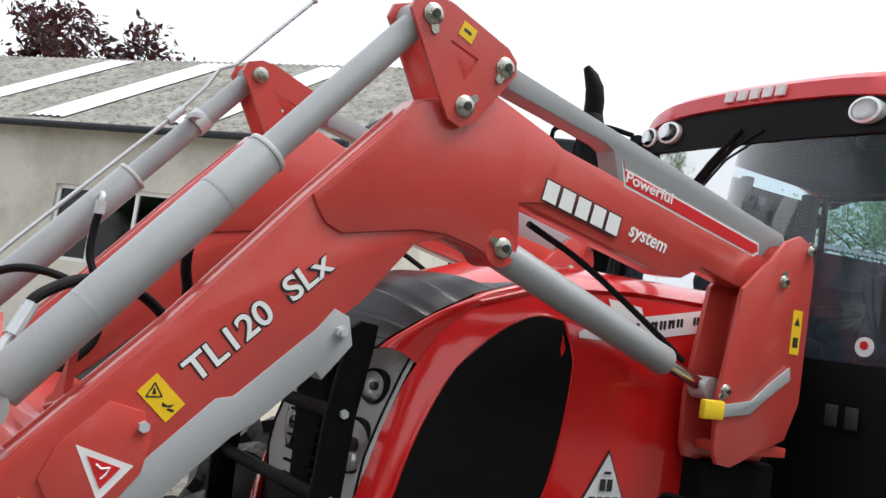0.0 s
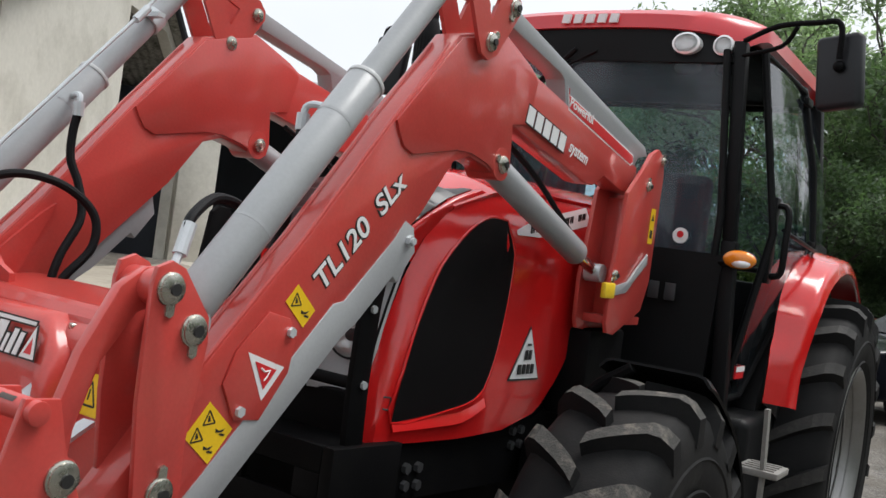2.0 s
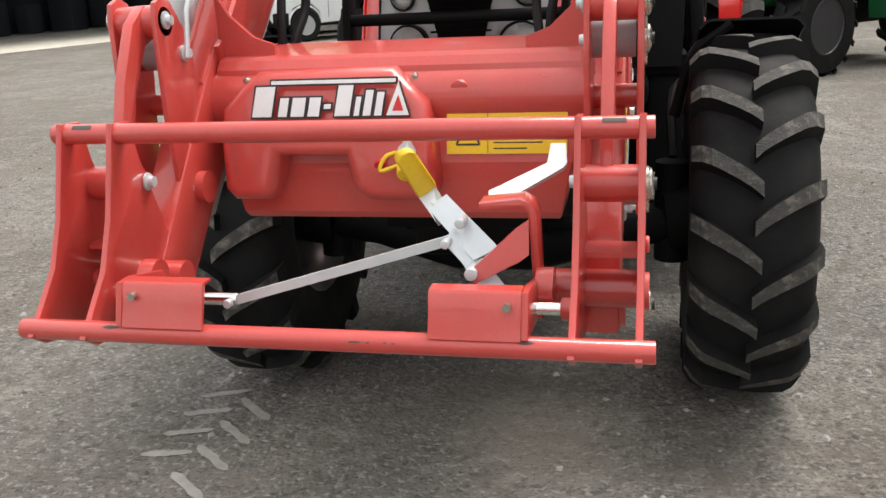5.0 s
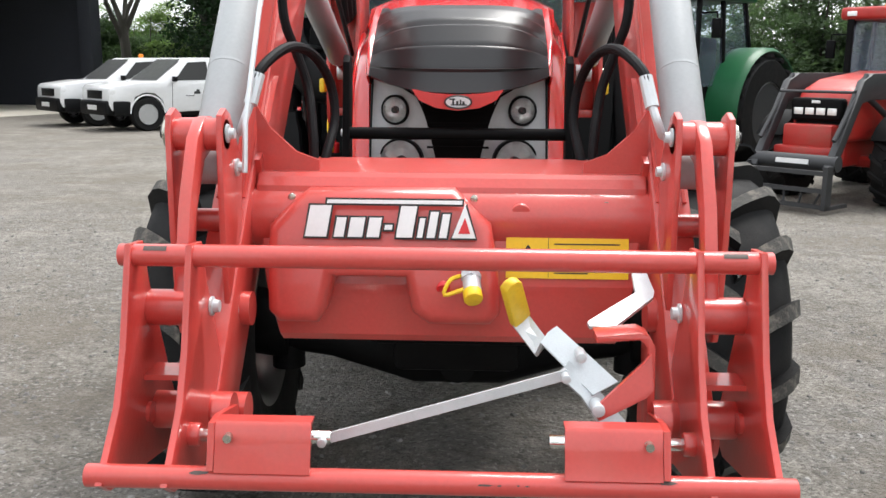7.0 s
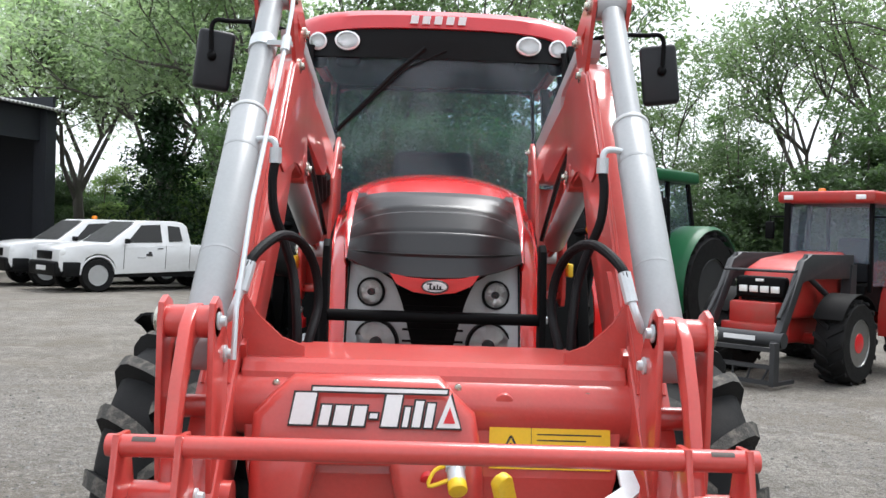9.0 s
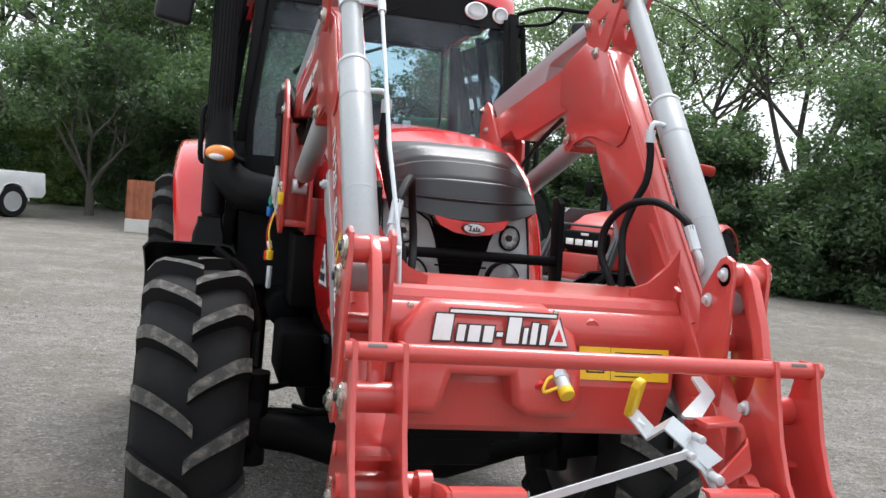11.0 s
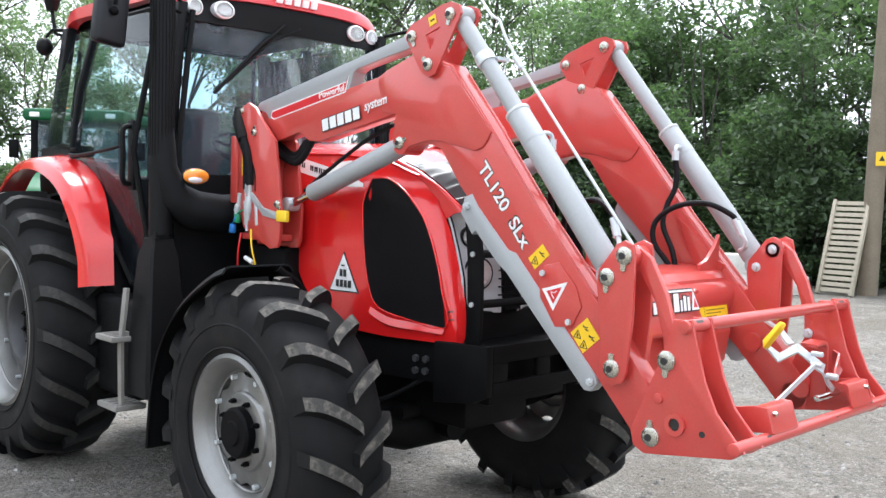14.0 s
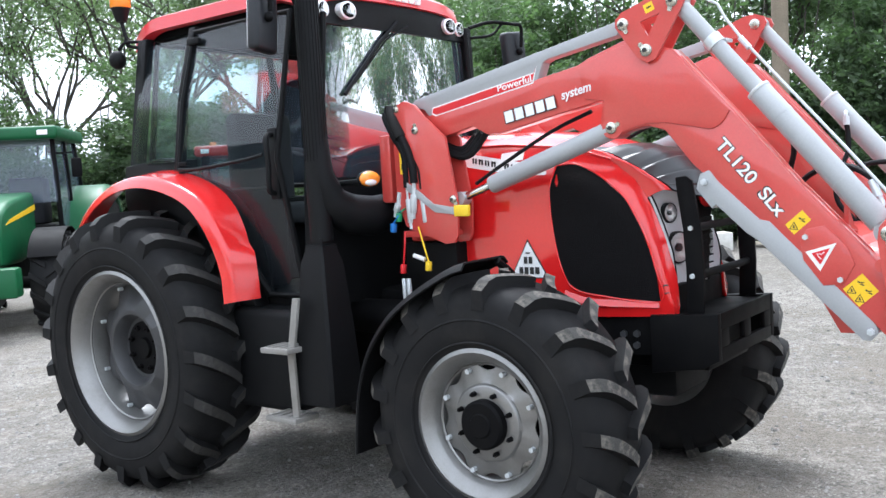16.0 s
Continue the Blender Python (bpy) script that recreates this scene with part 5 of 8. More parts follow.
LINK = [(-1.452, 1.40), (-1.445, 1.43), (-1.415, 1.442), (-1.385, 1.43), (-1.318, 1.345), (-1.312, 1.30), (-1.335, 1.12), (-1.332, 1.03), (-1.345, 0.995), (-1.382, 0.982), (-1.42, 0.995), (-1.435, 1.03), (-1.452, 1.2)]
CARR = [(-1.685, 1.222), (-1.625, 1.218), (-1.605, 1.14), (-1.505, 0.905), (-1.488, 0.86), (-1.50, 0.815), (-1.54, 0.797), (-1.83, 0.842), (-1.868, 0.868), (-1.835, 0.90), (-1.775, 0.965), (-1.735, 1.05), (-1.705, 1.15)]



def drawn(P, k):
    """An outline drawn in towards the loader's nose by the factor k."""
    return [(-1.75 + (y + 1.75) * k, 1.6 + (z - 1.6) * k) for y, z in P]


ARM, STAND, KNEE, EAR, HOLE = drawn(ARM, 0.995), drawn(STAND, 0.995), drawn(KNEE, 0.992), drawn(EAR, 0.984), drawn(HOLE, 0.984)


def holed(bm, outer, hole, x0, x1):
    """A plate across x with the outline outer and an opening."""
    loops = [[Vector((0, *p)) for p in outer], [Vector((0, *p)) for p in hole]]
    flat = loops[0] + loops[1]
    tris = tessellate_polygon(loops)
    rings = [[bm.verts.new((x, v.y, v.z)) for v in flat] for x in (x0, x1)]
    for ring in rings:
        for tri in tris:
            bm.faces.new([ring[k] for k in tri])
    n = len(outer)
    for lo, m in ((0, n), (n, len(hole))):
        for k in range(m):
            a, b = lo + k, lo + (k + 1) % m
            bm.faces.new((rings[0][a], rings[0][b], rings[1][b], rings[1][a]))
    return bm


def pin_head(parent, s, y, z, x, r=0.026, tab=(0, -1)):
    """A pin with its retaining washer, lock tab and centre bolt on the face x."""
    bm = bmesh.new()
    lathe(bm, [(r * 1.12, 0.0), (r * 1.12, s * 0.004), (r, s * 0.006), (r, s * 0.009), (r * 0.62, s * 0.013), (0.0, s * 0.014)], (s * x, y, z), "x", 24)
    m = frame_of((s * x, y, z), (0, tab[0], tab[1]), (0, -tab[1] * s, tab[0] * s))
    plate_on(bm, m, [(0, -0.011), (r * 1.75, -0.009), (r * 1.95, 0), (r * 1.75, 0.009), (0, 0.011)], 0.005)
    p = part("pivot_pin", bm, BRASSY, parent, "zinc-plated pivot pin with a lock tab")
    bm = bmesh.new()
    cyl(bm, (s * (x + 0.012), y, z), (s * (x + 0.018), y, z), r * 0.42, 12)
    part("pin_bolt", bm, INK, p)
    return p


def between(a, b, t):
    return (a[0] + (b[0] - a[0]) * t, a[1] + (b[1] - a[1]) * t)


def side_matrix(s, y, z, d, x):
    """The outer face of an arm: origin (y, z) at the distance x, its x axis along d=(dy, dz), its z axis outwards."""
    (y, z), = drawn([(y, z)], 0.995)
    return frame_of((s * x, y, z), (0, d[0], d[1]), (0, -d[1] * s, d[0] * s))


for s in (1, -1):
    arm = part("arm", prism(bmesh.new(), ARM, s * XI, s * XO, "x", 0.006), RED, loader, "cranked red box-section lift arm")
    part("knee_plate", prism(bmesh.new(), KNEE, s * XO, s * (XO + 0.007), "x", 0.003), RED, arm, "red reinforcing plate at the knee")
    part("knee_plate", prism(bmesh.new(), KNEE, s * (XI - 0.007), s * XI, "x", 0.003), RED, arm)
    # weld seam along the top of the lower arm
    bm = bmesh.new()
    for x in (XI + 0.012, XO - 0.012):
        tube(bm, [(s * x, -0.63, 2.022), (s * x, -0.835, 1.783), (s * x, -1.06, 1.511), (s * x, -1.3, 1.249)], 0.006, 6)
    pieces("weld_seam", bm, RED, arm)
    for x0, x1 in ((XE, XE + 0.011), (XI - 0.003, XI + 0.008)):
        part("ear_plate", holed(bmesh.new(), EAR, HOLE, s * x0, s * x1), RED, arm, "red ear plate with a triangular cut-out")
    for x0, x1 in ((XP - 0.004, XP + 0.012), (XI - 0.012, XI + 0.004)):
        part("post_plate", prism(bmesh.new(), POST, s * x0, s * x1, "x", 0.002), RED, loader, "red loader post side plate")
    bm = bmesh.new()
    box(bm, (s * XI, 0.60, 1.34), (s * XP, 0.64, 1.78), bevel=0.004)
    box(bm, (s * XI, 0.52, 1.33), (s * XP, 0.80, 1.36), bevel=0.004)
    pieces("post_web", bm, RED, loader)
    bm = bmesh.new()
    box(bm, (s * 0.30, 0.56, 1.30), (s * XI, 0.84, 1.46), bevel=0.01)
    part("post_bracket", bm, RED, loader, "red bracket to the mounting frame")
    # grey parallel-rod cover on the upper arm
    COVER = [(-0.36, 2.198), (-0.362, 2.142), (-0.03, 2.088), (0.0, 2.075), (0.03, 2.0), (0.06, 1.984), (0.60, 1.889), (0.63, 1.895), (0.668, 1.937), (0.75, 1.955), (0.72, 1.985)]
    COVER = drawn(COVER, 0.995)
    part("rod_cover", prism(bmesh.new(), COVER, s * (XI + 0.008), s * (XO - 0.001), "x", 0.004), GREY, arm, "light grey parallel linkage cover")
    # label strip on the cover
    d = Vector((0.545, -0.097)).normalized()
    for nm, ma, grow, off in (("label_border", WHITE, 0.006, 0.0012), ("label_strip", REDVINYL, 0.0, 0.0026)):
        bm = bmesh.new()
        S = [(0.055 + 0 * grow, 1.998), (0.59, 1.904), (0.612, 1.915), (0.612 - 0.005, 1.934), (0.045, 2.034), (0.035, 2.058)]
        cs = (sum(p[0] for p in S) / 6, sum(p[1] for p in S) / 6)
        S2 = [(p[0] + (grow if p[0] > cs[0] else -grow), p[1] + (grow if p[1] > lerp_table(p[0], [(0.03, 2.02), (0.62, 1.918)]) else -grow)) for p in S]
        S2 = drawn(S2, 0.995)
        prism(bm, S2, s * (XO - 0.001), s * (XO - 0.001 + off), "x")
        part(nm, bm, ma, arm, "red label strip with a white edge" if ma is REDVINYL else "")
    lw = (0.05, 2.006, (0.18, -0.025)) if s > 0 else (0.235, 1.976, (-0.18, 0.025))
    words("label_lettering", "Powerful", 0.18, 0.03, side_matrix(s, lw[0], lw[1], lw[2], XO + 0.0018), WHITE, arm)
    # maker's name as plain blocks, then a word, on the upper arm
    for nm, ma, gr, off in (("name_shadow", INK, 0.004, 0.0008), ("name_block", WHITE, 0.0, 0.0016)):
        bm = bmesh.new()
        nm_m = side_matrix(s, -0.225, 1.9065, (0.265, -0.0472), XO + 0.007) if s > 0 else side_matrix(s, 0.20, 1.831, (-0.265, 0.0472), XO + 0.007)
        for k in range(5):
            a, b = 0.0545 * k + 0.004, 0.0545 * k + 0.047
            plate_on(bm, nm_m, [(a - gr, -gr), (b + gr, -gr), (b + gr, 0.05 + gr), (a - gr, 0.05 + gr)], off)
        pieces(nm, bm, ma, arm, "plain white block of the maker's name" if ma is WHITE else "")
    sw = (0.085, 1.872, (0.145, -0.026)) if s > 0 else (-0.093, 1.907, (-0.145, 0.026))
    words("small_lettering", "system", 0.145, 0.04, side_matrix(s, sw[0], sw[1], sw[2], XO + (0.001 if s > 0 else 0.0075)), WHITE, arm, 0.0006, 0.2)
    # model lettering on the lower arm
    m = side_matrix(s, -0.996, 1.394, (0.262, 0.271), XO + 0.0005) if s > 0 else side_matrix(s, -0.752, 1.668, (-0.225, -0.279), XO + 0.0005)
    words("model_outline", "TL120  SLx", 0.366 if s > 0 else 0.365, 0.052, m, INK, arm, 0.0003, 0.0, 0.042)
    words("model_lettering", "TL120  SLx", 0.366 if s > 0 else 0.365, 0.052, m @ Matrix.Translation((0, 0, 0.0005)), WHITE, arm, 0.0005, 0.0, 0.0, "white model lettering with a dark edge")
    # grey parking stand
    stand = part("parking_stand", prism(bmesh.new(), STAND, s * (XI + 0.03), s * (XO + 0.003), "x", 0.004), GREY, loader, "light grey folded parking stand under the arm")
    bm = bmesh.new()
    for p in drawn([(-0.706, 1.528), (-1.298, 0.970)], 0.995):
        cyl(bm, (s * (XO + 0.001), *p), (s * (XO + 0.015), *p), 0.014, 6)
        cyl(bm, (s * (XO + 0.015), *p), (s * (XO + 0.022), *p), 0.008, 10)
    pieces("stand_bolt", bm, ZINC, stand)
    # hinge cover with a triangle decal
    CV = [(-1.15, 1.352), (-1.085, 1.338), (-1.062, 1.29), (-1.072, 1.225), (-1.14, 1.132), (-1.21, 1.138), (-1.25, 1.21), (-1.225, 1.275)]
    CV = drawn(CV, 0.995)
    cover = part("hinge_cover", prism(bmesh.new(), CV, s * XO, s * (XO + 0.0065), "x", 0.003), RED, arm, "raised red cover plate with a triangle decal")
    TR = [(-1.196, 1.272), (-1.088, 1.238), (-1.142, 1.172)] if s > 0 else [(-1.08, 1.256), (-1.19, 1.288), (-1.131, 1.185)]
    TR = drawn(TR, 0.995)
    cc = (sum(p[0] for p in TR) / 3, sum(p[1] for p in TR) / 3)
    for nm, ma, k, z in (("triangle_decal", WHITE, 1.0, 0.0072), ("triangle_red", REDVINYL, 0.58, 0.0086)):
        bm = prism(bmesh.new(), [(cc[0] + (p[0] - cc[0]) * k, cc[1] + (p[1] - cc[1]) * k) for p in TR], s * (XO + 0.006), s * (XO + z), "x")
        part(nm, bm, ma, cover, "white and red warning triangle" if k == 1.0 else "")
    mark = tube(bmesh.new(), [(s * (XO + 0.0088), cc[0] + a, cc[1] + b) for a, b in ((-0.014, 0.012), (-0.003, 0.004), (0.012, 0.006), (0.006, -0.006), (-0.002, -0.014))], 0.0022, 5)
    part("triangle_mark", mark, WHITE, cover)
    for q in drawn([(-1.082, 1.31), (-1.20, 1.155)], 0.995):
        part("cover_bolt", cyl(bmesh.new(), (s * (XO + 0.0055), *q), (s * (XO + 0.015), *q), 0.011, 6), ZINC, cover)
    # yellow warning stickers, long side across the arm
    for yc, zc, w, h, two in ((-1.056, 1.364, 0.082, 0.048, False), (-1.266, 1.118, 0.088, 0.082, True)):
        m = side_matrix(s, yc, zc, (0.76 * s, -0.65 * s), XO + 0.0004)
        if s < 0:
            m = side_matrix(s, yc, zc, (0.76, -0.65), XO + 0.0004) @ pose(0, 0, 0, 0, 0, 180)
        st = part("warning_sticker", plate_on(bmesh.new(), m, rect(-w / 2, -h / 2, w / 2, h / 2), 0.0012), YELLOW, arm, "yellow warning sticker with black pictograms")
        bm = bmesh.new()
        for cx, cy, tri in (((-0.022, 0.02, 1), (-0.022, -0.02, 1), (0.02, 0.02, 0), (0.02, -0.02, 0)) if two else ((-0.02, 0, 1), (0.02, 0, 0))):
            q = m @ Matrix.Translation((cx, cy, 0.0013)) @ pose(0, 0, 0, 0, 0, 45 if s > 0 else -45)
            if tri:
                for a, b in (((-0.015, -0.012), (0.015, -0.012)), ((0.015, -0.012), (0, 0.014)), ((0, 0.014), (-0.015, -0.012))):
                    dx, dyy = b[0] - a[0], b[1] - a[1]
                    L = math.hypot(dx, dyy)
                    nx, ny = -dyy / L * 0.0014, dx / L * 0.0014
                    plate_on(bm, q, [(a[0] - nx, a[1] - ny), (b[0] - nx, b[1] - ny), (b[0] + nx, b[1] + ny), (a[0] + nx, a[1] + ny)], 0.0006)
                plate_on(bm, q, [(-0.004, -0.008), (0.004, -0.007), (0.001, 0.004), (-0.002, 0.004)], 0.0006)
            else:
                plate_on(bm, q, [(-0.012, 0.006), (-0.002, 0.0), (0.012, 0.002), (0.004, -0.004), (-0.012, -0.002)], 0.0006)
                plate_on(bm, q, [(-0.004, -0.008), (0.01, -0.013), (0.012, -0.009), (0.0, -0.005)], 0.0006)
        pieces("pictogram", bm, INK, st)
    # ear and post stickers
    bm = bmesh.new()
    m = frame_of((s * (XE + 0.0118), -0.522, 2.223), (0, 1, -0.35), (0, 0.35, 1))
    flip = 1 if m.to_3x3().col[2].x * s > 0 else -1
    plate_on(bm, m, rect(-0.02, -0.018, 0.02, 0.018), 0.001 * flip)
    m3 = frame_of((s * (XP + 0.0125), 0.765, 1.70), (0, 1, 0), (0, 0, 1))
    flip3 = 1 if m3.to_3x3().col[2].x * s > 0 else -1
    plate_on(bm, m3, rect(-0.022, -0.065, 0.022, 0.065), 0.001 * flip3)
    st = pieces("small_sticker", bm, YELLOW, loader, "small yellow sticker with black print")
    bm = bmesh.new()
    plate_on(bm, m @ Matrix.Translation((0, 0, 0.0011 * flip)), rect(-0.012, -0.003, 0.010, 0.004), 0.0005 * flip)
    plate_on(bm, m3 @ Matrix.Translation((0, 0, 0.0011 * flip3)), [(-0.014, 0.02), (0.014, 0.02), (0, 0.045)], 0.0005 * flip3)
    plate_on(bm, m3 @ Matrix.Translation((0, 0, 0.0011 * flip3)), rect(-0.012, -0.045, 0.012, -0.015), 0.0005 * flip3)
    pieces("sticker_print", bm, INK, st)
    # pins on ear, knee and post
    for y, z, x, tab in ((-0.618, 2.235, XE + 0.011, (0.3, -1)), (-0.407, 2.173, XE + 0.011, (-0.4, -0.9)), (-0.503, 2.059, XE + 0.011, (0.7, 0.7)), (-0.327, 1.768, XO + 0.008, (-0.9, 0.4)), (0.680, 1.838, XP + 0.012, (0.0, 1)), (0.478, 1.505, XP + 0.012, (-0.6, -0.8))):
        pin_head(loader, s, y, z, x, 0.022 if y < 0.3 else 0.017, tab)
    for y, z, r in ((-0.618, 2.235, 0.022), (-0.407, 2.173, 0.02), (-0.503, 2.059, 0.02), (-0.331, 1.768, 0.02), (0.705, 1.846, 0.016), (0.79, 1.945, 0.014)):
        bm = bmesh.new()
        lathe(bm, [(r * 1.1, 0), (r * 1.1, -s * 0.006), (r * 0.55, -s * 0.009), (r * 0.5, -s * 0.016), (0, -s * 0.017)], (s * (XI - (0.003 if z > 2 else 0.012)), y, z), "x", 18)
        part("pin_end", bm, BRASSY, loader, "zinc-plated inner pin end")
    pin_head(loader, s, 0.79, 1.945, XP + 0.012, 0.014, (0, 1))
    # eye at the knee for the lift ram
    bm = bmesh.new()
    cyl(bm, (s * (XI - 0.008), -0.331, 1.768), (s * (XO + 0.008), -0.331, 1.768), 0.045, 24)
    part("ram_boss", bm, RED, arm)
    # tilt ram: thick barrel below, rod above
    xc = s * 0.477
    A1, P2 = (-0.618, 2.235), (-1.36, 1.328)
    ram = part("tilt_ram", cyl(bmesh.new(), (xc, *between(P2, A1, 0.03)), (xc, *between(P2, A1, 0.59)), 0.044, 32, bevel=0.006), GREY, loader, "light grey hydraulic tilt ram")
    bm = bmesh.new()
    cyl(bm, (xc, *between(P2, A1, 0.58)), (xc, *between(P2, A1, 0.97)), 0.0315, 24)
    part("ram_rod", bm, GREY, ram, "grey sleeve of the tilt ram")
    bm = bmesh.new()
    for t in (0.47, 0.20):
        cyl(bm, (xc, *between(P2, A1, t)), (xc, *between(P2, A1, t + 0.006)), 0.0446, 32)
    pieces("ram_ring", bm, GREY, ram)
    part("gland_ring", cyl(bmesh.new(), (xc, *between(P2, A1, 0.582)), (xc, *between(P2, A1, 0.592)), 0.0462, 32, bevel=0.002), RINGGREY, ram, "pale gland ring of the ram")
    bm = bmesh.new()
    cyl(bm, (xc - 0.045, *A1), (xc + 0.045, *A1), 0.038, 24)
    cyl(bm, (xc - 0.04, *P2), (xc + 0.04, *P2), 0.042, 24)
    pieces("ram_eye", bm, GREY, ram)
    # lift ram
    A4, A6 = (-0.327, 1.768), (0.478, 1.505)
    xc = s * 0.465
    lift = part("lift_ram", cyl(bmesh.new(), (xc, *between(A4, A6, 0.02)), (xc, *between(A4, A6, 0.79)), 0.041, 28, bevel=0.008), GREY, loader, "light grey hydraulic lift ram")
    bm = bmesh.new()
    cyl(bm, (xc, *between(A4, A6, 0.78)), (xc, *between(A4, A6, 0.96)), 0.019, 20)
    part("lift_rod", bm, CHROME, lift, "bright steel ram rod")
    bm = bmesh.new()
    cyl(bm, (xc - 0.03, *A6), (xc + 0.03, *A6), 0.032, 20)
    part("rod_eye", bm, ZINC, lift)
    # locking lever with a yellow grip on the post
    bm = bmesh.new()
    m = frame_of((s * (XP + 0.016), 0.74, 1.545), (0, -1, -0.42), (0, -0.42, 1))
    prism(bm, [(0.755, 1.56), (0.66, 1.50), (0.585, 1.448), (0.48, 1.435), (0.44, 1.43), (0.44, 1.465), (0.50, 1.472), (0.59, 1.487), (0.66, 1.54), (0.745, 1.595)], s * (XP + 0.013), s * (XP + 0.021), "x", 0.002)
    lev = part("locking_lever", bm, GREY, loader, "grey locking lever with a yellow grip")
    bm = bmesh.new()
    box(bm, (s * (XP + 0.008), 0.385, 1.425), (s * (XP + 0.028), 0.47, 1.478), bevel=0.006)
    part("lever_grip", bm, YELLOWPLASTIC, lev, "yellow plastic grip")
    # link plates between arm, ram and carrier
    LO, LI = 0.522, 0.437
    for x0, x1 in ((LO, LO + 0.012), (LI - 0.012, LI)):
        part("tilt_link", prism(bmesh.new(), [(y - 0.022, z) for y, z in LINK], s * x0, s * x1, "x", 0.002), RED, loader, "red tilt link plate")
    bm = bmesh.new()
    cyl(bm, (s * (LI - 0.012), -1.437, 1.392), (s * (LO + 0.012), -1.437, 1.392), 0.032, 28, bevel=0.003)
    cyl(bm, (s * (LI - 0.01), -1.345, 1.21), (s * LO, -1.345, 1.21), 0.024, 20)
    cyl(bm, (s * (XI - 0.02), -1.382, 1.033), (s * LO, -1.382, 1.033), 0.035, 24)
    pieces("link_boss", bm, RED, loader, "red cross tube of the tilt link")
    for y, z, tab in ((-1.437, 1.394, (0.05, -1)), (-1.374, 1.322, (0.05, -1)), (-1.404, 1.036, (0.05, 1))):
        pin_head(loader, s, y, z, LO + 0.012, 0.026, tab)
        bm = bmesh.new()
        lathe(bm, [(0.018, 0), (0.018, -s * 0.004), (0.011, -s * 0.006), (0.010, -s * 0.015), (0, -s * 0.016)], (s * (LI - 0.012), y, z), "x", 16)
        part("pin_end", bm, ZINC, loader)
    # curved strut to the carrier
    bm = bmesh.new()
    ST = [(-1.40, 1.425), (-1.45, 1.425), (-1.50, 1.39), (-1.56, 1.28), (-1.60, 1.16), (-1.62, 1.10), (-1.595, 1.06), (-1.56, 1.075), (-1.555, 1.15), (-1.52, 1.26), (-1.46, 1.345), (-1.41, 1.36)]
    prism(bm, ST, s * 0.462, s * 0.486, "x", 0.004)
    part("carrier_strut", bm, RED, loader, "red curved strut to the carrier")
    # lower lug of the arm inside the carrier
    bm = bmesh.new()
    cyl(bm, (s * XI, -1.549, 0.853), (s * (XO + 0.01), -1.549, 0.853), 0.05, 24)
    part("arm_boss", bm, RED, arm)


# torque box between the arms ---------------------------------------------------
BOX = Matrix.Translation((-0.006, 0.108, 1.249 - 1.262 * 1.12)) @ Matrix.Diagonal((1.1, 1.0, 1.12, 1))


def in_box(name, bm, material, parent, label="", sharp=35):
    """A part of the torque box, drawn in the box's own measure."""
    bm.transform(BOX)
    return part(name, bm, material, parent, label, sharp)


def box_pieces(name, bm, material, parent, label=""):
    bm.transform(BOX)
    return pieces(name, bm, material, parent, label)


bm = bmesh.new()
BEAM = [(-1.16, 1.320), (-1.20, 1.320), (-1.338, 1.306), (-1.348, 1.298), (-1.362, 1.282), (-1.405, 1.10), (-1.40, 1.0), (-1.385, 0.985), (-1.27, 0.985), (-1.2, 1.12), (-1.16, 1.3)]
prism(bm, BEAM, -0.372, 0.384, "x", 0.004)
for v in bm.verts:
    if v.co.z < 1.2:
        v.co.x *= 1 - 0.13 * (1.2 - v.co.z) / 0.215
beam = in_box("torque_box", bm, RED, loader, "glossy red torque box between the arms", sharp=9)
part("beam_stub", cyl(bmesh.new(), (-XI - 0.01, -1.22, 1.2), (XI + 0.01, -1.22, 1.2), 0.07, 24), RED, beam, "red cross tube through the torque box")
bm = bmesh.new()
prism(bm, [(-0.335, 1.15), (-0.335, 1.215), (-0.30, 1.25), (-0.265, 1.28), (0.015, 1.282), (0.05, 1.25), (0.085, 1.22), (0.098, 1.15), (0.105, 1.06), (0.085, 1.037), (-0.03, 1.037), (-0.062, 1.06), (-0.075, 1.125), (-0.21, 1.125), (-0.225, 1.06), (-0.24, 1.037), (-0.315, 1.037), (-0.335, 1.06)], -1.475, -1.34, "y")
bmesh.ops.bevel(bm, geom=[e for e in bm.edges if all(abs(v.co.y + 1.475) < 1e-4 for v in e.verts)], offset=0.022, segments=4, affect="EDGES", profile=0.5)
for v in bm.verts:
    if v.co.y < -1.42:
        v.co.y += 0.06 * max(0, v.co.z - 1.14) / 0.14
valve = in_box("valve_cover", bm, RED, beam, "bulging red valve cover", sharp=50)
bm = bmesh.new()
for x, z in ((-0.30, 1.262), (0.052, 1.262)):
    cyl(bm, (x, -1.36, z), (x, -1.382, z), 0.0075, 14, bevel=0.002)
box_pieces("cover_screw", bm, BRASSY, valve)
bm = bmesh.new()
cyl(bm, (0.142, -1.375, 1.237), (0.142, -1.392, 1.235), 0.02, 20, bevel=0.004)
in_box("rubber_plug", bm, RED, beam)
bm = bmesh.new()
cyl(bm, (0.305, -1.362, 1.255), (0.305, -1.380, 1.252), 0.008, 14)
in_box("beam_bolt", bm, BRASSY, beam)
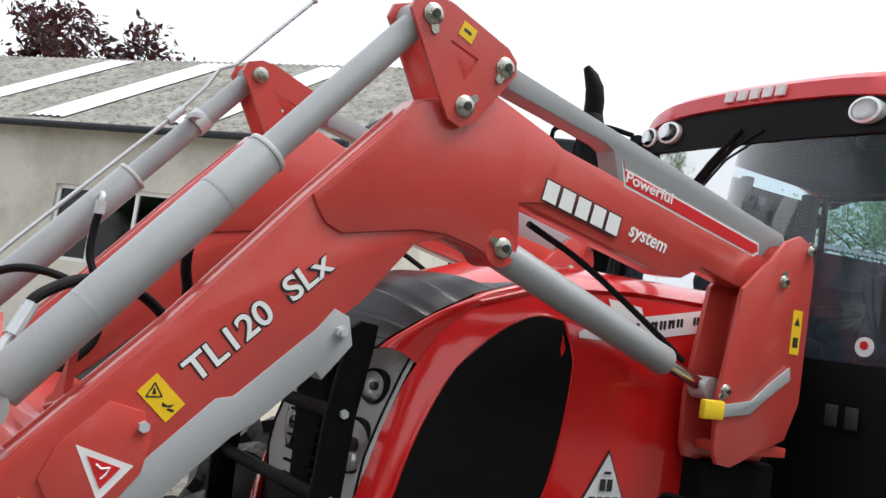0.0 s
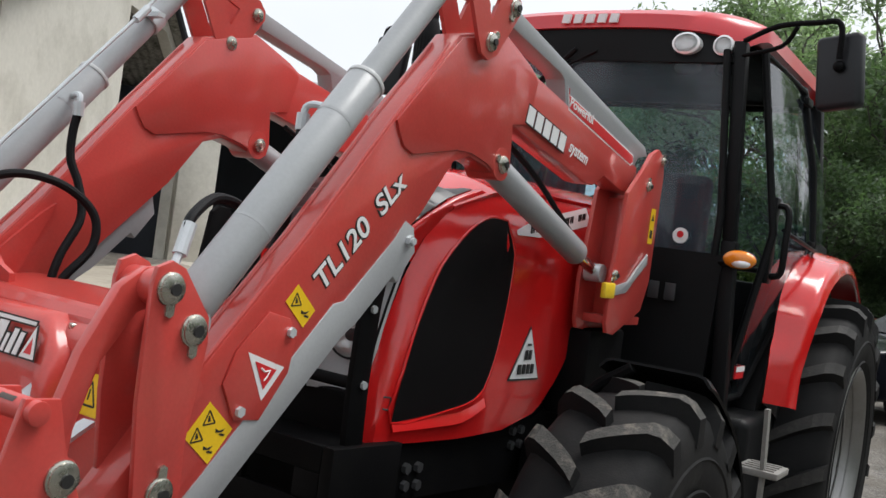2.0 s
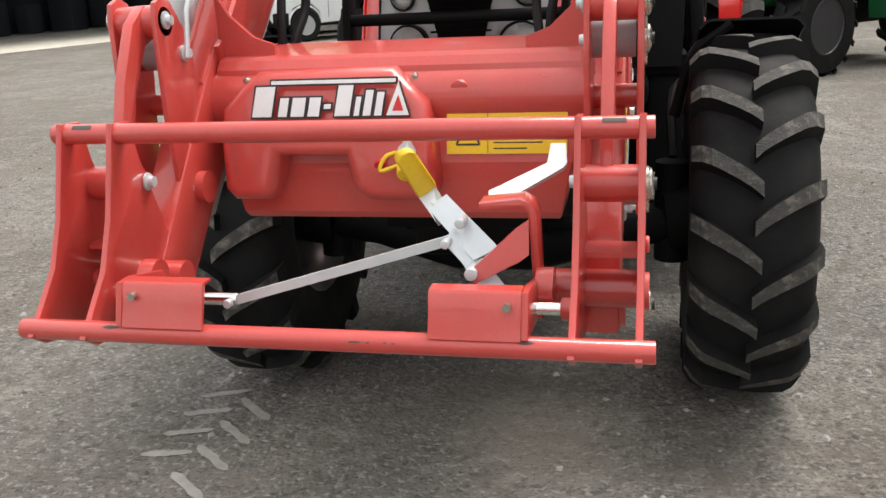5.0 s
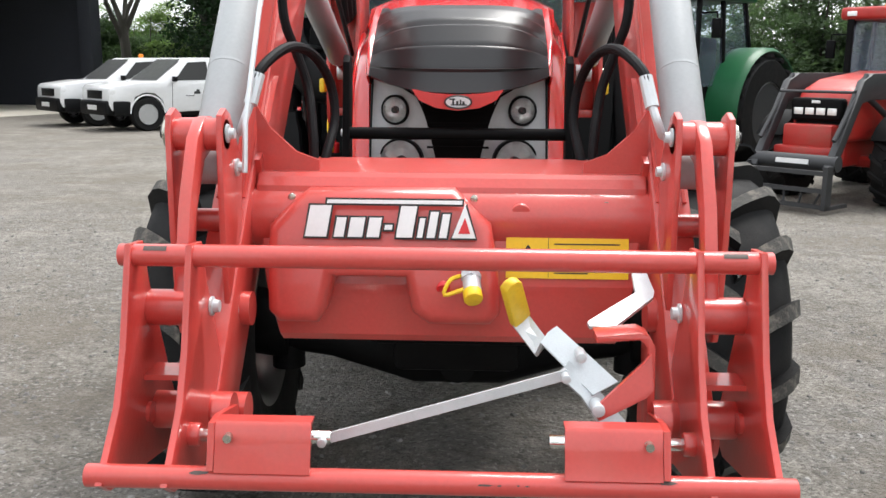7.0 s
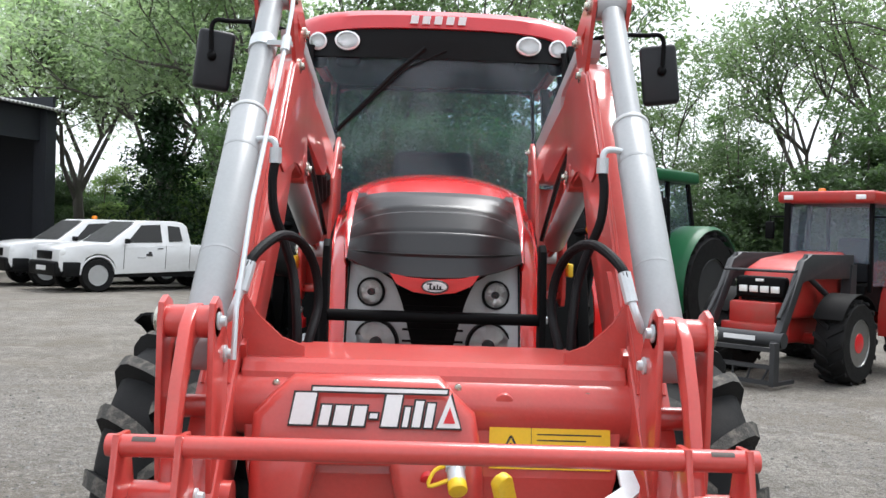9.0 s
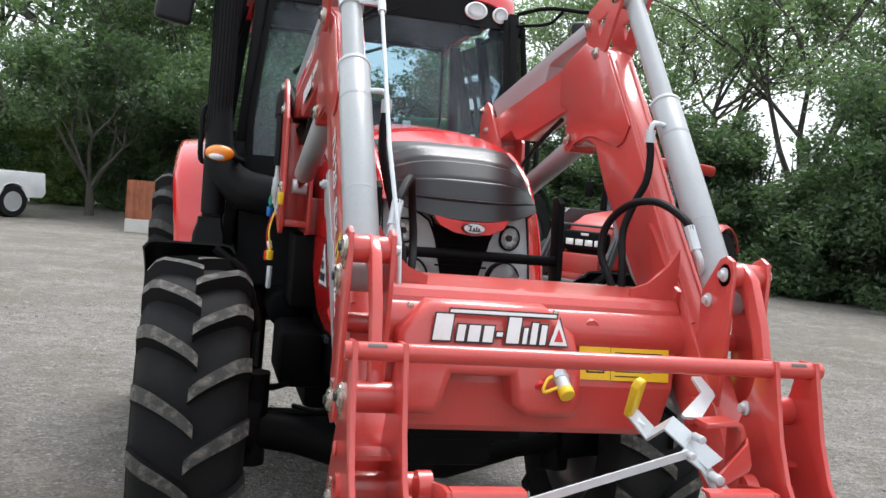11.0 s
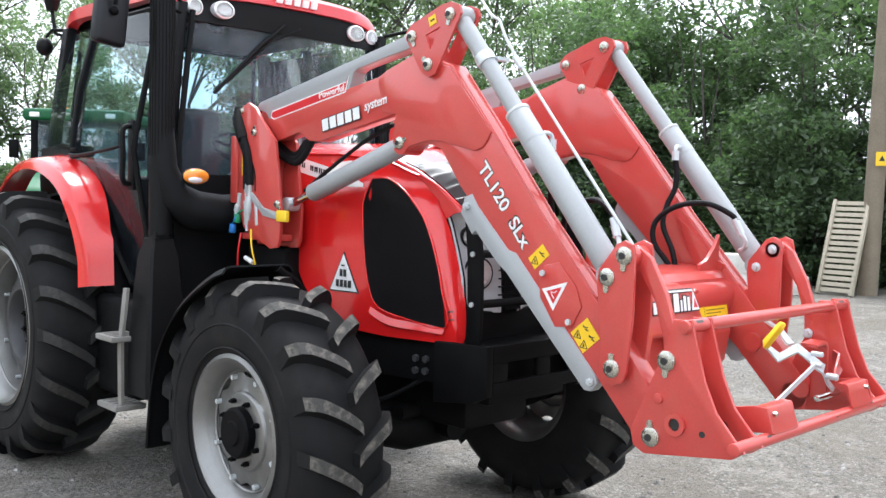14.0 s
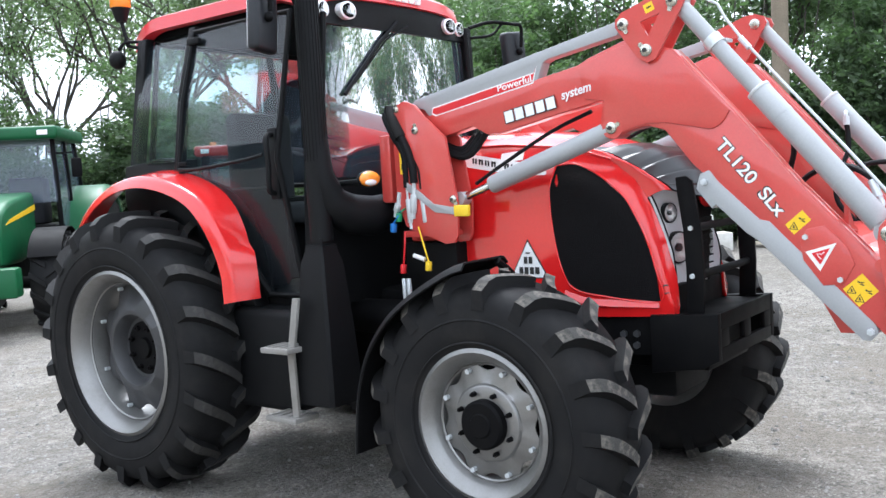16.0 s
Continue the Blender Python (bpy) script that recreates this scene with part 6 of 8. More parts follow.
# wings at the ends of the box
for s in (1, -1):
    bm = bmesh.new()
    WING = [(0.285, 1.322), (0.335, 1.34), (0.39, 1.39), (XI, 1.44), (XI, 1.30), (0.285, 1.30)]
    prism(bm, [(s * a, b) for a, b in WING], -1.215, -1.20, "y")
    prism(bm, [(-1.03, 1.50), (-1.07, 1.47), (-1.20, 1.345), (-1.245, 1.325), (-1.22, 1.275), (-1.12, 1.3)], s * (XI - 0.012), s * XI, "x")
    pieces("end_gusset", bm, RED, beam, "red end gusset")
# maker's plate lettering of the loader as plain white blocks with a triangle
PLANE = frame_of((0, -1.462, 1.20), (1, 0, 0), (0, 0.28, 0.96))
bm = bmesh.new()
for x0, x1, y0, y1 in ((-0.262, -0.222, 0.0, 0.058), (-0.208, -0.190, 0.0, 0.036), (-0.182, -0.155, 0.0, 0.036), (-0.147, -0.124, 0.0, 0.036), (-0.116, -0.102, 0.014, 0.023), (-0.092, -0.062, 0.0, 0.058), (-0.053, -0.043, 0.0, 0.036), (-0.035, -0.02, 0.0, 0.048), (-0.012, 0.002, 0.0, 0.044), (-0.232, 0.02, 0.062, 0.069)):
    k = 0.16
    plate_on(bm, PLANE, [(x0 + k * y0, y0), (x1 + k * y0, y0), (x1 + k * y1, y1), (x0 + k * y1, y1)], 0.002)
T = [(0.012, 0.0), (0.056, 0.0), (0.036, 0.062)]
plate_on(bm, PLANE, T, 0.002)
dark = bm.copy()
for v in dark.verts:
    v.co += PLANE.to_3x3().col[2] * -0.0012
dark.normal_update()
for nb in islands(dark):
    c = sum((v.co for v in nb.verts), Vector()) / len(nb.verts)
    for v in nb.verts:
        r = v.co - c
        v.co += Vector((math.copysign(0.0035, r.x), 0, math.copysign(0.0035, r.z)))
    in_box("name_edge", nb, INK, valve)
box_pieces("name_mark", bm, WHITE, valve, "plain white shape of the loader's name")
bm = bmesh.new()
plate_on(bm, PLANE @ Matrix.Translation((0, 0, 0.002)), [(0.024, 0.008), (0.046, 0.008), (0.036, 0.038)], 0.001)
in_box("name_triangle", bm, REDVINYL, valve)
# yellow notice
NP = frame_of((0.232, -1.397, 1.155), (1, 0, 0), (0, 0.21, 0.98))
bm = bmesh.new()
plate_on(bm, NP, rect(-0.117, -0.04, 0.117, 0.04), 0.0015)
note = in_box("notice", bm, YELLOW, beam, "yellow notice with a warning triangle and fine print")
bm = bmesh.new()
q = NP @ Matrix.Translation((0, 0, 0.0016))
for a, b in (((-0.098, -0.022), (-0.052, -0.022)), ((-0.052, -0.022), (-0.075, 0.022)), ((-0.075, 0.022), (-0.098, -0.022))):
    dx, dyy = b[0] - a[0], b[1] - a[1]
    L = math.hypot(dx, dyy)
    nx, ny = -dyy / L * 0.002, dx / L * 0.002
    plate_on(bm, q, [(a[0] - nx, a[1] - ny), (b[0] - nx, b[1] - ny), (b[0] + nx, b[1] + ny), (a[0] + nx, a[1] + ny)], 0.0006)
plate_on(bm, q, rect(-0.077, -0.012, -0.073, 0.008), 0.0006)
plate_on(bm, q, rect(-0.0365, -0.038, -0.0355, 0.038), 0.0006)
for k in range(6):
    plate_on(bm, q, rect(-0.025, 0.024 - 0.011 * k, 0.1 - 0.03 * (k % 3), 0.0265 - 0.011 * k), 0.0006)
box_pieces("notice_print", bm, INK, note)

# couplers under the cover
bm = bmesh.new()
cyl(bm, (0.047, -1.44, 1.14), (0.052, -1.49, 1.105), 0.017, 18)
cyl(bm, (0.047, -1.44, 1.14), (0.049, -1.465, 1.122), 0.021, 6)
cp = in_box("coupler", bm, ZINC, loader, "zinc quick coupler with a yellow cap")
bm = bmesh.new()
cyl(bm, (0.051, -1.488, 1.107), (0.054, -1.505, 1.094), 0.018, 16, bevel=0.003)
tube(bm, [(0.036, -1.485, 1.11), (0.0, -1.49, 1.10), (0.01, -1.48, 1.125), (0.03, -1.46, 1.13)], 0.004, 6, 4)
in_box("coupler_cap", bm, YELLOWPLASTIC, cp, "yellow dust cap")
bm = bmesh.new()
cyl(bm, (-0.005, -1.44, 1.125), (-0.003, -1.475, 1.105), 0.013, 16, bevel=0.003)
cyl(bm, (-0.005, -1.43, 1.13), (-0.004, -1.45, 1.12), 0.018, 16)
in_box("red_cap", bm, REDVINYL, cp, "red dust cap")

# implement carrier --------------------------------------------------------------
carrier = part("carrier_tube", cyl(bmesh.new(), (-0.556, -1.668, 1.201), (0.556, -1.668, 1.201), 0.0195, 24, bevel=0.002), RED, loader, "red implement carrier frame with scuffed tubes")
part("lower_tube", cyl(bmesh.new(), (-0.562, -1.845, 0.876), (0.562, -1.845, 0.876), 0.0190, 24, bevel=0.002), RED, carrier)
SCUFF = shade("scuffed_bare_steel", (0.075, 0.055, 0.048), 0.6, vary=0.4, scale=60)
bm = bmesh.new()
for x in (-0.49, 0.49):
    sheet(bm, lambda u, v, x=x: (x + 0.04 * (u - 0.5), -1.668 - 0.0202 * math.sin(0.5 + 0.5 * v), 1.201 + 0.0202 * math.cos(0.5 + 0.5 * v)), 3, 4)
for x, w, a0, a1 in ((-0.375, 0.034, 0.55, 0.95), (0.36, 0.03, 0.6, 0.95), (0.075, 0.03, 1.15, 1.34), (0.098, 0.008, 1.2, 1.36), (0.128, 0.006, 1.18, 1.32), (0.142, 0.009, 1.2, 1.34)):
    # a ragged oval chip lying on the tube
    vs = []
    for k in range(11):
        th, q = 2 * math.pi * k / 11, rnd.uniform(0.65, 1.1)
        an = (a0 + a1) / 2 + (a1 - a0) / 2 * q * math.sin(th)
        vs.append(bm.verts.new((x + w / 2 * q * math.cos(th), -1.845 - 0.0197 * math.sin(an), 0.876 + 0.0197 * math.cos(an))))
    bm.faces.new(vs[::-1])
pieces("scuff_mark", bm, SCUFF, carrier, "worn paint patch")
for s in (1, -1):
    for x0 in (0.53, 0.425):
        part("carrier_plate", prism(bmesh.new(), CARR, s * x0, s * (x0 + 0.012), "x", 0.002), RED, carrier, "red carrier side plate")
    bm = bmesh.new()
    cyl(bm, (s * 0.432, -1.605, 1.092), (s * 0.535, -1.605, 1.092), 0.033, 24)
    cyl(bm, (s * 0.36, -1.60, 0.895), (s * 0.535, -1.60, 0.895), 0.035, 24)
    box(bm, (s * 0.437, -1.66, 0.972), (s * 0.53, -1.59, 0.982))
    pieces("carrier_cross_tube", bm, RED, carrier, "red spacer tube")
    bm = bmesh.new()
    lathe(bm, [(0.034, 0), (0.034, s * 0.008), (0.019, s * 0.008), (0.019, -s * 0.02)], (s * 0.542, -1.645, 0.907), "x", 24)
    cyl(bm, (s * 0.541, -1.585, 0.975), (s * 0.549, -1.585, 0.975), 0.016, 18, bevel=0.003)
    pieces("bore_ring", bm, RED, carrier, "raised ring round the locking bore")
    bm = bmesh.new()
    cyl(bm, (s * 0.543, -1.645, 0.907), (s * 0.5435, -1.645, 0.907), 0.018, 20)
    cyl(bm, (s * 0.542, -1.735, 0.895), (s * 0.5425, -1.735, 0.895), 0.010, 14)
    pieces("bore", bm, INK, carrier)
    pin_head(carrier, s, -1.607, 1.092, 0.542, 0.027, (0.05, -1))
    pin_head(carrier, s, -1.562, 0.853, 0.542, 0.027, (0.1, 1))
    bm = bmesh.new()
    lathe(bm, [(0.018, 0), (0.018, -s * 0.004), (0.012, -s * 0.006), (0.011, -s * 0.016), (0, -s * 0.017)], (s * 0.424, -1.592, 1.092), "x", 16)
    part("pin_end", bm, ZINC, carrier)
    # guide bracket of the locking pin
    bm = bmesh.new()
    U = [(-1.862, 0.892), (-1.847, 0.932), (-1.840, 0.962), (-1.834, 0.968), (-1.805, 0.968), (-1.805, 0.963), (-1.828, 0.962), (-1.840, 0.931), (-1.855, 0.890)]
    prism(bm, U, s * 0.20, s * 0.352, "x")
    prism(bm, [(-1.862, 0.895), (-1.840, 0.967), (-1.80, 0.967), (-1.70, 0.945), (-1.69, 0.93), (-1.74, 0.88)], s * 0.3525, s * 0.364, "x", 0.002)
    br = pieces("lock_guide", bm, RED, carrier, "red folded guide of the locking pin")
    bm = bmesh.new()
    cyl(bm, (s * 0.33, -1.856, 0.946), (s * 0.33, -1.838, 0.946), 0.007, 14)
    part("guide_bolt", bm, BRASSY, br)
    bm = bmesh.new()
    cyl(bm, (s * 0.183, -1.742, 0.906), (s * 0.43, -1.742, 0.906), 0.0115, 20, bevel=0.003)
    part("locking_pin", bm, CHROME, carrier, "bright locking pin")
    bm = bmesh.new()
    cyl(bm, (s * 0.405, -1.742, 0.906), (s * 0.437, -1.742, 0.906), 0.02, 20, bevel=0.004)
    cyl(bm, (s * 0.36, -1.70, 0.93), (s * 0.39, -1.70, 0.93), 0.035, 22)
    pieces("pin_bush", bm, RED, carrier)

# locking lever across the carrier
bm = bmesh.new()
prism(bm, [(0.356, 0.87), (0.368, 0.87), (0.362, 1.06), (0.352, 1.078), (0.335, 1.086), (0.262, 1.078), (0.262, 1.066), (0.335, 1.072), (0.347, 1.06)], -1.70, -1.64, "y", 0.003)
slab(bm, [(0.252, -1.768, 0.975), (0.262, -1.768, 0.955), (0.336, -1.760, 0.992), (0.352, -1.742, 1.0), (0.350, -1.72, 1.055), (0.333, -1.748, 1.048)], 0.007)
hook = pieces("lever_bracket", bm, RED, carrier, "red upright bracket of the lock lever")
bm = bmesh.new()
slab(bm, [(0.170, -1.675, 1.057), (0.182, -1.668, 1.074), (0.198, -1.658, 1.083), (0.298, -1.716, 1.004), (0.256, -1.728, 0.984)], 0.006)
lever = part("lock_lever", bm, ZINC, carrier, "zinc lock lever with a yellow grip")
bm = bmesh.new()
slab(bm, [(0.215, -1.700, 1.035), (0.27, -1.72, 0.985), (0.325, -1.74, 0.925), (0.305, -1.745, 0.915), (0.262, -1.742, 0.945), (0.235, -1.738, 0.985), (0.2, -1.712, 1.01)], 0.006)
part("lever_foot", bm, ZINC, lever)
bm = bmesh.new()
a, b = Vector((-0.20, -1.745, 0.902)), Vector((0.213, -1.722, 1.018))
d = (b - a).normalized()
n = Vector((-d.z, 0, d.x)) * 0.0088
slab(bm, [a - n, b - n, b + n, a + n], 0.006)
part("lock_rod", bm, ZINC, lever, "flat zinc lock rod")
for c, r, y in (((0.209, 1.016), 0.008, -1.725), ((0.234, 1.05), 0.009, -1.715), ((0.259, 0.975), 0.011, -1.76), ((-0.197, 0.903), 0.008, -1.745)):
    part("lever_bolt", cyl(bmesh.new(), (c[0], y - 0.02, c[1]), (c[0], y + 0.02, c[1]), r, 16, bevel=0.002), ZINC, lever)
bm = bmesh.new()
slab(bm, [(0.125, -1.583, 1.062), (0.152, -1.560, 1.08), (0.188, -1.600, 1.04), (0.167, -1.607, 1.013)], 0.006)
slab(bm, [(0.167, -1.607, 1.013), (0.188, -1.600, 1.04), (0.200, -1.656, 1.08), (0.172, -1.673, 1.056)], 0.006)
pieces("lever_neck", bm, ZINC, lever)
bm = bmesh.new()
slab(bm, [(0.103, -1.645, 1.143), (0.112, -1.648, 1.156), (0.125, -1.640, 1.162), (0.133, -1.628, 1.158), (0.154, -1.560, 1.082), (0.125, -1.578, 1.058)], 0.02)
bmesh.ops.bevel(bm, geom=bm.edges[:], offset=0.005, segments=2, affect="EDGES", profile=0.5)
part("lever_grip", bm, YELLOWPLASTIC, lever, "yellow dipped grip")
bm = bmesh.new()
slab(bm, [(0.26, -1.586, 1.07), (0.262, -1.597, 1.065), (0.307, -1.595, 1.063), (0.39, -1.508, 1.097), (0.395, -1.492, 1.104), (0.388, -1.438, 1.13), (0.36, -1.442, 1.13), (0.358, -1.499, 1.104)], 0.008)
part("catch_hook", bm, ZINC, lever, "bent zinc catch")

# hoses, pipes and level rod --------------------------------------------------------
for s in (1, -1):
    bm = bmesh.new()
    tube(bm, [(s * 0.402, -1.305, 1.475), (s * 0.388, -1.28, 1.52), (s * 0.35, -1.19, 1.562), (s * 0.318, -1.08, 1.548), (s * 0.293, -1.0, 1.485), (s * 0.283, -1.0, 1.40), (s * 0.295, -1.06, 1.32), (s * 0.31, -1.09, 1.25)], 0.0112, 10, 7)
    tube(bm, [(s * 0.393, -1.015, 1.745), (s * 0.398, -1.02, 1.69), (s * 0.392, -1.02, 1.62), (s * 0.372, -1.0, 1.555), (s * 0.345, -1.0, 1.47), (s * 0.325, -1.06, 1.37), (s * 0.32, -1.085, 1.28), (s * 0.32, -1.09, 1.2)], 0.0112, 10, 7)
    tube(bm, [(s * 0.43, -0.2, 1.85), (s * 0.43, 0.0, 1.78), (s * 0.43, 0.25, 1.66), (s * 0.43, 0.42, 1.57)], 0.009, 8, 5)
    hs = pieces("ram_hose", bm, HOSE, loader, "black hydraulic hose looping beside the ram")
    bm = bmesh.new()
    tube(bm, [(s * 0.445, -1.29, 1.385), (s * 0.43, -1.315, 1.39), (s * 0.415, -1.33, 1.42), (s * 0.405, -1.312, 1.455)], 0.009, 8, 5)
    cyl(bm, (s * 0.407, -1.316, 1.445), (s * 0.395, -1.29, 1.505), 0.0145, 10)
    tube(bm, [(s * 0.445, -1.005, 1.79), (s * 0.412, -1.01, 1.793), (s * 0.396, -1.013, 1.785), (s * 0.393, -1.015, 1.765)], 0.008, 8, 3)
    cyl(bm, (s * 0.393, -1.015, 1.772), (s * 0.393, -1.015, 1.735), 0.0145, 10)
    pieces("hose_fitting", bm, ZINC, hs, "zinc hose fitting")
# slim level rod on the right arm with its clamp
bm = bmesh.new()
tube(bm, [(-0.40, -1.41, 1.315), (-0.402, -1.385, 1.41), (-0.41, -1.20, 1.64), (-0.402, -0.852, 2.055), (-0.40, -0.78, 2.155), (-0.40, -0.75, 2.215), (-0.40, -0.705, 2.24), (-0.40, -0.60, 2.37), (-0.40, -0.49, 2.505)], 0.0058, 8)
ball(bm, (-0.40, -0.49, 2.505), 0.010)
rod = part("level_rod", bm, ZINC, loader, "slim zinc level indicator rod")
bm = bmesh.new()
q0, q1 = between((-1.36, 1.328), (-0.618, 2.235), 0.79), between((-1.36, 1.328), (-0.618, 2.235), 0.825)
cyl(bm, (-0.477, *q0), (-0.477, *q1), 0.037, 24)
box(bm, (-0.46, q0[0] - 0.03, q0[1] + 0.015), (-0.395, q0[0] - 0.005, q0[1] + 0.028))
cyl(bm, (-0.402, -0.87, 2.03), (-0.402, -0.835, 2.073), 0.012, 10)
part("rod_clamp", bm, ZINC, rod)
# coupler bundle on the right post
for k, pts in enumerate((((-0.44, 0.36, 1.80), (-0.45, 0.48, 1.71), (-0.47, 0.66, 1.80), (-0.52, 0.845, 1.955), (-0.54, 0.80, 1.87), (-0.545, 0.735, 1.76), (-0.545, 0.705, 1.66), (-0.545, 0.70, 1.59)),
                         ((-0.43, 0.40, 1.79), (-0.44, 0.5, 1.73), (-0.46, 0.68, 1.82), (-0.51, 0.87, 1.93), (-0.53, 0.83, 1.84), (-0.53, 0.765, 1.74), (-0.53, 0.755, 1.64), (-0.53, 0.755, 1.57)),
                         ((-0.45, 0.32, 1.81), (-0.455, 0.44, 1.70), (-0.47, 0.58, 1.74), (-0.50, 0.78, 1.86), (-0.52, 0.74, 1.76), (-0.525, 0.68, 1.66), (-0.525, 0.67, 1.56)))):
    h = part("bundled_hose", tube(bmesh.new(), pts, 0.02 if k < 2 else 0.015, 10, 6), HOSE, loader, "thick black hose hanging at the right post")
    if k == 0:
        bun = h
part("hose_sleeve", tube(bmesh.new(), [(-0.515, 0.85, 1.95), (-0.535, 0.81, 1.885), (-0.54, 0.77, 1.81)], 0.031, 12, 5), RUBBER, bun, "ribbed black sleeve round the hoses")
for k, (y, z, x) in enumerate(((0.70, 1.59, -0.545), (0.755, 1.57, -0.53), (0.67, 1.56, -0.525), (0.80, 1.55, -0.54))):
    lean = (0.02, -0.015, -0.02, 0.03)[k]
    low = z - (0.17, 0.2, 0.19, 0.12)[k]
    bm = bmesh.new()
    cyl(bm, (x, y, z), (x, y + lean * 0.3, z - 0.06), 0.011, 12)
    cyl(bm, (x, y + lean * 0.3, z - 0.055), (x, y + lean * 0.8, low + 0.03), 0.018, 14, bevel=0.003)
    cyl(bm, (x, y + lean * 0.8, low + 0.032), (x, y + lean, low), 0.0125, 12)
    part("coupling", bm, ZINC, bun, "steel hose coupling")
for k, (ma, p, q) in enumerate(((REDVINYL, (-0.555, 0.788, 1.20), (-0.55, 0.77, 1.36)), (YELLOWPLASTIC, (-0.555, 0.632, 1.215), (-0.545, 0.69, 1.38)), (BLUEPL, (-0.555, 0.835, 1.40), (-0.545, 0.79, 1.46)), (GREENPL, (-0.55, 0.80, 1.45), (-0.54, 0.77, 1.47)))):
    cap = part("dust_cap", cyl(bmesh.new(), p, (p[0], p[1] + 0.005, p[2] - 0.042), 0.016, 14, bevel=0.003), ma, bun, ("red", "yellow", "blue", "green")[k] + " plastic dust cap on a strap")
    part("cap_strap", tube(bmesh.new(), [q, (p[0] - 0.01, (q[1] + p[1]) / 2 - 0.012, (q[2] + p[2]) / 2), p], 0.0045, 6, 4), ma, cap)
part("hanging_cap", cyl(bmesh.new(), (-0.555, 0.72, 1.245), (-0.555, 0.655, 1.225), 0.011, 12, bevel=0.002), WHITE, bun, "white coupling sleeve")
for dy in (0.0, 0.03):
    part("spare_coupling", cyl(bmesh.new(), (-0.54, 0.775 + dy, 1.13), (-0.54, 0.77 + dy, 1.03), 0.012, 12, bevel=0.002), ZINC, bun, "dull steel coupling")
# plate on the red valve bracket at the right post
bm = bmesh.new()
box(bm, (-0.52, 0.86, 1.50), (-0.44, 0.93, 1.83), bevel=0.01)
part("valve_bracket", bm, RED, loader, "red valve bracket behind the post")


# ---------- trees and hedge ----------
BARK = shade("grey_brown_bark", (0.085, 0.076, 0.066), 0.9, vary=0.35, scale=4, bump=0.6, bump_scale=30)
# ash and willow greens are paled and greyed to paint in distance haze
LEAF_A = leaf_shade("hazy_ash_leaves", (0.17, 0.22, 0.14), 0.2)
LEAF_B = leaf_shade("hedge_leaves", (0.1, 0.146, 0.08), 0.22)
LEAF_C = leaf_shade("hazy_pale_willow_leaves", (0.36, 0.41, 0.33), 0.16)
LEAF_D = leaf_shade("dark_conifer_leaves", (0.02, 0.045, 0.018), 0.35)
LEAF_Y = leaf_shade("yellow_green_leaves", (0.165, 0.225, 0.085), 0.24)
LEAF_P = leaf_shade("purple_plum_leaves", (0.05, 0.014, 0.02), 0.4)


def leaf_cloud(name, centres, radii, per, size, rg, mat_leaf):
    """Small folded leaves scattered through many clumps."""
    C = np.repeat(np.asarray(centres), per, axis=0)
    Rr = np.repeat(np.asarray(radii), per)
    n = len(C)
    d = rg.normal(size=(n, 3))
    d /= np.linalg.norm(d, axis=1)[:, None]
    P = C + d * (Rr * rg.uniform(0.15, 1.0, n) ** 0.6)[:, None] * np.array([1, 1, 0.8])
    u = rg.normal(size=(n, 3)) * np.array([1, 1, 0.7])
    u /= np.linalg.norm(u, axis=1)[:, None]
    w = np.cross(u, rg.normal(size=(n, 3)) * 0.8 + np.array([0, 0, 0.9]))
    w /= np.linalg.norm(w, axis=1)[:, None]
    L = size * rg.uniform(0.6, 1.4, n)[:, None]
    nrm = np.cross(u, w)
    V = np.stack([P - u * L, P + w * L * 0.42 + nrm * L * 0.12, P + u * L, P - w * L * 0.42 + nrm * L * 0.12], 1).reshape(-1, 3)
    me = bpy.data.meshes.new(name)
    me.vertices.add(len(V))
    me.vertices.foreach_set("co", V.astype(np.float32).ravel())
    me.loops.add(n * 4)
    me.loops.foreach_set("vertex_index", np.arange(n * 4, dtype=np.int32))
    me.polygons.add(n)
    me.polygons.foreach_set("loop_start", np.arange(0, n * 4, 4, dtype=np.int32))
    me.polygons.foreach_set("loop_total", np.full(n, 4, dtype=np.int32))
    me.update(calc_edges=True)
    me.materials.append(mat_leaf)
    return me


def grow(rg, bm, p, d, length, r, depth, tips, spread=0.55, rise=0.25):
    q = p + d * length
    mid = (p + q) / 2 + V3(rg.normal(size=3) * length * 0.06)
    tube(bm, [p, mid, q], [r, r * 0.8, r * 0.62], 6 if depth < 2 else 8)
    if depth <= 0:
        tips.append(q)
        return
    if depth < 3:
        tips.append(q)
    for k in range(3 if depth > 1 else 2):
        nd = (d + V3(rg.normal(size=3)) * spread + Vector((0, 0, rise))).normalized()
        grow(rg, bm, q, nd, length * rg.uniform(0.6, 0.85), r * 0.6, depth - 1, tips, spread, rise)


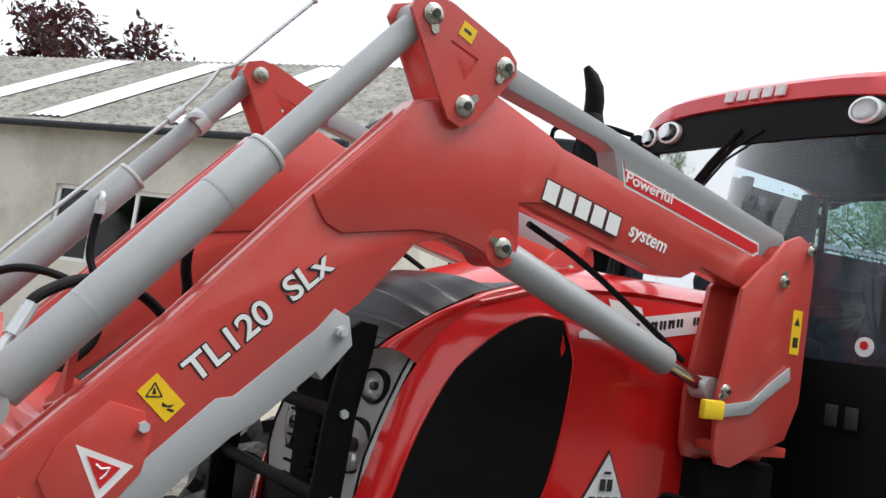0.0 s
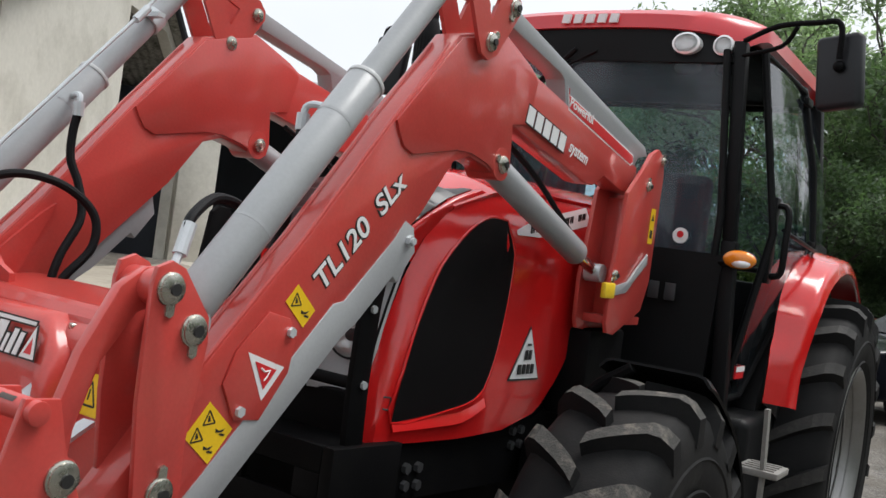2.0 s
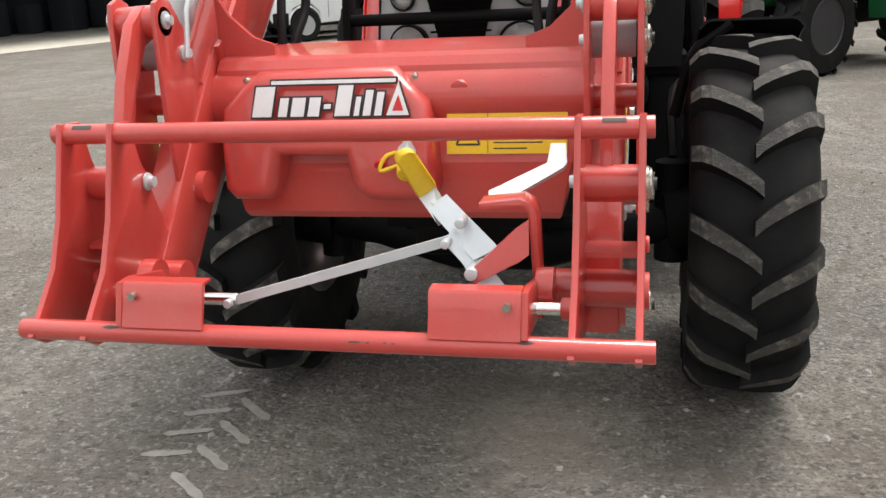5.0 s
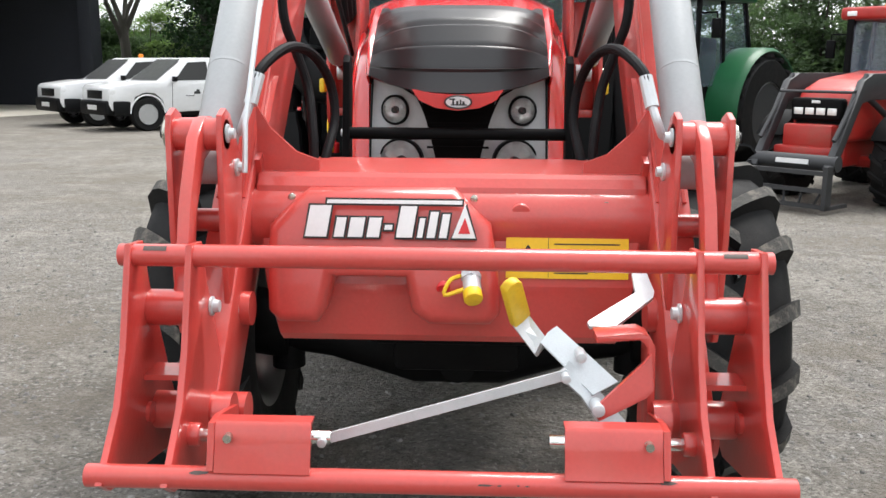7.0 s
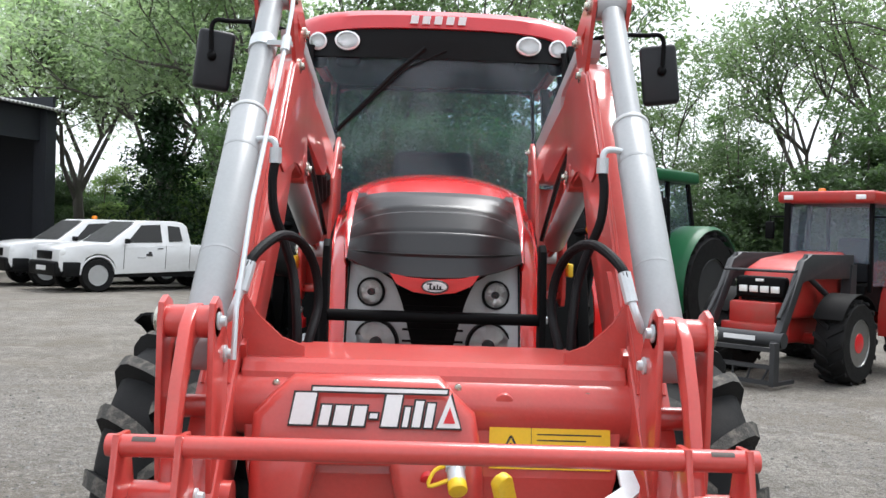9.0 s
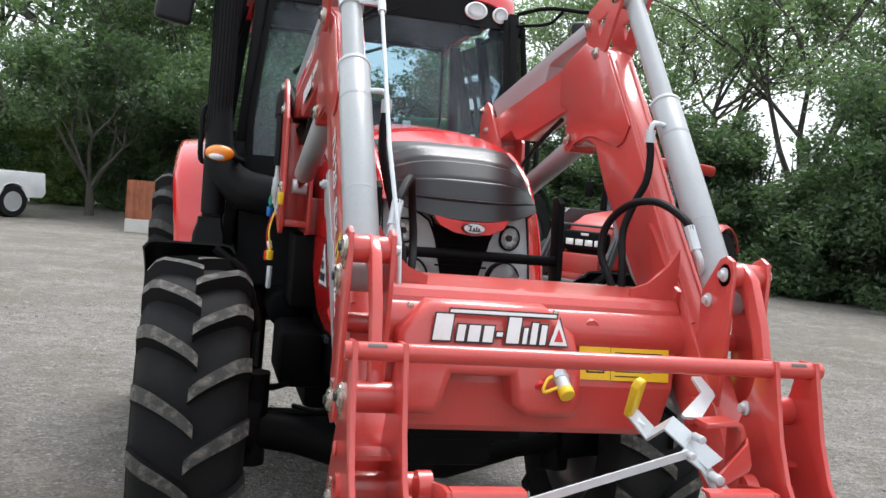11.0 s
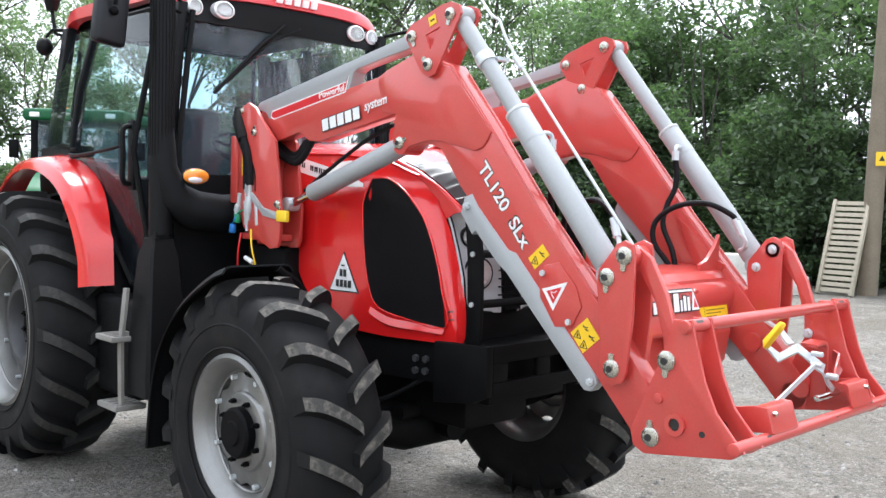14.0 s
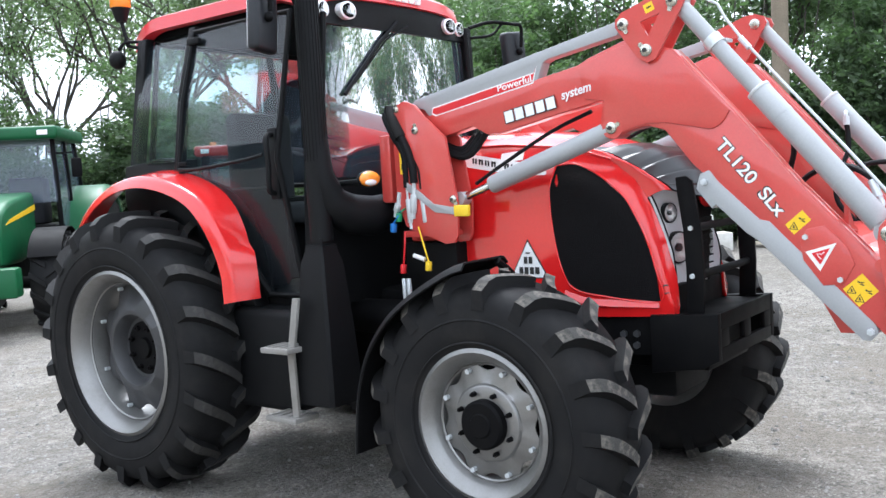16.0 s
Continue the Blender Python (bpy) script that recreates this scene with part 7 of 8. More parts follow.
def tree(name, seed, height, mat_leaf, leaf=0.11, per=55, clump=0.75, label="", spread=0.6, low=0.25):
    rg = np.random.default_rng(seed)
    t = thing(name, label=label, category="tree", group="trees round the yard")
    bm = bmesh.new()
    tips = []
    trunk_h = height * low
    tube(bm, [(0, 0, -0.1), (0.05, 0, trunk_h * 0.5), (0.0, 0.08, trunk_h)], [height * 0.02, height * 0.016, height * 0.013], 10)
    for k in range(5):
        a = 2 * math.pi * k / 5 + rg.uniform(-0.4, 0.4)
        d = Vector((math.cos(a) * spread, math.sin(a) * spread, 1.0)).normalized()
        grow(rg, bm, Vector((0, 0.08, trunk_h * rg.uniform(0.7, 1.0))), d, height * 0.27 * rg.uniform(0.8, 1.15), height * 0.009, 3, tips)
    part("trunk", bm, BARK, t, "grey-brown trunk and limbs")
    cr = leaf_cloud("crown", [tuple(q) for q in tips], [clump * rg.uniform(0.6, 1.3) for q in tips], per, leaf, rg, mat_leaf)
    part("crown", cr, None, t, "loose leafy crown")
    return t


def bush(name, seed, w, d, h, mat_leaf, label, count=420, per=110, leaf=0.068, clump=0.42):
    """A piece of hedge: stems and leaf clumps over an uneven rounded block."""
    rg = np.random.default_rng(seed)
    t = thing(name, label=label, category="hedge", group="hedge along the yard")
    cs = []
    for _ in range(count // 5):
        # a bough: a flat drooping spray of five clumps
        x, y = rg.uniform(-w / 2, w / 2), rg.uniform(-d / 2, d / 2)
        top = h * (0.8 + 0.2 * math.sin(x * 1.3 + seed) + 0.12 * math.sin(x * 3.1 + seed * 2)) * (1 - 0.35 * (2 * y / d) ** 2)
        z = top * rg.uniform(0.02, 1) ** 0.8
        for _ in range(5):
            dx, dy = rg.normal(size=2) * 0.42
            cs.append((x + dx, y + dy, max(0.15, z - 0.35 * (dx * dx + dy * dy) + rg.normal() * 0.08)))
    for _ in range(count // 2):
        # inner filling
        x, y = rg.uniform(-w / 2, w / 2), rg.uniform(-d / 3, d / 3)
        top = h * (0.74 + 0.2 * math.sin(x * 1.3 + seed) + 0.12 * math.sin(x * 3.1 + seed * 2))
        cs.append((x, y, max(0.15, top * rg.uniform(0.0, 1))))
    me = leaf_cloud("foliage", cs, [clump * rg.uniform(0.6, 1.4) for _ in cs], per, leaf, rg, mat_leaf)
    part("foliage", me, None, t, "dense green foliage")
    bm = bmesh.new()
    for _ in range(12):
        x, y = rg.uniform(-w / 2, w / 2), rg.uniform(-d / 3, d / 3)
        hh = h * rg.uniform(0.6, 0.95)
        tube(bm, [(x, y, -0.05), (x + rg.uniform(-0.2, 0.2), y, hh * 0.5), (x + rg.uniform(-0.4, 0.4), y + rg.uniform(-0.3, 0.3), hh)], [0.05, 0.035, 0.012], 6)
    part("stem", bm, BARK, t)
    return t


# hedge along the +x side of the yard
hedges = [bush("hedge", 11, 4.6, 2.6, 6.2, LEAF_B, "tall dense green hedge at the yard's edge"),
          bush("hedge", 12, 4.6, 2.6, 5.4, LEAF_B, "tall dense green hedge at the yard's edge"),
          bush("hedge", 13, 4.6, 2.4, 5.8, LEAF_Y, "tall dense yellow-green hedge of lighter leaves")]
LINE = [(-20.5, 43.0), (-16.5, 41.0), (-12.5, 38.5), (-8.5, 35.0), (-5.5, 31.5), (-2.5, 28.5), (1.0, 25.5), (5.5, 23.0), (9.2, 19.5), (11.8, 15.5), (13.4, 11.5), (14.8, 7.6), (16.2, 4.0), (17.6, 0.2), (19.0, -4.0), (20.0, -8.5), (20.4, -13.0)]
first = [True, True, True]
for k, (x, y) in enumerate(LINE):
    x2, y2 = LINE[min(k + 1, len(LINE) - 1)]
    x1, y1 = LINE[max(k - 1, 0)]
    turn = math.degrees(math.atan2(y2 - y1, x2 - x1))
    j = (2, 1, 2, 2, 2, 0, 0, 1, 0, 1, 0, 1, 0, 1, 1, 0, 1)[k]
    m = pose(x, y, 0, 0, 0, turn + (180 if k % 2 else 0)) @ Matrix.Diagonal((1, 1, 0.85 if 5 < x < 10 else 0.8 if x < -10 else 1.0, 1))
    if first[j]:
        hedges[j].matrix_world = m
        first[j] = False
    else:
        copy_thing(hedges[j], m)

for j, x, y, turn in ((0, 16.2, 9.4, 110), (1, 17.8, 5.6, 105), (0, 14.9, 13.4, 115), (1, 12.9, 17.9, 125), (2, -20.5, 47.0, 160), (2, -16.0, 45.5, 160), (2, -12.0, 43.5, 150), (2, -7.5, 39.5, 140)):
    copy_thing(hedges[j], pose(x, y, 0, 0, 0, turn))

trees = [tree("tree", 21, 12.0, LEAF_A, 0.10, 125, 0.95, "tall ash tree with an airy green crown"),
         tree("tree", 22, 10.5, LEAF_C, 0.09, 105, 1.0, "pale green willow with a thin crown, haze put into its leaf colour", 0.45),
         tree("tree", 23, 9.0, LEAF_B, 0.10, 110, 0.85, "full dark green tree", 0.7, 0.15),
         tree("tree", 24, 10.5, LEAF_A, 0.085, 80, 0.95, "slender green tree with gaps in its crown", 0.45)]
PLACES = [(1, -19.5, 40.0, 1.2), (1, -15.5, 38.0, 1.15), (1, -11.0, 37.0, 1.1), (1, -8.0, 34.0, 1.1), (0, -5.0, 31.0, 0.95), (2, -1.5, 29.0, 1.0), (0, 1.5, 30.0, 1.1), (2, 5.0, 27.0, 0.75), (0, 8.5, 28.0, 0.62), (3, 11.5, 24.5, 0.9),
          (3, 13.5, 22.0, 0.95), (3, 15.5, 19.5, 1.05), (0, 18.0, 16.0, 0.85), (2, 19.0, 11.5, 0.95), (2, 20.5, 6.5, 1.15), (0, 21.5, 2.0, 1.05), (2, 24.0, -5.0, 0.95), (0, 24.0, -12.0, 0.9), (2, -4.0, 24.5, 0.75), (2, 0.2, 22.0, 0.7),
          (0, 14.0, -22.0, 0.9), (2, 4.0, -26.0, 1.0), (0, -8.0, -26.0, 0.9), (2, -18.0, -22.0, 0.9), (2, 21.0, -18.0, 1.0), (0, -27.0, -14.0, 0.9)]
used = set()
for i, (j, x, y, k) in enumerate(PLACES):
    m = pose(x, y, 0, 0, 0, 67 * i)
    ob = trees[j]
    if j in used:
        ob = copy_thing(trees[j], m)
    used.add(j)
    if x < 0 and y > 28:
        k *= 1.18
    ob.matrix_world = m @ Matrix.Diagonal((k, k, k, 1))

conifer = thing("conifer", (-9.6, 30.0, 0), label="dark green bushy evergreen behind the vehicles", category="tree")
rg = np.random.default_rng(31)
cs = [(rg.normal() * 1.6 * (1 - z / 6.4), rg.normal() * 1.6 * (1 - z / 6.4), z) for z in rg.uniform(0.2, 5.9, 120)]
part("foliage", leaf_cloud("foliage", cs, [0.6] * 120, 80, 0.10, rg, LEAF_D), None, conifer)
part("trunk", tube(bmesh.new(), [(0, 0, -0.1), (0, 0, 5.4)], [0.16, 0.04], 8), BARK, conifer)
plum = tree("plum_tree", 41, 6.5, LEAF_P, 0.10, 26, 0.5, "purple-leaved plum tree behind the roof")
for k, (x, y, q) in enumerate(((-36.5, 3.2, 1.45), (-37.0, 6.4, 1.36), (-36.0, 8.8, 1.24))):
    m = pose(x, y, 0, 0, 0, 100 * k) @ Matrix.Diagonal((q, q, q, 1))
    if k:
        copy_thing(plum, m)
    else:
        plum.matrix_world = m

# ---------- white farm building with an asbestos-cement roof ----------
RENDER = shade("off_white_render", (0.64, 0.615, 0.55), 0.9, vary=0.08, scale=0.8, bump=0.2, bump_scale=60, dirt=(0.3, 0.28, 0.23), dirt_amount=0.55, dirt_scale=0.5)
ROOFING = shade("weathered_cement_sheet", (0.26, 0.25, 0.225), 0.95, vary=0.5, scale=1.6, bump=0.5, bump_scale=14, dirt=(0.055, 0.06, 0.035), dirt_amount=0.95, dirt_scale=5)
# black boards; also the painted shade behind doorway and window
DARKBOARD_SHADE = shade("black_weatherboard_and_shade", (0.022, 0.025, 0.033), 0.8, vary=0.3, scale=2)
ROOFLIGHT = shade("white_rooflight_sheet", (0.75, 0.77, 0.78), 0.5, vary=0.08)
CONCRETE = shade("sandy_concrete", (0.36, 0.32, 0.26), 0.95, vary=0.15, scale=0.7, bump=0.2, bump_scale=50, dirt=(0.2, 0.18, 0.15), dirt_amount=0.5, dirt_scale=1.2)
K1, K2, KL = Vector((-13.03, 6.05)), Vector((-19.3, 15.57)), Vector((-26.8, -3.0))
KB = KL + (K2 - K1)
EAVE, RIDGE = 4.75, 7.7
house = thing("farm_building", label="long off-white rendered farm building with a mossy grey sheet roof", category="building")


def wall_panel(name, a, b, z0, z1, thick, openings, material, parent, label=""):
    """A wall from a to b with openings (along0, along1, z0, z1) cut through."""
    d = (b - a).normalized()
    n = Vector((d.y, -d.x))
    L = (b - a).length
    us = sorted({0, L, *[o[0] for o in openings], *[o[1] for o in openings]})
    zs = sorted({z0, z1, *[o[2] for o in openings], *[o[3] for o in openings]})
    bm = bmesh.new()
    for u0, u1 in zip(us, us[1:]):
        for w0, w1 in zip(zs, zs[1:]):
            if any(o[0] <= (u0 + u1) / 2 <= o[1] and o[2] <= (w0 + w1) / 2 <= o[3] for o in openings):
                continue
            p, q = a + d * u0, a + d * u1
            vs = [[bm.verts.new((*(c + n * off), z)) for c, z in ((p, w0), (q, w0), (q, w1), (p, w1))] for off in (0, -thick)]
            bm.faces.new(vs[0]), bm.faces.new(vs[1][::-1])
            for i in range(4):
                bm.faces.new((vs[0][i], vs[1][i], vs[1][(i + 1) % 4], vs[0][(i + 1) % 4]))
    bmesh.ops.remove_doubles(bm, verts=bm.verts[:], dist=1e-4)
    return part(name, bm, material, parent, label)


WL = (KL - K1).length
front = wall_panel("front_wall", K1, KL, 0, EAVE, -0.3, [(3.55, 6.75, 1.75, 3.35)], RENDER, house, "off-white rendered wall")
dW = (KL - K1).normalized()
nW = Vector((dW.y, -dW.x))
if nW.dot(-K1) < 0:
    nW = -nW
win = part("window_frame", box(bmesh.new(), (0, -0.04, 0), (2.8, 0.04, 0.07)), WHITE, house, "white window frame with dark panes")
bm = bmesh.new()
MW = frame_of((*(K1 + dW * 3.55 - nW * 0.12), 1.75), (dW.x, dW.y, 0), (0, 0, 1))
inw = -1 if MW.to_3x3().col[2].xy.dot(nW) > 0 else 1
for x0, y0, x1, y1 in ((0, 0, 3.2, 0.08), (0, 1.52, 3.2, 1.6), (0, 0, 0.08, 1.6), (3.12, 0, 3.2, 1.6), (1.02, 0, 1.1, 1.6), (2.1, 0, 2.18, 1.6)):
    box(bm, (x0, y0, -0.05), (x1, y1, 0.05), MW)
win.data = mesh_of("window_frame", bm, WHITE)
bm = bmesh.new()
box(bm, (0, 0, -0.01), (3.2, 1.6, 0.0), MW)
part("pane", bm, CARGLASS, win)
# dark board behind the panes, put there for the unlit room
bm = bmesh.new()
box(bm, (-0.3, -0.3, inw * 0.5), (3.5, 1.9, inw * 0.6), MW)
part("inside_shade", bm, DARKBOARD_SHADE, house)
# gable end with two small openings
bm = bmesh.new()
gm = (K1 + K2) / 2
dg = (K2 - K1).normalized()
ng = Vector((dg.y, -dg.x))
GW = (K2 - K1).length


def under_roof(u):
    return EAVE + (RIDGE - EAVE) * (1 - abs(2 * u / GW - 1))


# the wall round a tall dark opening that reaches almost to the far corner
OPEN0, OPEN1, OPENZ = 5.85, 10.9, 5.95
for pts in ([(0, 0), (OPEN0, 0), (OPEN0, under_roof(OPEN0)), (GW / 2, RIDGE), (0, EAVE)], [(OPEN0, OPENZ), (8.6, OPENZ), (OPEN1, under_roof(OPEN1) - 0.28), (OPEN1, under_roof(OPEN1)), (OPEN0, under_roof(OPEN0))], [(OPEN1, 0), (GW, 0), (GW, EAVE), (OPEN1, under_roof(OPEN1))]):
    A = [bm.verts.new((*(K1 + dg * u), z)) for u, z in pts]
    B = [bm.verts.new((*(K1 + dg * u - ng * 0.3), z)) for u, z in pts]
    bm.faces.new(A), bm.faces.new(B[::-1])
    for i in range(len(pts)):
        bm.faces.new((A[i], B[i], B[(i + 1) % len(pts)], A[(i + 1) % len(pts)]))
part("gable_wall", bm, RENDER, house, "off-white gable wall with flaking patches")
# dark sheets behind the opening paint the shade of the doorway
inside = wall_panel("inside_shade", K1 + dg * (OPEN0 - 0.3) - ng * 2.0, K1 + dg * (OPEN1 + 0.3) - ng * 2.0, 0, EAVE, 0.1, [], DARKBOARD_SHADE, house, "dark sheet for the shade inside the doorway")
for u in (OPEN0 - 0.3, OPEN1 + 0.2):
    wall_panel("inner_side", K1 + dg * u - ng * 0.3, K1 + dg * u - ng * 2.0, 0, EAVE, 0.1, [], DARKBOARD_SHADE, house)
# roof slopes of corrugated sheets
rl = (KL - K1).normalized()
for side, (e0, e1) in enumerate(((K1, KL), (K2, KB))):
    g0, g1 = gm, (KL + KB) / 2
    out = (e0 - g0).normalized()

    def slope(u, v, e0=e0, e1=e1, g0=g0, g1=g1, out=out):
        a = e0 + (e1 - e0) * u - rl * 0.25 * (1 - u)
        b = g0 + (g1 - g0) * u - rl * 0.25 * (1 - u)
        p = b + (a + out * 0.35 - b) * v
        z = RIDGE + 0.1 - (RIDGE - EAVE + 0.25) * v
        return (p.x, p.y, z + 0.018 * math.sin(u * 2 * math.pi * 75))
    bm = bmesh.new()
    sheet(bm, slope, 300, 3, 0.02)
    part("roof_slope", bm, ROOFING, house, "grey corrugated cement roof with moss")
    if side == 0:
        for u0, u1 in ((0.2, 0.26), (0.42, 0.48), (0.62, 0.68)):
            bm = bmesh.new()
            sheet(bm, lambda u, v, u0=u0, u1=u1: (lambda q: (q[0], q[1], q[2] + 0.05))(slope(u0 + (u1 - u0) * u, 0.06 + 0.9 * v)), 24, 2, 0.01)
            part("rooflight", bm, ROOFLIGHT, house, "white translucent rooflight sheet")
bm = bmesh.new()
gut = [(*(K1 + nW * 0.40 - dW * 0.3), EAVE - 0.22), (*(KL + nW * 0.40), EAVE - 0.22)]
tube(bm, gut, 0.075, 10)
tube(bm, [(*(K1 + nW * 0.40 - dW * 0.1), EAVE - 0.24), (*(K1 + nW * 0.08 + dW * 0.15), EAVE - 0.6), (*(K1 + nW * 0.08 + dW * 0.15), 0.05)], 0.05, 10)
part("gutter", bm, DARKBOARD_SHADE, house, "dark gutter and downpipe")
bm = bmesh.new()
tube(bm, [(*(gm + ng * 0.32), RIDGE + 0.12), (*(K1 + ng * 0.32 + (K1 - gm).normalized() * 0.3), EAVE - 0.1)], 0.09, 6)
tube(bm, [(*(gm + ng * 0.32), RIDGE + 0.12), (*(K2 + ng * 0.32), EAVE + 0.0)], 0.09, 6)
part("barge_board", bm, DARKBOARD_SHADE, house)
wall_panel("back_wall", K2, KB, 0, EAVE, 0.3, [], RENDER, house)
wall_panel("end_wall", KB, KL, 0, EAVE, 0.3, [], RENDER, house)

# open-fronted dark barn beyond it
barn = thing("open_barn", label="black open-fronted barn with pale pillars", category="barn")
P0, P1 = Vector((-19.2, 15.2)), Vector((-14.0, 31.5))
db = (P1 - P0).normalized()
nb = Vector((-db.y, db.x))
BH = 5.7
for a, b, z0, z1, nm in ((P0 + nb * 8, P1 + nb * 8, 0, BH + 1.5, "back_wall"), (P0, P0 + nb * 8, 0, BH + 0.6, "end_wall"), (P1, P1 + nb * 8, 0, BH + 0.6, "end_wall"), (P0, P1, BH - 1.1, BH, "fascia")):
    wall_panel(nm, a, b, z0, z1, 0.15, [], DARKBOARD_SHADE, barn)
for k, u in enumerate((0.68, 16.6)):
    c = P0 + db * u
    bm = bmesh.new()
    w = 0.58 if k == 0 else 0.27
    box(bm, (-w, -0.27, 0), (w, 0.27, BH), Matrix.Translation((c.x, c.y, 0)) @ pose(0, 0, 0, 0, 0, math.degrees(math.atan2(db.y, db.x))), bevel=0.01)
    part("pillar", bm, RENDER if k < 1 else DARKBOARD_SHADE, barn, "pale rendered pillar" if k < 1 else "dark timber pillar")
bm = bmesh.new()


def barn_roof(u, v):
    p = P0 - db * 0.3 + (P1 - P0 + db * 0.6) * u - nb * 0.6 + nb * 9.2 * v
    return (p.x, p.y, BH + 0.05 + 1.7 * v + 0.035 * math.sin(u * 2 * math.pi * 90))


sheet(bm, barn_roof, 360, 2, 0.03)
SHEETING = shade("weathered_galvanised_sheet", (0.40, 0.41, 0.40), 0.6, metal=0.2, vary=0.2, scale=1.2, dirt=(0.2, 0.19, 0.16), dirt_amount=0.5, dirt_scale=1.5)
part("roof", bm, SHEETING, barn, "pale grey corrugated sheet roof")
rgb = random.Random(4)
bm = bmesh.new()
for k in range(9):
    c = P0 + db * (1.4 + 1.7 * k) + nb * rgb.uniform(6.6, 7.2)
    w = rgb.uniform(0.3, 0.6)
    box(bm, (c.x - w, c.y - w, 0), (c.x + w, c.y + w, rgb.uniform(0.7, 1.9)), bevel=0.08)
pieces("stored_crate", bm, DARKBOARD_SHADE, barn, "dark crate stacked in the shade")
bm = bmesh.new()
prism(bm, [tuple(p) for p in (P0 - nb * 2.2, P0 + nb * 7.9, P1 + nb * 7.9, P1 - nb * 2.2)], 0.0, 0.01, "z")
# concrete made paler than the apron, painting in daylight under the roof
part("barn_floor", bm, shade("lit_concrete", (0.56, 0.52, 0.45), 0.9, vary=0.15, scale=0.8, dirt=(0.4, 0.36, 0.3), dirt_amount=0.5, dirt_scale=1.5), barn, "concrete floor with daylight put into its pale colour")
bm = bmesh.new()
APR = [(-5.6, 3.4), (-12.1, 9.0), (-14.2, 12.0), (-18.5, 16.0), (-14.2, 8.0), (-24.0, -2.6), (-18.0, -9.0), (-9.0, -3.0)]
prism(bm, APR, 0.0, 0.006, "z")
solid("concrete_apron", bm, CONCRETE, "sandy worn concrete apron before the building", "pavement", "structure")


# ---------- parked vehicles and yard clutter ----------
WHITEPAINT = shade("white_van_paint", (0.78, 0.79, 0.8), 0.25, vary=0.04, coat=0.5, dirt=(0.45, 0.42, 0.38), dirt_amount=0.25, dirt_scale=1.5)
ALLOY = shade("bright_alloy_wheel", (0.55, 0.56, 0.57), 0.32, metal=0.5, vary=0.06)
DARKCAR = shade("dark_blue_black_car_paint", (0.008, 0.009, 0.013), 0.22, vary=0.1, coat=0.4, spec=0.3)
DARKSTEEL = shade("dark_grey_loader_paint", (0.03, 0.031, 0.034), 0.5, vary=0.15)
TIMBER = shade("weathered_pole_timber", (0.2, 0.165, 0.12), 0.9, vary=0.25, scale=3, bump=0.5, bump_scale=25)
BLOCKWHITE = shade("white_painted_block", (0.62, 0.61, 0.57), 0.85, vary=0.1, scale=3, dirt=(0.35, 0.33, 0.28), dirt_amount=0.5, dirt_scale=3)
RUST = shade("rusty_sheet", (0.35, 0.13, 0.07), 0.85, vary=0.25, scale=3, dirt=(0.2, 0.07, 0.04), dirt_amount=0.7, dirt_scale=4)


def road_wheel(parent, x, y, r, w, s, rim=RIM, lug=False, cap=None):
    bm = bmesh.new()
    h = w / 2
    k = 0.62 if not lug else 0.58
    lathe(bm, [(r * k, -h), (r * 0.93, -h), (r, -h * 0.7), (r, h * 0.7), (r * 0.93, h), (r * k, h)], (x, y, r), "x", 36, closed=True)
    ty = part("wheel", bm, RUBBER, parent, "black tyre on a steel rim")
    if lug:
        bm = bmesh.new()
        for side in (-1, 1):
            for j in range(16):
                th = 2 * math.pi * (j + 0.5 * (side > 0)) / 16
                rows = []
                for u in (0, 0.5, 1.0):
                    t = th + 0.22 * u
                    rows.append([bm.verts.new((x + side * h * (0.02 + 0.96 * u), y - q * math.cos(t + e), r + q * math.sin(t + e))) for e, q in ((-0.07, r * 0.985), (-0.05, r * 1.05), (0.05, r * 1.05), (0.07, r * 0.985))])
                for A, B in zip(rows, rows[1:]):
                    for i in range(3):
                        bm.faces.new((A[i], A[i + 1], B[i + 1], B[i]))
                bm.faces.new(rows[0]), bm.faces.new(rows[-1])
        tagged(part("tread", bm, RUBBER, ty, "chevron tread"), kind="stuff")
    bm = bmesh.new()
    lathe(bm, [(r * k * 1.02, s * h * 0.9), (r * k * 0.96, s * h * 0.98), (r * k * 0.88, s * h * 0.7), (r * k * 0.5, s * h * 0.45), (r * 0.16, s * h * 0.62), (0, s * h * 0.66)], (x, y, r), "x", 28)
    part("rim", bm, rim, ty)
    if cap:
        part("hub", cyl(bmesh.new(), (x + s * h * 0.4, y, r), (x + s * h * 0.95, y, r), r * 0.24, 16, bevel=0.01), cap, ty)
    else:
        bm = bmesh.new()
        for j in range(6):
            a = 2 * math.pi * j / 6
            cyl(bm, (x + s * h * 0.55, y + r * 0.4 * math.cos(a), r + r * 0.4 * math.sin(a)), (x + s * h * 0.62, y + r * 0.4 * math.cos(a), r + r * 0.4 * math.sin(a)), r * 0.125, 10)
        pieces("rim_opening", bm, INK, ty)


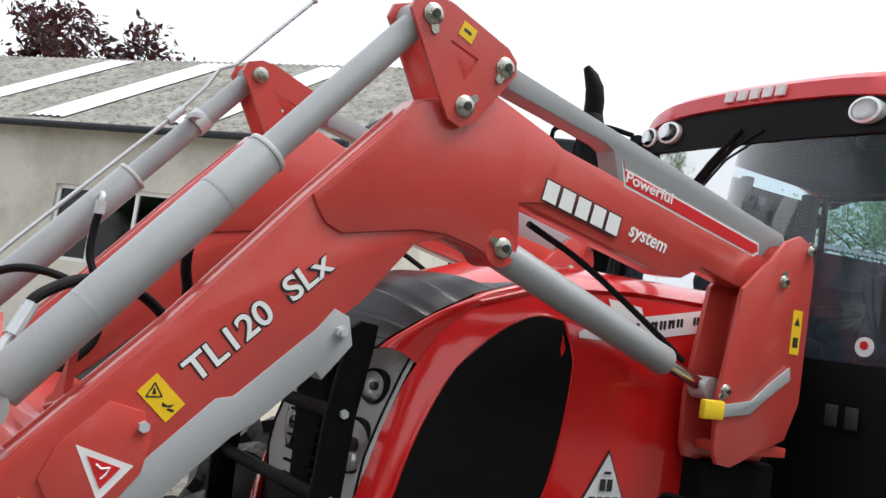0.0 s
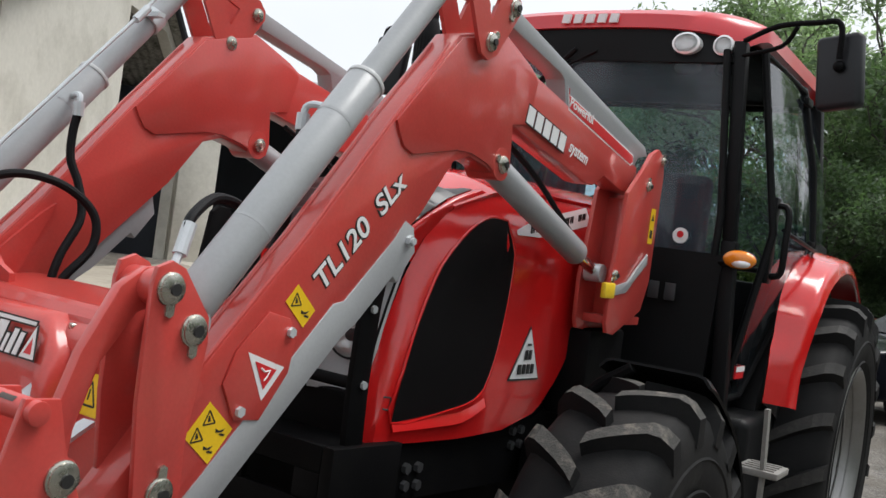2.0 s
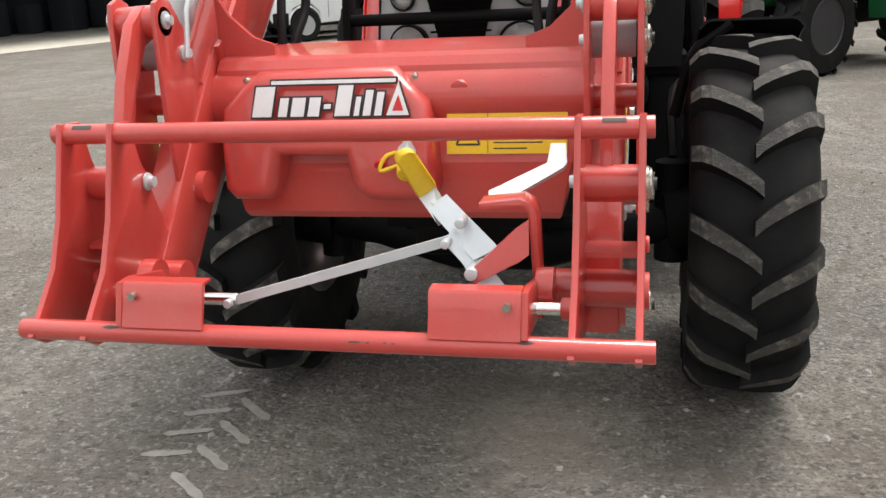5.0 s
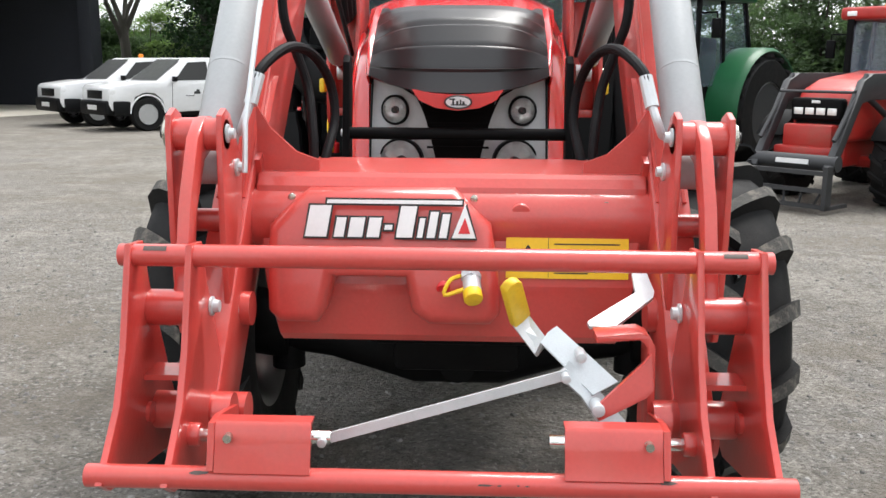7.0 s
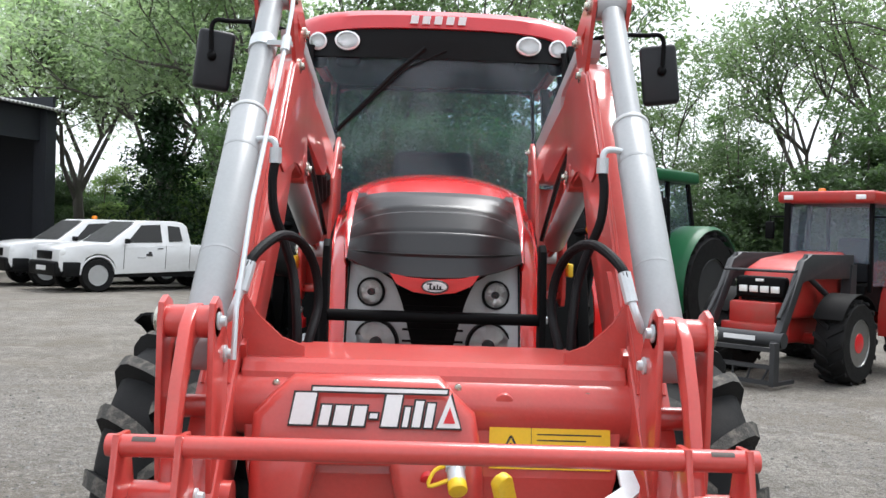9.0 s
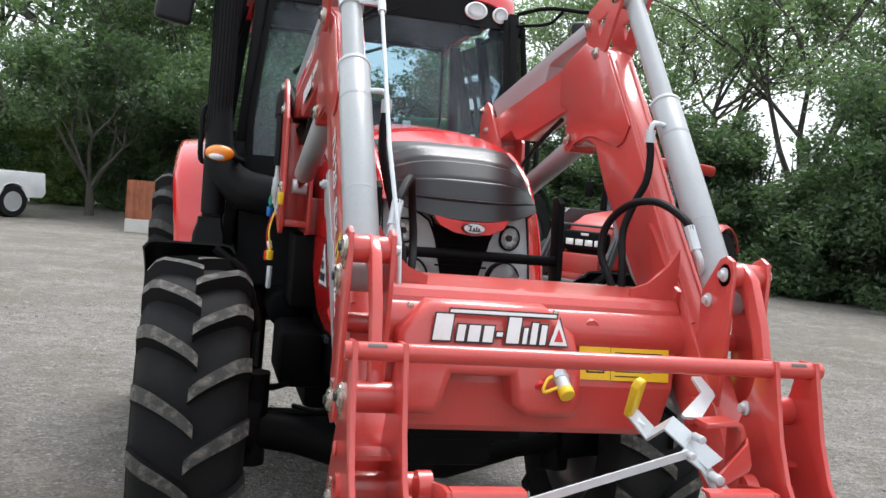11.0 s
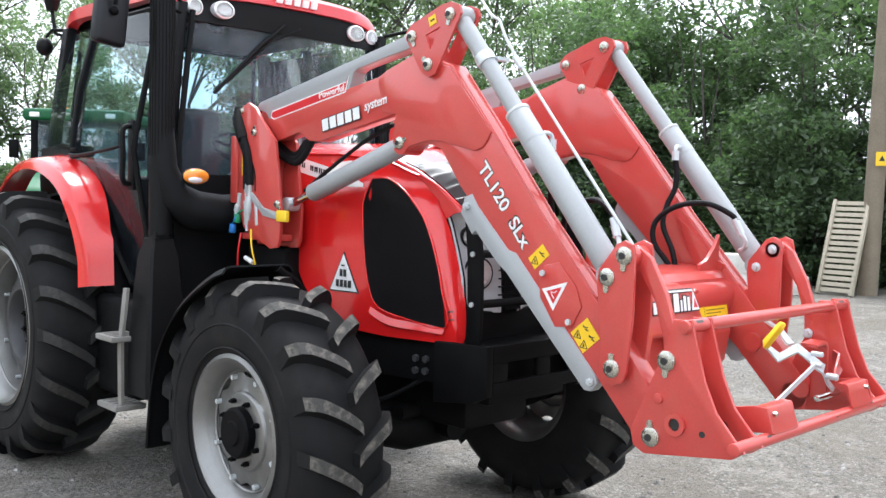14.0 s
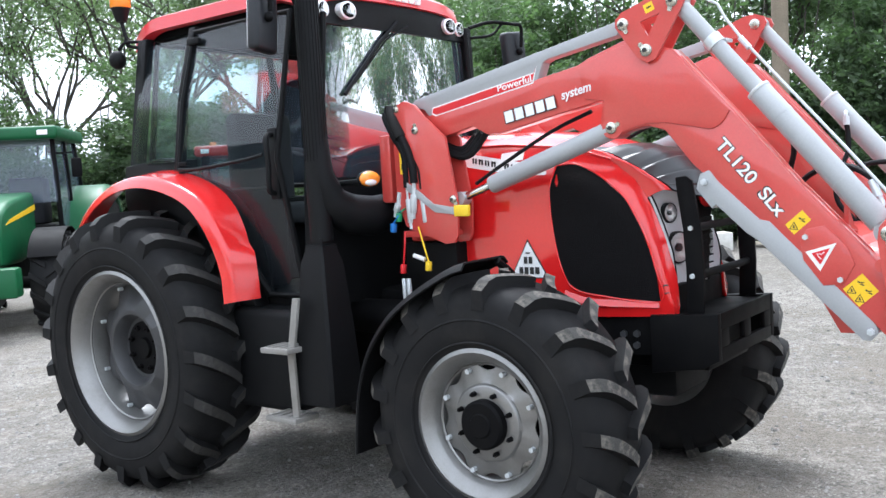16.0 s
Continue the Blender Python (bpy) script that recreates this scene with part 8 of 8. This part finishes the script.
def far_tractor(name, paint, roof_paint, label, fl=0.55, rl=0.8, cap=None, yellow=False):
    """A parked tractor, nose towards -y, front axle over its origin."""
    t = thing(name, label=label, category="tractor")
    for s in (1, -1):
        road_wheel(t, s * 0.82, 0, fl, 0.40, s, RIM if cap else RIMGREY, True, cap)
        road_wheel(t, s * 0.88, 2.45, rl, 0.50, s, RIMGREY, True, cap)
    bm = bmesh.new()
    prism(bm, [(-0.75, 0.85), (-0.78, 1.25), (-0.6, 1.52), (-0.2, 1.66), (0.95, 1.78), (0.95, 0.95), (0.2, 0.85)], -0.38, 0.38, "x")
    bmesh.ops.bevel(bm, geom=bm.edges[:], offset=0.07, segments=3, affect="EDGES", profile=0.5)
    hood = part("hood", bm, paint, t, "rounded painted hood")
    bm = bmesh.new()
    box(bm, (-0.31, -0.80, 0.9), (0.31, -0.70, 1.38), bevel=0.03)
    part("grille", bm, BLACK, hood, "dark front grille")
    for s in (1, -1):
        part("headlamp", box(bmesh.new(), (s * 0.08, -0.815, 1.12), (s * 0.28, -0.79, 1.22), bevel=0.008), LAMPWHITE, hood)
        if yellow:
            part("stripe", prism(bmesh.new(), [(-0.5, 1.36), (0.9, 1.52), (0.9, 1.6), (-0.3, 1.43)], s * 0.381, s * 0.386, "x"), YELLOW, hood, "yellow side stripe")
    bm = bmesh.new()
    box(bm, (-0.25, -0.6, 0.5), (0.25, 2.9, 0.95), bevel=0.05)
    cyl(bm, (-0.75, 0, fl), (0.75, 0, fl), 0.08, 12)
    cyl(bm, (-0.8, 2.45, rl), (0.8, 2.45, rl), 0.13, 12)
    box(bm, (-0.3, -0.95, 0.6), (0.3, -0.6, 0.88), bevel=0.03)
    part("chassis", bm, BLACK if not cap else RED_OLD, t, "engine and gearbox")
    cab = part("cab_floor", box(bmesh.new(), (-0.62, 1.05, 0.9), (0.62, 2.65, 1.3), bevel=0.03), BLACK, t, "cab base")
    for s in (1, -1):
        bm = bmesh.new()
        for (y0, z0), (y1, z1) in (((1.08, 1.2), (1.2, 2.5)), ((1.85, 1.25), (1.85, 2.5)), ((2.65, 1.6), (2.5, 2.5))):
            post(bm, (s * 0.68, y0, z0), (s * 0.62, y1, z1), 0.06, 0.07, 0.01)
        pieces("pillar", bm, BLACK, cab)
        bm = bmesh.new()
        sheet(bm, lambda u, v, s=s: (s * (0.68 - 0.06 * u), (1.1 + 0.1 * u) + (1.52 - 0.2 * u) * v, 1.28 + 1.22 * u), 2, 3)
        part("side_glass", bm, CABGLASS, cab).visible_shadow = False
        bm = bmesh.new()
        R0 = rl + 0.13

        def fend(u, v, s=s, R0=R0):
            a = radians(195 - 165 * u)
            return (s * (0.62 + 0.52 * v), 2.45 + R0 * math.cos(a), rl + R0 * math.sin(a) - 0.05 * max(0, (v - 0.85) / 0.15) ** 2)
        sheet(bm, fend, 18, 8, 0.02, s > 0)
        part("fender", bm, paint, t, "curved rear fender")
        bm = bmesh.new()

        def mud(u, v, s=s):
            a = radians(150 - 110 * u)
            return (s * (0.62 + 0.4 * v), 0.0 - (fl + 0.1) * math.cos(a) * -1, fl + (fl + 0.1) * math.sin(a))
        sheet(bm, mud, 12, 4, 0.015, s > 0)
        part("front_mudguard", bm, BLACK, t)
        bm = bmesh.new()
        box(bm, (s * 0.86, 1.12, 1.95), (s * 1.0, 1.18, 2.22), bevel=0.02)
        tube(bm, [(s * 0.64, 1.2, 2.3), (s * 0.93, 1.15, 2.3), (s * 0.93, 1.15, 2.2)], 0.014, 6)
        part("mirror", bm, BLACK, t)
    bm = bmesh.new()
    sheet(bm, lambda u, v: ((2 * v - 1) * (0.66 - 0.06 * u), 1.06 + 0.12 * u, 1.62 + 0.88 * u), 2, 4)
    part("windscreen", bm, CABGLASS, cab).visible_shadow = False
    bm = bmesh.new()
    box(bm, (-0.74, 0.98, 2.5), (0.74, 2.68, 2.68), bevel=0.05, seg=3)
    roof = part("roof", bm, roof_paint, t, "moulded cab roof")
    for s in (1, -1):
        part("roof_lamp", box(bmesh.new(), (s * 0.48, 0.955, 2.55), (s * 0.62, 0.99, 2.62), bevel=0.01), LAMPWHITE, roof)
    bm = bmesh.new()
    cyl(bm, (-0.6, 2.2, 2.68), (-0.6, 2.2, 2.8), 0.06, 14, bevel=0.02)
    part("beacon", bm, ORANGE, roof, "amber beacon")
    part("seat", box(bmesh.new(), (-0.25, 2.0, 1.3), (0.25, 2.45, 2.0), bevel=0.06), SEATCLOTH, t)
    bm = bmesh.new()
    tube(bm, [(-0.5, 0.85, 1.5), (-0.52, 0.9, 2.2), (-0.52, 0.9, 2.5)], 0.05, 12)
    part("exhaust", bm, BLACK, t)
    return t


green = far_tractor("green_tractor", GREENPAINT, GREENPAINT, "green tractor with a yellow stripe, parked behind", 0.60, 0.86, None, True)
bm = box(bmesh.new(), (-0.62, -1.1, 0.5), (0.62, -0.82, 0.86), bevel=0.04)
part("front_weight", bm, GREENPAINT, green, "green front weight frame")
green.matrix_world = pose(1.86, 9.75, 0, 0, 0, -43)

redt = far_tractor("old_red_tractor", RED_OLD, RED_OLD, "red tractor with a dark grey loader and red hubs", 0.56, 0.78, REDVINYL)
redt.matrix_world = pose(4.42, 7.97, 0, 0, 0, -48) @ Matrix.Diagonal((0.86, 0.86, 0.86, 1))
for s in (1, -1):
    bm = bmesh.new()
    prism(bm, [(0.75, 1.40), (0.8, 1.74), (-0.5, 1.74), (-0.74, 1.64), (-1.44, 0.55), (-1.36, 0.46), (-1.30, 0.5), (-0.74, 1.36), (-0.5, 1.40)], s * 0.46, s * 0.56, "x", 0.01)
    part("loader_arm", bm, DARKSTEEL, redt, "dark grey loader arm")
    bm = bmesh.new()
    cyl(bm, (s * 0.51, 0.35, 1.05), (s * 0.51, -0.55, 1.45), 0.04, 12)
    cyl(bm, (s * 0.51, -0.6, 1.72), (s * 0.51, -1.3, 0.9), 0.03, 12)
    prism(bm, [(0.6, 0.8), (0.85, 0.8), (0.85, 1.6), (0.7, 1.6)], s * 0.44, s * 0.58, "x")
    pieces("loader_ram", bm, DARKSTEEL, redt)
bm = bmesh.new()
cyl(bm, (-0.6, -1.3, 0.62), (0.6, -1.3, 0.62), 0.1, 16)
for x in (-0.6, 0.54):
    box(bm, (x, -1.56, 0.06), (x + 0.06, -1.42, 0.6))
    box(bm, (x, -1.56, 0.05), (x + 0.06, -1.0, 0.1))
for z in (0.48, 0.26, 0.06):
    box(bm, (-0.6, -1.52, z), (0.6, -1.46, z + 0.055))
for k in range(5):
    cyl(bm, (-0.5 + 0.25 * k, -1.49, 0.28), (-0.4 + 0.2 * k, -1.49, 0.08), 0.016, 8)
tube(bm, [(-0.5, -0.66, 1.55), (-0.5, -0.9, 1.5), (0.5, -0.9, 1.5), (0.5, -0.66, 1.55)], 0.02, 8)
pieces("loader_frame", bm, DARKSTEEL, redt, "dark grey bar of the loader headstock")
part("loader_mark", box(bmesh.new(), (-0.2, -1.41, 0.6), (0.25, -1.395, 0.66)), WHITE, redt)


part("nose_panel", box(bmesh.new(), (-0.36, -0.86, 1.12), (0.36, -0.70, 1.42), bevel=0.05, seg=3), BLACK, redt, "black nose panel")
for k in range(4):
    part("nose_lamp", box(bmesh.new(), (-0.30 + 0.155 * k, -0.872, 1.2), (-0.175 + 0.155 * k, -0.855, 1.29), bevel=0.008), BOWL, redt, "clear nose lamp")
part("nose_badge", box(bmesh.new(), (-0.06, -0.875, 1.35), (0.06, -0.855, 1.385), bevel=0.006), WHITE, redt)
bm = box(bmesh.new(), (-0.34, -1.05, 0.78), (0.34, -0.72, 1.08), bevel=0.03)
box(bm, (-0.42, -1.12, 0.62), (0.42, -0.8, 0.80), bevel=0.03)
pieces("weight_block", bm, RED_OLD, redt, "red front weight block")


def pickup(label):
    """A white double-cab pickup, nose towards -y, front axle over its origin."""
    t = thing("pickup_truck", label=label, category="pickup truck", group="white vehicles by the barn")
    bm = bmesh.new()
    BODY = [(-0.85, 0.48), (-0.92, 0.62), (-0.90, 0.98), (-0.83, 1.06), (-0.1, 1.155), (0.3, 1.165), (1.0, 1.67), (1.2, 1.73), (2.02, 1.74), (2.24, 1.70), (2.36, 1.60), (2.42, 1.15), (4.15, 1.13), (4.2, 0.62), (4.1, 0.5), (3.62, 0.5), (3.52, 0.78), (3.3, 0.86), (3.08, 0.78), (2.98, 0.5), (0.45, 0.42), (0.38, 0.72), (0.2, 0.88), (-0.05, 0.9), (-0.3, 0.8), (-0.42, 0.5)]
    prism(bm, BODY, -0.87, 0.87, "x")
    for v in bm.verts:
        if v.co.z > 1.2:
            v.co.x *= 0.86
        if v.co.y < -0.6:
            v.co.x *= 0.93
    bmesh.ops.bevel(bm, geom=[e for e in bm.edges if e.calc_length() > 0.05], offset=0.03, segments=2, affect="EDGES", profile=0.5)
    body = part("body", bm, WHITEPAINT, t, "white painted body")
    for s in (1, -1):
        for nm, pr in (("front_side_glass", [(0.70, 1.18), (1.10, 1.61), (1.60, 1.64), (1.62, 1.20)]), ("rear_side_glass", [(1.80, 1.22), (1.80, 1.62), (2.12, 1.60), (2.18, 1.24)])):
            bm = bmesh.new()
            vs = [bm.verts.new((s * (0.885 - 0.12 * (z - 1.15) / 0.5 * 1.0), y, z)) for y, z in pr]
            bm.faces.new(vs)
            g = bmesh.ops.extrude_face_region(bm, geom=bm.faces[:])
            for q in [q for q in g["geom"] if isinstance(q, bmesh.types.BMVert)]:
                q.co.x -= s * 0.12
            part(nm, bm, INK, body, "dark side window")
        bm = bmesh.new()
        for y in (0.62, 1.71, 2.37):
            tube(bm, [(s * 0.874, y, 0.55), (s * 0.876, y + 0.02, 1.12)], 0.006, 5)
        pieces("door_gap", bm, INK, body)
        part("door_handle", box(bmesh.new(), (s * 0.872, 1.5, 1.03), (s * 0.89, 1.64, 1.06)), INK, body)
        bm = box(bmesh.new(), (s * 0.872, 1.2, 0.86), (s * 0.878, 1.36, 0.92), bevel=0.01)
        box(bm, (s * 0.872, 1.26, 0.92), (s * 0.878, 1.34, 0.97), bevel=0.01)
        box(bm, (s * 0.872, 0.98, 0.81), (s * 0.876, 1.2, 0.825))
        part("door_emblem", bm, RIMGREY, body, "dark door emblem")
        bm = bmesh.new()
        box(bm, (s * 0.88, 0.62, 1.16), (s * 1.02, 0.72, 1.28), bevel=0.02)
        part("mirror", bm, PLASTIC, body)
        bm = bmesh.new()
        box(bm, (s * 0.52, -0.89, 0.86), (s * 0.82, -0.74, 1.0), bevel=0.02)
        part("headlamp", bm, LAMPWHITE, body)
        bm = bmesh.new()
        tube(bm, [(s * 0.86, 0.0 + 0.43 * math.cos(a), 0.42 + 0.43 * math.sin(a)) for a in (math.pi * k / 12 for k in range(13))], 0.022, 6)
        tube(bm, [(s * 0.86, 3.3 + 0.43 * math.cos(a), 0.42 + 0.43 * math.sin(a)) for a in (math.pi * k / 12 for k in range(13))], 0.022, 6)
        pieces("wheel_arch", bm, WHITEPAINT, body)
        road_wheel(t, s * 0.76, 0, 0.395, 0.24, s, ALLOY)
        road_wheel(t, s * 0.76, 3.3, 0.395, 0.24, s, ALLOY)
    bm = bmesh.new()
    vs = [bm.verts.new(p) for p in ((-0.74, 0.30, 1.185), (0.74, 0.30, 1.185), (0.64, 0.98, 1.69), (-0.64, 0.98, 1.69))]
    bm.faces.new(vs)
    part("windscreen", bm, INK, body, "dark windscreen")
    bm = bmesh.new()
    box(bm, (-0.8, -0.99, 0.38), (0.8, -0.8, 0.72), bevel=0.06, seg=3)
    box(bm, (-0.87, -0.82, 0.37), (0.87, -0.41, 0.71), bevel=0.03)
    box(bm, (-0.8, -0.2, 0.35), (0.8, 3.6, 0.5))
    pieces("bumper", bm, PLASTIC, body, "black bumper and sills")
    part("grille", box(bmesh.new(), (-0.42, -0.935, 0.76), (0.42, -0.88, 0.95), bevel=0.01), PLASTIC, body)
    part("number_plate_bar", box(bmesh.new(), (-0.26, -1.005, 0.5), (0.26, -0.98, 0.61)), WHITE, body)
    return t


white1 = pickup("white pickup truck with black bumpers, parked by the barn")
white1.matrix_world = pose(-8.35, 19.3, 0, 0, 0, -46)
white2 = copy_thing(white1, pose(-10.2, 20.87, 0, 0, 0, -46))
tagged(white2, "second white pickup truck behind the first")
bm = bmesh.new()
cyl(bm, (0.0, 1.6, 1.74), (0, 1.6, 1.84), 0.07, 14, bevel=0.02)
part("beacon", bm, ORANGE, white2, "orange roof beacon")

# dark estate car
car = thing("dark_car", (-0.15, 11.3, 0), -38, "dark blue-black car with twin grilles, parked under the hedge", "car")
bm = bmesh.new()
prism(bm, [(-0.85, 0.28), (-0.92, 0.5), (-0.88, 0.78), (-0.75, 0.9), (0.35, 1.05), (0.5, 1.08), (1.15, 1.5), (1.5, 1.56), (2.6, 1.54), (3.25, 1.2), (3.5, 0.95), (3.5, 0.3), (3.15, 0.3), (3.05, 0.6), (2.8, 0.68), (2.55, 0.6), (2.45, 0.3), (0.38, 0.3), (0.3, 0.58), (0.05, 0.68), (-0.2, 0.6), (-0.32, 0.3)], -0.88, 0.88, "x")
for v in bm.verts:
    if v.co.z > 1.15:
        v.co.x *= 0.78
    if v.co.y < -0.6:
        v.co.x *= 0.9
bmesh.ops.bevel(bm, geom=[e for e in bm.edges if e.calc_length() > 0.05], offset=0.04, segments=3, affect="EDGES", profile=0.5)
cbody = part("body", bm, DARKCAR, car, "dark glossy body")
bm = bmesh.new()
bm.faces.new([bm.verts.new(p) for p in ((-0.72, 0.56, 1.135), (0.72, 0.56, 1.135), (0.6, 1.14, 1.515), (-0.6, 1.14, 1.515))])
part("windscreen", bm, CARGLASS, cbody)
for s in (1, -1):
    part("kidney_grille", box(bmesh.new(), (s * 0.03, -0.935, 0.60), (s * 0.25, -0.88, 0.80), bevel=0.03), GREY_BEZEL, cbody, "grey-edged twin grille")
    bm = bmesh.new()
    for k in range(5):
        box(bm, (s * (0.06 + 0.036 * k), -0.94, 0.625), (s * (0.082 + 0.036 * k), -0.93, 0.775))
    pieces("grille_slot", bm, INK, cbody)
    part("headlamp", box(bmesh.new(), (s * 0.4, -0.92, 0.66), (s * 0.76, -0.76, 0.80), bevel=0.04), LAMPWHITE, cbody, "clear headlamp")
    part("fog_lamp", cyl(bmesh.new(), (s * 0.6, -0.93, 0.42), (s * 0.6, -0.88, 0.42), 0.05, 14), LAMPWHITE, cbody)
    bm = bmesh.new()
    for pr in ([(0.8, 1.1), (1.25, 1.46), (1.75, 1.48), (1.75, 1.08)], [(1.85, 1.08), (1.85, 1.48), (2.55, 1.44), (2.9, 1.15)]):
        bm.faces.new([bm.verts.new((s * (0.86 - 0.36 * max(0, z - 1.08) * 0.6), y, z)) for y, z in pr])
    pieces("side_glass", bm, CARGLASS, cbody)
    part("mirror", box(bmesh.new(), (s * 0.84, 0.75, 1.05), (s * 1.0, 0.85, 1.18), bevel=0.03), DARKCAR, cbody)
    road_wheel(car, s * 0.78, 0.05, 0.335, 0.23, s)
    road_wheel(car, s * 0.78, 2.8, 0.335, 0.23, s)
part("number_plate_bar", box(bmesh.new(), (-0.26, -0.955, 0.43), (0.26, -0.94, 0.54)), WHITE, cbody)
part("lower_intake", box(bmesh.new(), (-0.5, -0.93, 0.33), (0.5, -0.9, 0.41)), INK, cbody)
bm = bmesh.new()
for x in (-0.55, 0.55):
    tube(bm, [(x, 1.3, 1.58), (x, 1.6, 1.62), (x, 2.4, 1.61), (x, 2.7, 1.56)], 0.016, 8)
pieces("roof_rail", bm, PLASTIC, cbody)

# utility pole with a yellow plate, ramp and concrete blocks at the hedge
pole = solid("utility_pole", tube(bmesh.new(), [(13.78, 3.46, -0.2), (13.83, 3.40, 4.5), (13.90, 3.32, 9.5)], [0.17, 0.15, 0.125], 18), TIMBER, "weathered timber utility pole at the hedge", "pole")
M = look((13.64, 3.27, 2.4), (-3.2, -2.9, 2.4))
bm = bmesh.new()
plate_on(bm, M, rect(-0.1, -0.12, 0.1, 0.12), -0.004)
part("warning_plate", bm, YELLOW, pole, "yellow warning plate")
bm = bmesh.new()
plate_on(bm, M @ Matrix.Translation((0, 0, -0.0045)), [(-0.05, -0.04), (0.05, -0.04), (0, 0.06)], -0.001)
part("plate_mark", bm, INK, pole)
ramp = thing("loading_ramp", (13.23, 3.79, 0), -92, "weathered slatted ramp board leaning at the hedge", "ramp")
RAMPWOOD = shade("bleached_ramp_slats", (0.4, 0.36, 0.28), 0.9, vary=0.2, scale=3, bump=0.3, bump_scale=40)
lean = pose(0, 0, 0, 72, 0, 0)
for s in (-1, 1):
    part("side_rail", box(bmesh.new(), (s * 0.30 - 0.03, 0, 0), (s * 0.30 + 0.03, 1.75, 0.09), lean, bevel=0.006), RAMPWOOD, ramp)
for k in range(16):
    part("slat", box(bmesh.new(), (-0.27, 0.05 + 0.107 * k, 0.02), (0.27, 0.12 + 0.107 * k, 0.05), lean), RAMPWOOD, ramp)
stone = bmesh.new()
box(stone, (14.18, 2.79, 0), (14.63, 3.19, 1.1), bevel=0.06)
solid("stone_post", stone, BLOCKWHITE, "mossy stone post beside the pole", "post")
bm = bmesh.new()
box(bm, (-0.72, -0.22, 0), (0.72, 0.22, 0.34), bevel=0.02)
blk = solid("concrete_block", bm, BLOCKWHITE, "white painted concrete block in a low wall", "block", group="blocks along the hedge")
d0 = Vector((-0.66, 0.75))
base0 = Vector((12.83, 4.14)) + d0 * 0.73
blk.matrix_world = pose(base0.x, base0.y, 0, 0, 0, 131)
for r in range(2):
    for k in range(2):
        if r == 0 and k == 0:
            continue
        p = base0 + d0 * (1.46 * k + 0.35 * r)
        copy_thing(blk, pose(p.x, p.y, 0.342 * r, 0, 0, 131 + (1.5 if (k + r) % 2 else -1)))
# rusty sheet fence behind the car
rust = thing("sheet_fence", label="rust-red corrugated sheet fence on a low block wall", category="fence")
part("sheet", sheet(bmesh.new(), lambda u, v: (-2.6 + 1.9 * u, 19.0 + 0.03 * math.sin(u * 80), 0.3 + 0.9 * v), 60, 2, 0.01), RUST, rust)
part("low_wall", box(bmesh.new(), (-2.6, 18.9, 0), (-0.7, 19.1, 0.3)), BLOCKWHITE, rust)
